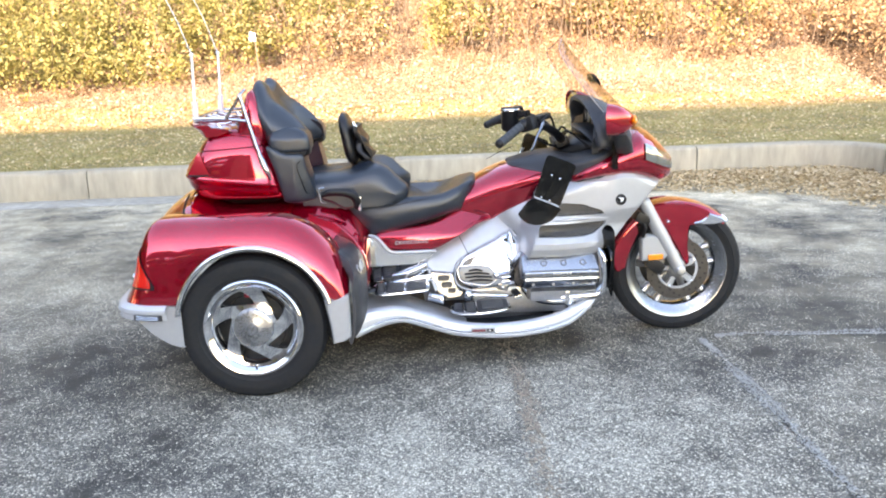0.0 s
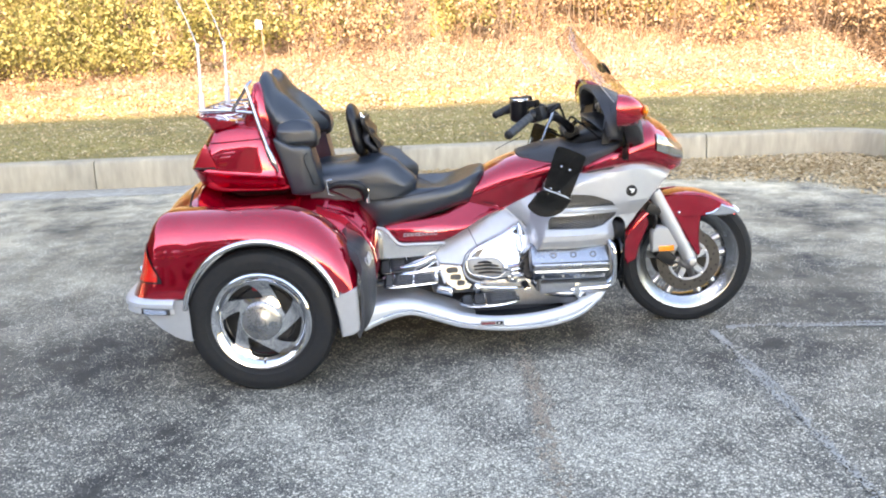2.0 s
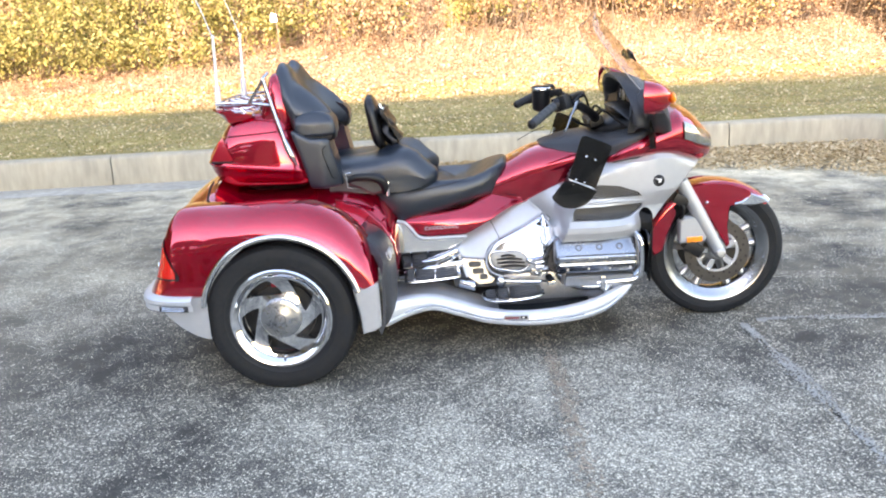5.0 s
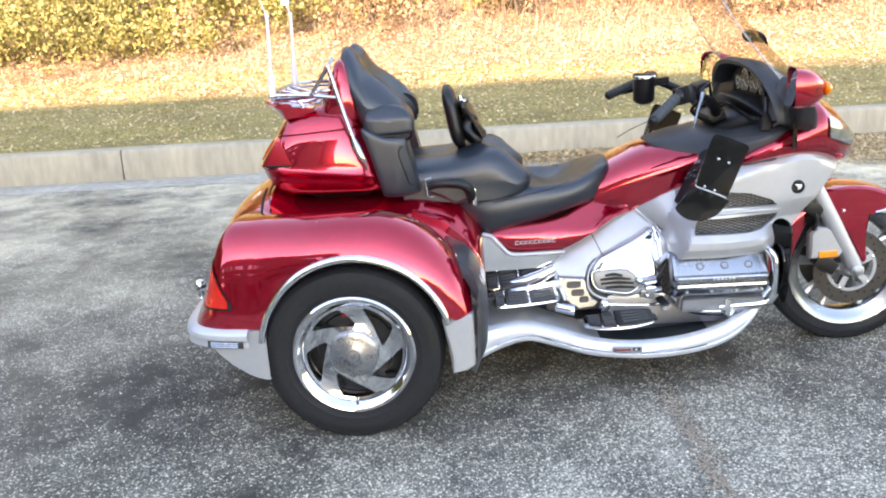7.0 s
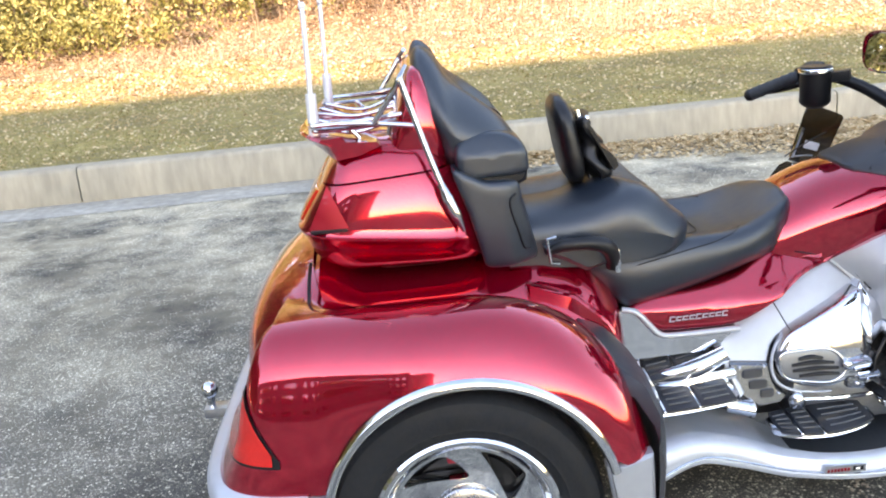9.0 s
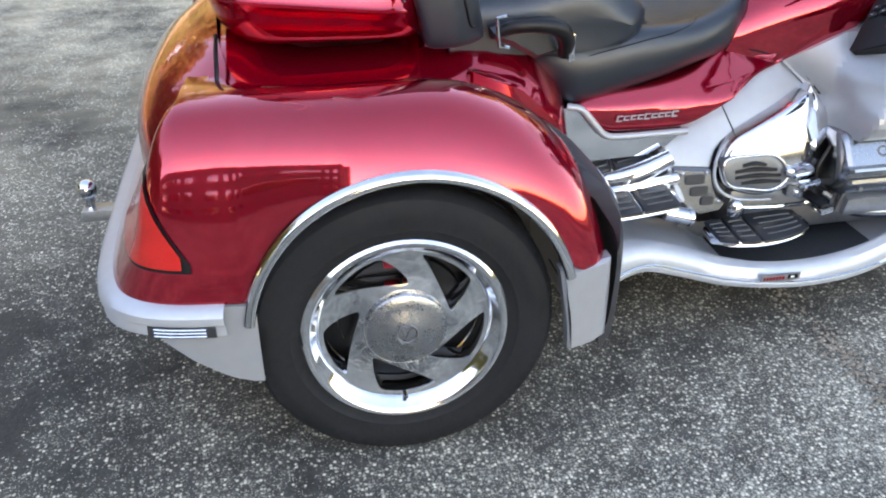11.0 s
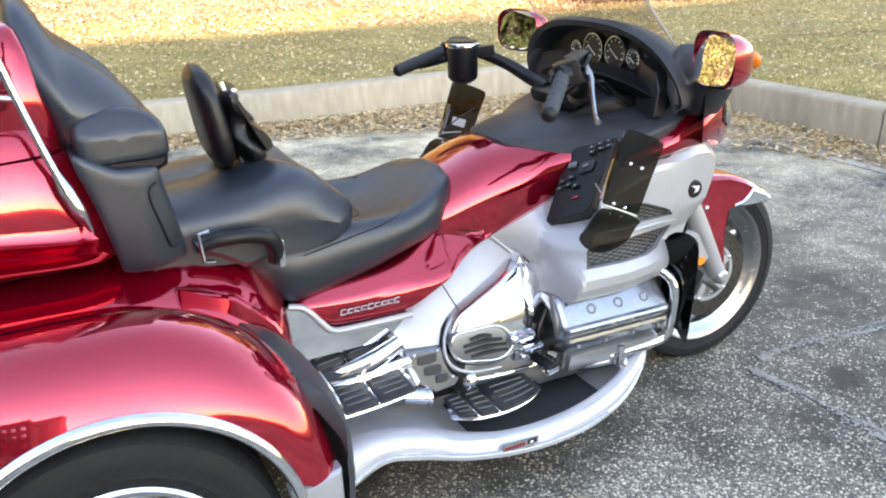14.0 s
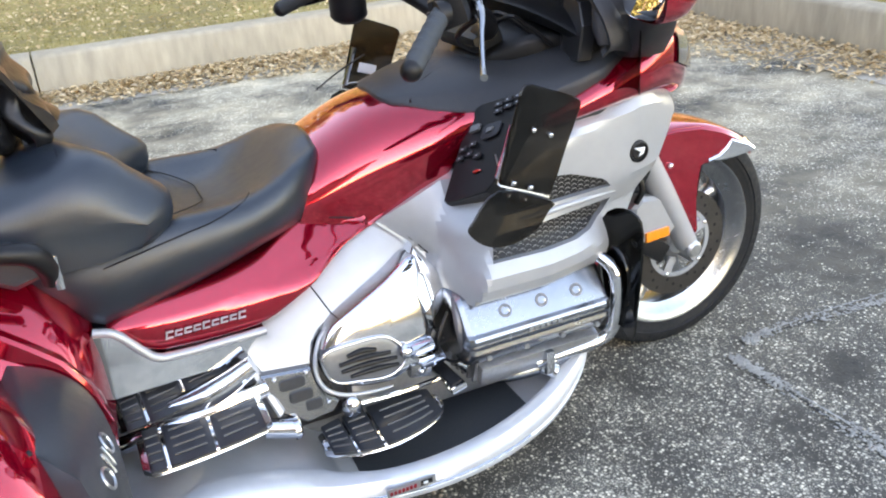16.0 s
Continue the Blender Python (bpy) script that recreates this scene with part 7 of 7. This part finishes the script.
# ---- cracks, leaves, grass and thicket ----
def strip(name, pts, width, material, label, z=0.004, seed=3, rough=0.5):
    """A ragged pale line on the asphalt."""
    rng = random.Random(seed)
    path = crom([(x, y, 0) for x, y in pts], 14)
    verts, faces = [], []
    for i, p in enumerate(path):
        d = (path[min(i + 1, len(path) - 1)] - path[max(i - 1, 0)]).normalized()
        n = Vector((-d.y, d.x, 0))
        a, b = width * rng.uniform(1 - rough, 1), width * rng.uniform(1 - rough, 1)
        w = Vector((noise.noise((i * 0.35, seed, 0)), noise.noise((i * 0.35, seed, 9)), 0)) * width * 0.8
        verts += [p + w + n * a + Vector((0, 0, z)), p + w - n * b + Vector((0, 0, z))]
    faces = [(2 * i, 2 * i + 1, 2 * i + 3, 2 * i + 2) for i in range(len(path) - 1)]
    return flat_mesh(name, verts, faces, material, "structure", label, "crack")


def chips(name, pts, spread, count, size, material, label, seed):
    """Loose grit and broken edges gathered along a line, as one mesh of small flat stones."""
    rng = random.Random(seed)
    path = crom([(x, y, 0) for x, y in pts], 20)
    verts, faces = [], []
    for _ in range(count):
        i = rng.randrange(len(path) - 1)
        p = path[i].lerp(path[i + 1], rng.random())
        if noise.noise((p.x * 3, p.y * 3, seed)) < rng.uniform(-0.5, 0.1):
            continue
        p = p + Vector((rng.gauss(0, spread), rng.gauss(0, spread), 0.0045))
        s, a = rng.uniform(*size), rng.uniform(0, 6.28)
        b = len(verts)
        k = 5
        verts += [p + Vector((math.cos(a + 6.283 * j / k), math.sin(a + 6.283 * j / k), 0)) * s * rng.uniform(0.6, 1.0) for j in range(k)]
        verts.append(p + Vector((0, 0, s * 0.5)))
        faces += [(b + j, b + (j + 1) % k, b + k) for j in range(k)]
    return flat_mesh(name, verts, faces, material, "stuff", label, "grit")


CRACKS = ([(2.00, -0.22), (2.01, -0.5), (2.02, -0.84), (2.035, -1.2), (2.05, -1.62), (2.07, -2.4), (2.08, -3.5)], [(2.10, -0.17), (2.4, -0.20), (2.87, -0.23), (3.5, -0.26), (4.3, -0.30)], [(1.07, -0.05), (1.085, -0.4), (1.10, -0.80), (1.10, -1.2), (1.09, -1.9)])
strip("crack_line", CRACKS[0], 0.0045, TAR, "dark ragged crack across the asphalt", seed=3, rough=0.8)
strip("crack_line", CRACKS[1], 0.0035, TAR, "dark ragged crack across the asphalt", seed=5, rough=0.8)
chips("crack_grit", CRACKS[0], 0.012, 1700, (0.003, 0.008), CRACK, "pale grit along a crack", 3)
chips("crack_grit", CRACKS[1], 0.009, 1500, (0.003, 0.008), CRACK, "pale grit along a crack", 5)
PALE_LINES = [[(2.00, -0.23), (2.015, -0.33), (2.02, -0.42), (2.03, -0.55), (2.045, -0.69), (2.06, -0.90), (2.05, -1.2)], [(2.09, -0.195), (2.12, -0.18), (2.22, -0.17), (2.35, -0.17), (2.48, -0.172), (2.60, -0.18), (2.9, -0.19)]]
strip("crack_line", PALE_LINES[0], 0.0045, CRACK, "pale gritty crack filling in the asphalt", seed=11, rough=0.7)
strip("crack_line", PALE_LINES[1], 0.0038, CRACK, "pale gritty crack filling in the asphalt", seed=12, rough=0.7)
chips("crack_grit", PALE_LINES[0], 0.009, 900, (0.003, 0.007), CRACK, "pale grit along a crack", 13)
chips("crack_grit", PALE_LINES[1], 0.011, 600, (0.003, 0.008), CRACK, "pale grit along a crack", 14)
chips("seam_grit", CRACKS[2], 0.022, 900, (0.004, 0.009), STAIN, "brownish grit along a seam", 7)


def upright(rng, p, lean=0.35):
    d = Vector((rng.uniform(-lean, lean), rng.uniform(-lean, lean), 1)).normalized()
    a = rng.uniform(0, 6.28)
    return p, d, Vector((math.cos(a), math.sin(a), 0))


def flat_lie(rng, p, tilt=0.5):
    a = rng.uniform(0, 6.28)
    d = Vector((math.cos(a), math.sin(a), rng.uniform(0, tilt))).normalized()
    return p, d, Vector((-math.sin(a), math.cos(a), rng.uniform(-tilt, tilt))).normalized()


def lawn_spot(rng):
    x = rng.uniform(-9, 15)
    y = KERB_Y(x) + 0.2 + rng.random() ** 1.3 * 6.2
    if noise.noise((x * 0.8, y * 0.8, 4)) + 0.6 * noise.noise((x * 3, y * 3, 4)) < rng.uniform(-0.5, 0.4):
        return None
    return upright(rng, Vector((x, y, bank_z(x, y) - 0.005)), 0.7)


def lawn_end_spot(rng):
    y = rng.uniform(-1.5, 4.7)
    x = KERB_X(y) + 0.2 + rng.random() ** 1.3 * 7
    if noise.noise((x * 0.8, y * 0.8, 4)) + 0.6 * noise.noise((x * 3, y * 3, 4)) < rng.uniform(-0.5, 0.4):
        return None
    return upright(rng, Vector((x, y, KERB_H - 0.02)), 0.7)


scatter("grass", random.Random(11), 110000, lawn_spot, (0.02, 0.05), GRASS, "short olive and tan grass", "grass", "blade")
scatter("grass", random.Random(12), 60000, lawn_end_spot, (0.02, 0.05), GRASS, "short olive and tan grass", "grass", "blade")


def lawn_leaf(rng):
    x = rng.uniform(-8, 15)
    y = KERB_Y(x) + 0.2 + rng.random() * 6.5
    return flat_lie(rng, Vector((x, y, bank_z(x, y) + 0.02)), 0.6)


def lawn_end_leaf(rng):
    y = rng.uniform(-1.5, 4.7)
    return flat_lie(rng, Vector((KERB_X(y) + 0.2 + rng.random() * 7, y, KERB_H + 0.01)), 0.6)


scatter("fallen_leaves", random.Random(13), 26000, lawn_leaf, (0.02, 0.055), LEAF_LITTER, "tan leaves lying on the lawn", "leaves")
scatter("fallen_leaves", random.Random(14), 8000, lawn_end_leaf, (0.02, 0.05), LEAF_LITTER, "tan leaves lying on the lawn", "leaves")


def gutter_depth(x, y):
    """How deep leaves lie in the gutter: a drift in the bend of the kerb that thins out along both sides."""
    a = max(0.0, 1 - (KERB_Y(x) - y) / curve([(-9, 0.0), (-0.2, 0.05), (0.5, 0.40), (2.0, 0.60), (3.0, 0.95), (4.9, 1.7)], x)) if x > -0.2 else 0.0
    b = max(0.0, 1 - (KERB_X(y) - x) / curve([(-2, 0.30), (1.2, 0.38), (1.8, 0.62), (3.0, 1.0), (4.4, 1.5)], y))
    return min(1.0, max(a, b, 0.0) * 1.5)


def gutter_leaf(rng):
    if rng.random() < 0.65:
        x = rng.uniform(-0.1, 4.9)
        y = KERB_Y(x) - rng.random() ** 1.2 * 1.6
    else:
        y = rng.uniform(-2, 4.4)
        x = KERB_X(y) - rng.random() ** 1.2 * 1.4
    if x > KERB_X(y) - 0.01 or y > KERB_Y(x) - 0.01:
        return None
    dep = gutter_depth(x, y)
    if rng.random() > dep + 0.02 * (dep > 0):
        return None
    heap = 0.05 * dep * dep * rng.random()
    return flat_lie(rng, Vector((x, y, 0.008 + heap)), 0.4)


scatter("leaf_drift", random.Random(15), 52000, gutter_leaf, (0.022, 0.055), LEAF_LITTER, "drift of tan leaves in the gutter", "leaves")


def bank_litter(rng):
    x = rng.uniform(-14, 22)
    y = 8.7 + rng.random() * 7.3
    # pale leaves thinned where the shadow is painted with darker ones
    if x > 8.2 and y < 13.5 and rng.random() > 0.25:
        return None
    if y < 9.0 + 0.5 * noise.noise((x, 0, 3)) and rng.random() > 0.3:
        return None
    return flat_lie(rng, Vector((x, y, bank_z(x, y) + 0.02 + 0.05 * rng.random())), 0.9)


scatter("bank_leaves", random.Random(16), 120000, bank_litter, (0.03, 0.075), LEAF_PALE, "pale dead leaves covering the bank", "leaves")


# leaves in darkened colours that paint the shadow on the bank's right
def shaded_litter(rng):
    x, y = rng.uniform(8.0, 14), rng.uniform(9.3, 13.5)
    return flat_lie(rng, Vector((x, y, bank_z(x, y) + 0.02 + 0.05 * rng.random())), 0.9)


scatter("bank_leaves", random.Random(18), 16000, shaded_litter, (0.04, 0.09), LEAF_SHADED, "brown leaves darkened as the shadow on the bank", "leaves")


def straw_spot(rng):
    x = rng.uniform(-14, 22)
    y = 10.2 + rng.random() ** 1.4 * 4.5
    # no straw inside the painted shadow
    if x > 7.9 and y < 13.8:
        return None
    if noise.noise((x * 0.45, y * 0.3, 8)) < rng.uniform(-0.25, 0.45):
        return None
    return upright(rng, Vector((x, y, bank_z(x, y) - 0.02)), 0.55)


scatter("dry_grass", random.Random(17), 16000, straw_spot, (0.10, 0.36), STRAW, "bleached dry grass on the bank", "dry grass", "blade")


def bush(rng, cx, cy, r, h, verts, faces, count, size):
    """Leaves in clumps through a loose dome, thinner inside."""
    base = bank_z(cx, cy)
    clumps = []
    for _ in range(max(5, int(count / 38))):
        d = any_dir(rng, 0.35)
        q = rng.random() ** 0.45
        clumps.append(Vector((cx + d.x * r * q, cy + d.y * r * q, base + 0.15 + max(0.0, 0.42 + d.z * 0.58 * q) * h)))
    for _ in range(count):
        c = rng.choice(clumps)
        p = c + Vector((rng.gauss(0, 1), rng.gauss(0, 1), rng.gauss(0, 1))) * 0.13 * (size / 0.1) ** 0.5
        d = (any_dir(rng, -0.3))
        side = d.cross(any_dir(rng)).normalized()
        s = size * rng.uniform(0.6, 1.4)
        b = len(verts)
        up, wv = d * s, side * s * 0.33
        nrm = up.cross(wv).normalized() * s * 0.1
        verts += [p, p + up * 0.5 + wv + nrm, p + up, p + up * 0.5 - wv + nrm]
        faces.append((b, b + 1, b + 2, b + 3))


def thicket(name, seed, n, xr, yr, rr_, hr, count, size, material, label, taste):
    rng = random.Random(seed)
    verts, faces = [], []
    for _ in range(n):
        x, y = rng.uniform(*xr), rng.uniform(*yr)
        if rng.random() > taste(x):
            continue
        bush(rng, x, y, rng.uniform(*rr_), rng.uniform(*hr), verts, faces, int(count * rng.uniform(0.6, 1.3)), size)
    return flat_mesh(name, verts, faces, material, "stuff", label, "bushes")


green = lambda x: 0.95 if x < 0.5 else (0.55 if x < 4 else 0.25)
brown = lambda x: 0.35 if x < -3 else (0.7 if x < 2 else 0.95)
thicket("bushes", 21, 120, (-13, 20), (11.8, 14.5), (0.5, 1.0), (0.9, 2.1), 820, 0.072, LEAF_YELLOW, "yellow-green leafy bushes in sun", green)
thicket("bushes", 26, 44, (-13, -0.6), (10.8, 12.4), (0.5, 0.9), (0.4, 1.2), 560, 0.068, LEAF_YELLOW, "low yellow-green bushes at the foot of the thicket", lambda x: 0.9 if x < -4 else 0.3)
thicket("bushes", 22, 130, (-13, 22), (11.4, 15.0), (0.5, 1.1), (0.6, 1.7), 560, 0.068, LEAF_BROWN, "tan dead-leaved brush in sun", brown)
thicket("thicket", 23, 110, (-24, 32), (15.0, 19.0), (0.9, 1.8), (2.0, 4.2), 420, 0.15, LEAF_YELLOW, "tall yellow thicket on the bank", lambda x: 0.9)
thicket("thicket", 24, 70, (-24, 32), (15.0, 20.0), (0.9, 1.8), (2.0, 4.5), 420, 0.15, LEAF_BROWN, "tall brown thicket on the bank", lambda x: 0.9)
thicket("woods", 25, 90, (-40, 45), (20.0, 28.0), (2.0, 3.8), (8.0, 15.0), 2000, 0.50, LEAF_YELLOW, "yellow autumn trees at the top of the bank", lambda x: 0.95)

thicket("woods", 26, 60, (-33, -24), (-12, 22), (2.2, 3.6), (11.0, 19.0), 2600, 0.55, LEAF_YELLOW, "tall yellow autumn trees beyond the car park", lambda x: 1.0)


def twigs():
    """Bare stems that stand up through the brush."""
    rng = random.Random(31)
    verts, faces = [], []
    for _ in range(1000):
        x, y = rng.uniform(-13, 20), rng.uniform(11.2, 16)
        p = Vector((x, y, bank_z(x, y) - 0.05))
        d = Vector((rng.uniform(-0.35, 0.35), rng.uniform(-0.35, 0.35), 1)).normalized()
        r, n = rng.uniform(0.005, 0.014), 5
        length = rng.uniform(0.9, 2.8)
        rings = []
        for i in range(n + 1):
            a = len(verts)
            rad = r * (1 - 0.8 * i / n)
            verts += [p + Vector((math.cos(t) * rad, math.sin(t) * rad, 0)) for t in (0, 2.1, 4.2)]
            if i:
                faces += [(a - 3 + k, a - 3 + (k + 1) % 3, a + (k + 1) % 3, a + k) for k in range(3)]
            p = p + d * length / n
            d = (d + Vector((rng.uniform(-0.2, 0.2), rng.uniform(-0.2, 0.2), 0.05))).normalized()
    return flat_mesh("bare_stems", verts, faces, BARK, "stuff", "bare grey stems in the brush", "twigs")


twigs()


def marker_stake():
    root = tagged(new("marker_stake"), "thin stake with a small white tag on the bank", "stake")
    x, y = -2.1, 10.3
    z = bank_z(x, y)
    part("stake", tube([(x + 0.06, y, z - 0.05), (x, y, z + 1.1)], 0.008, 6, 1), BARK, root)
    part("tag", box((x - 0.03, y - 0.012, z + 1.05), (0.11, 0.006, 0.13), 0.002, (0, 8, 0)), WHITE_MARK, root, "small white tag")
    part("tag_clip", box((x + 0.03, y - 0.02, z + 1.08), (0.03, 0.012, 0.06), 0.002), BLACK, root)


marker_stake()
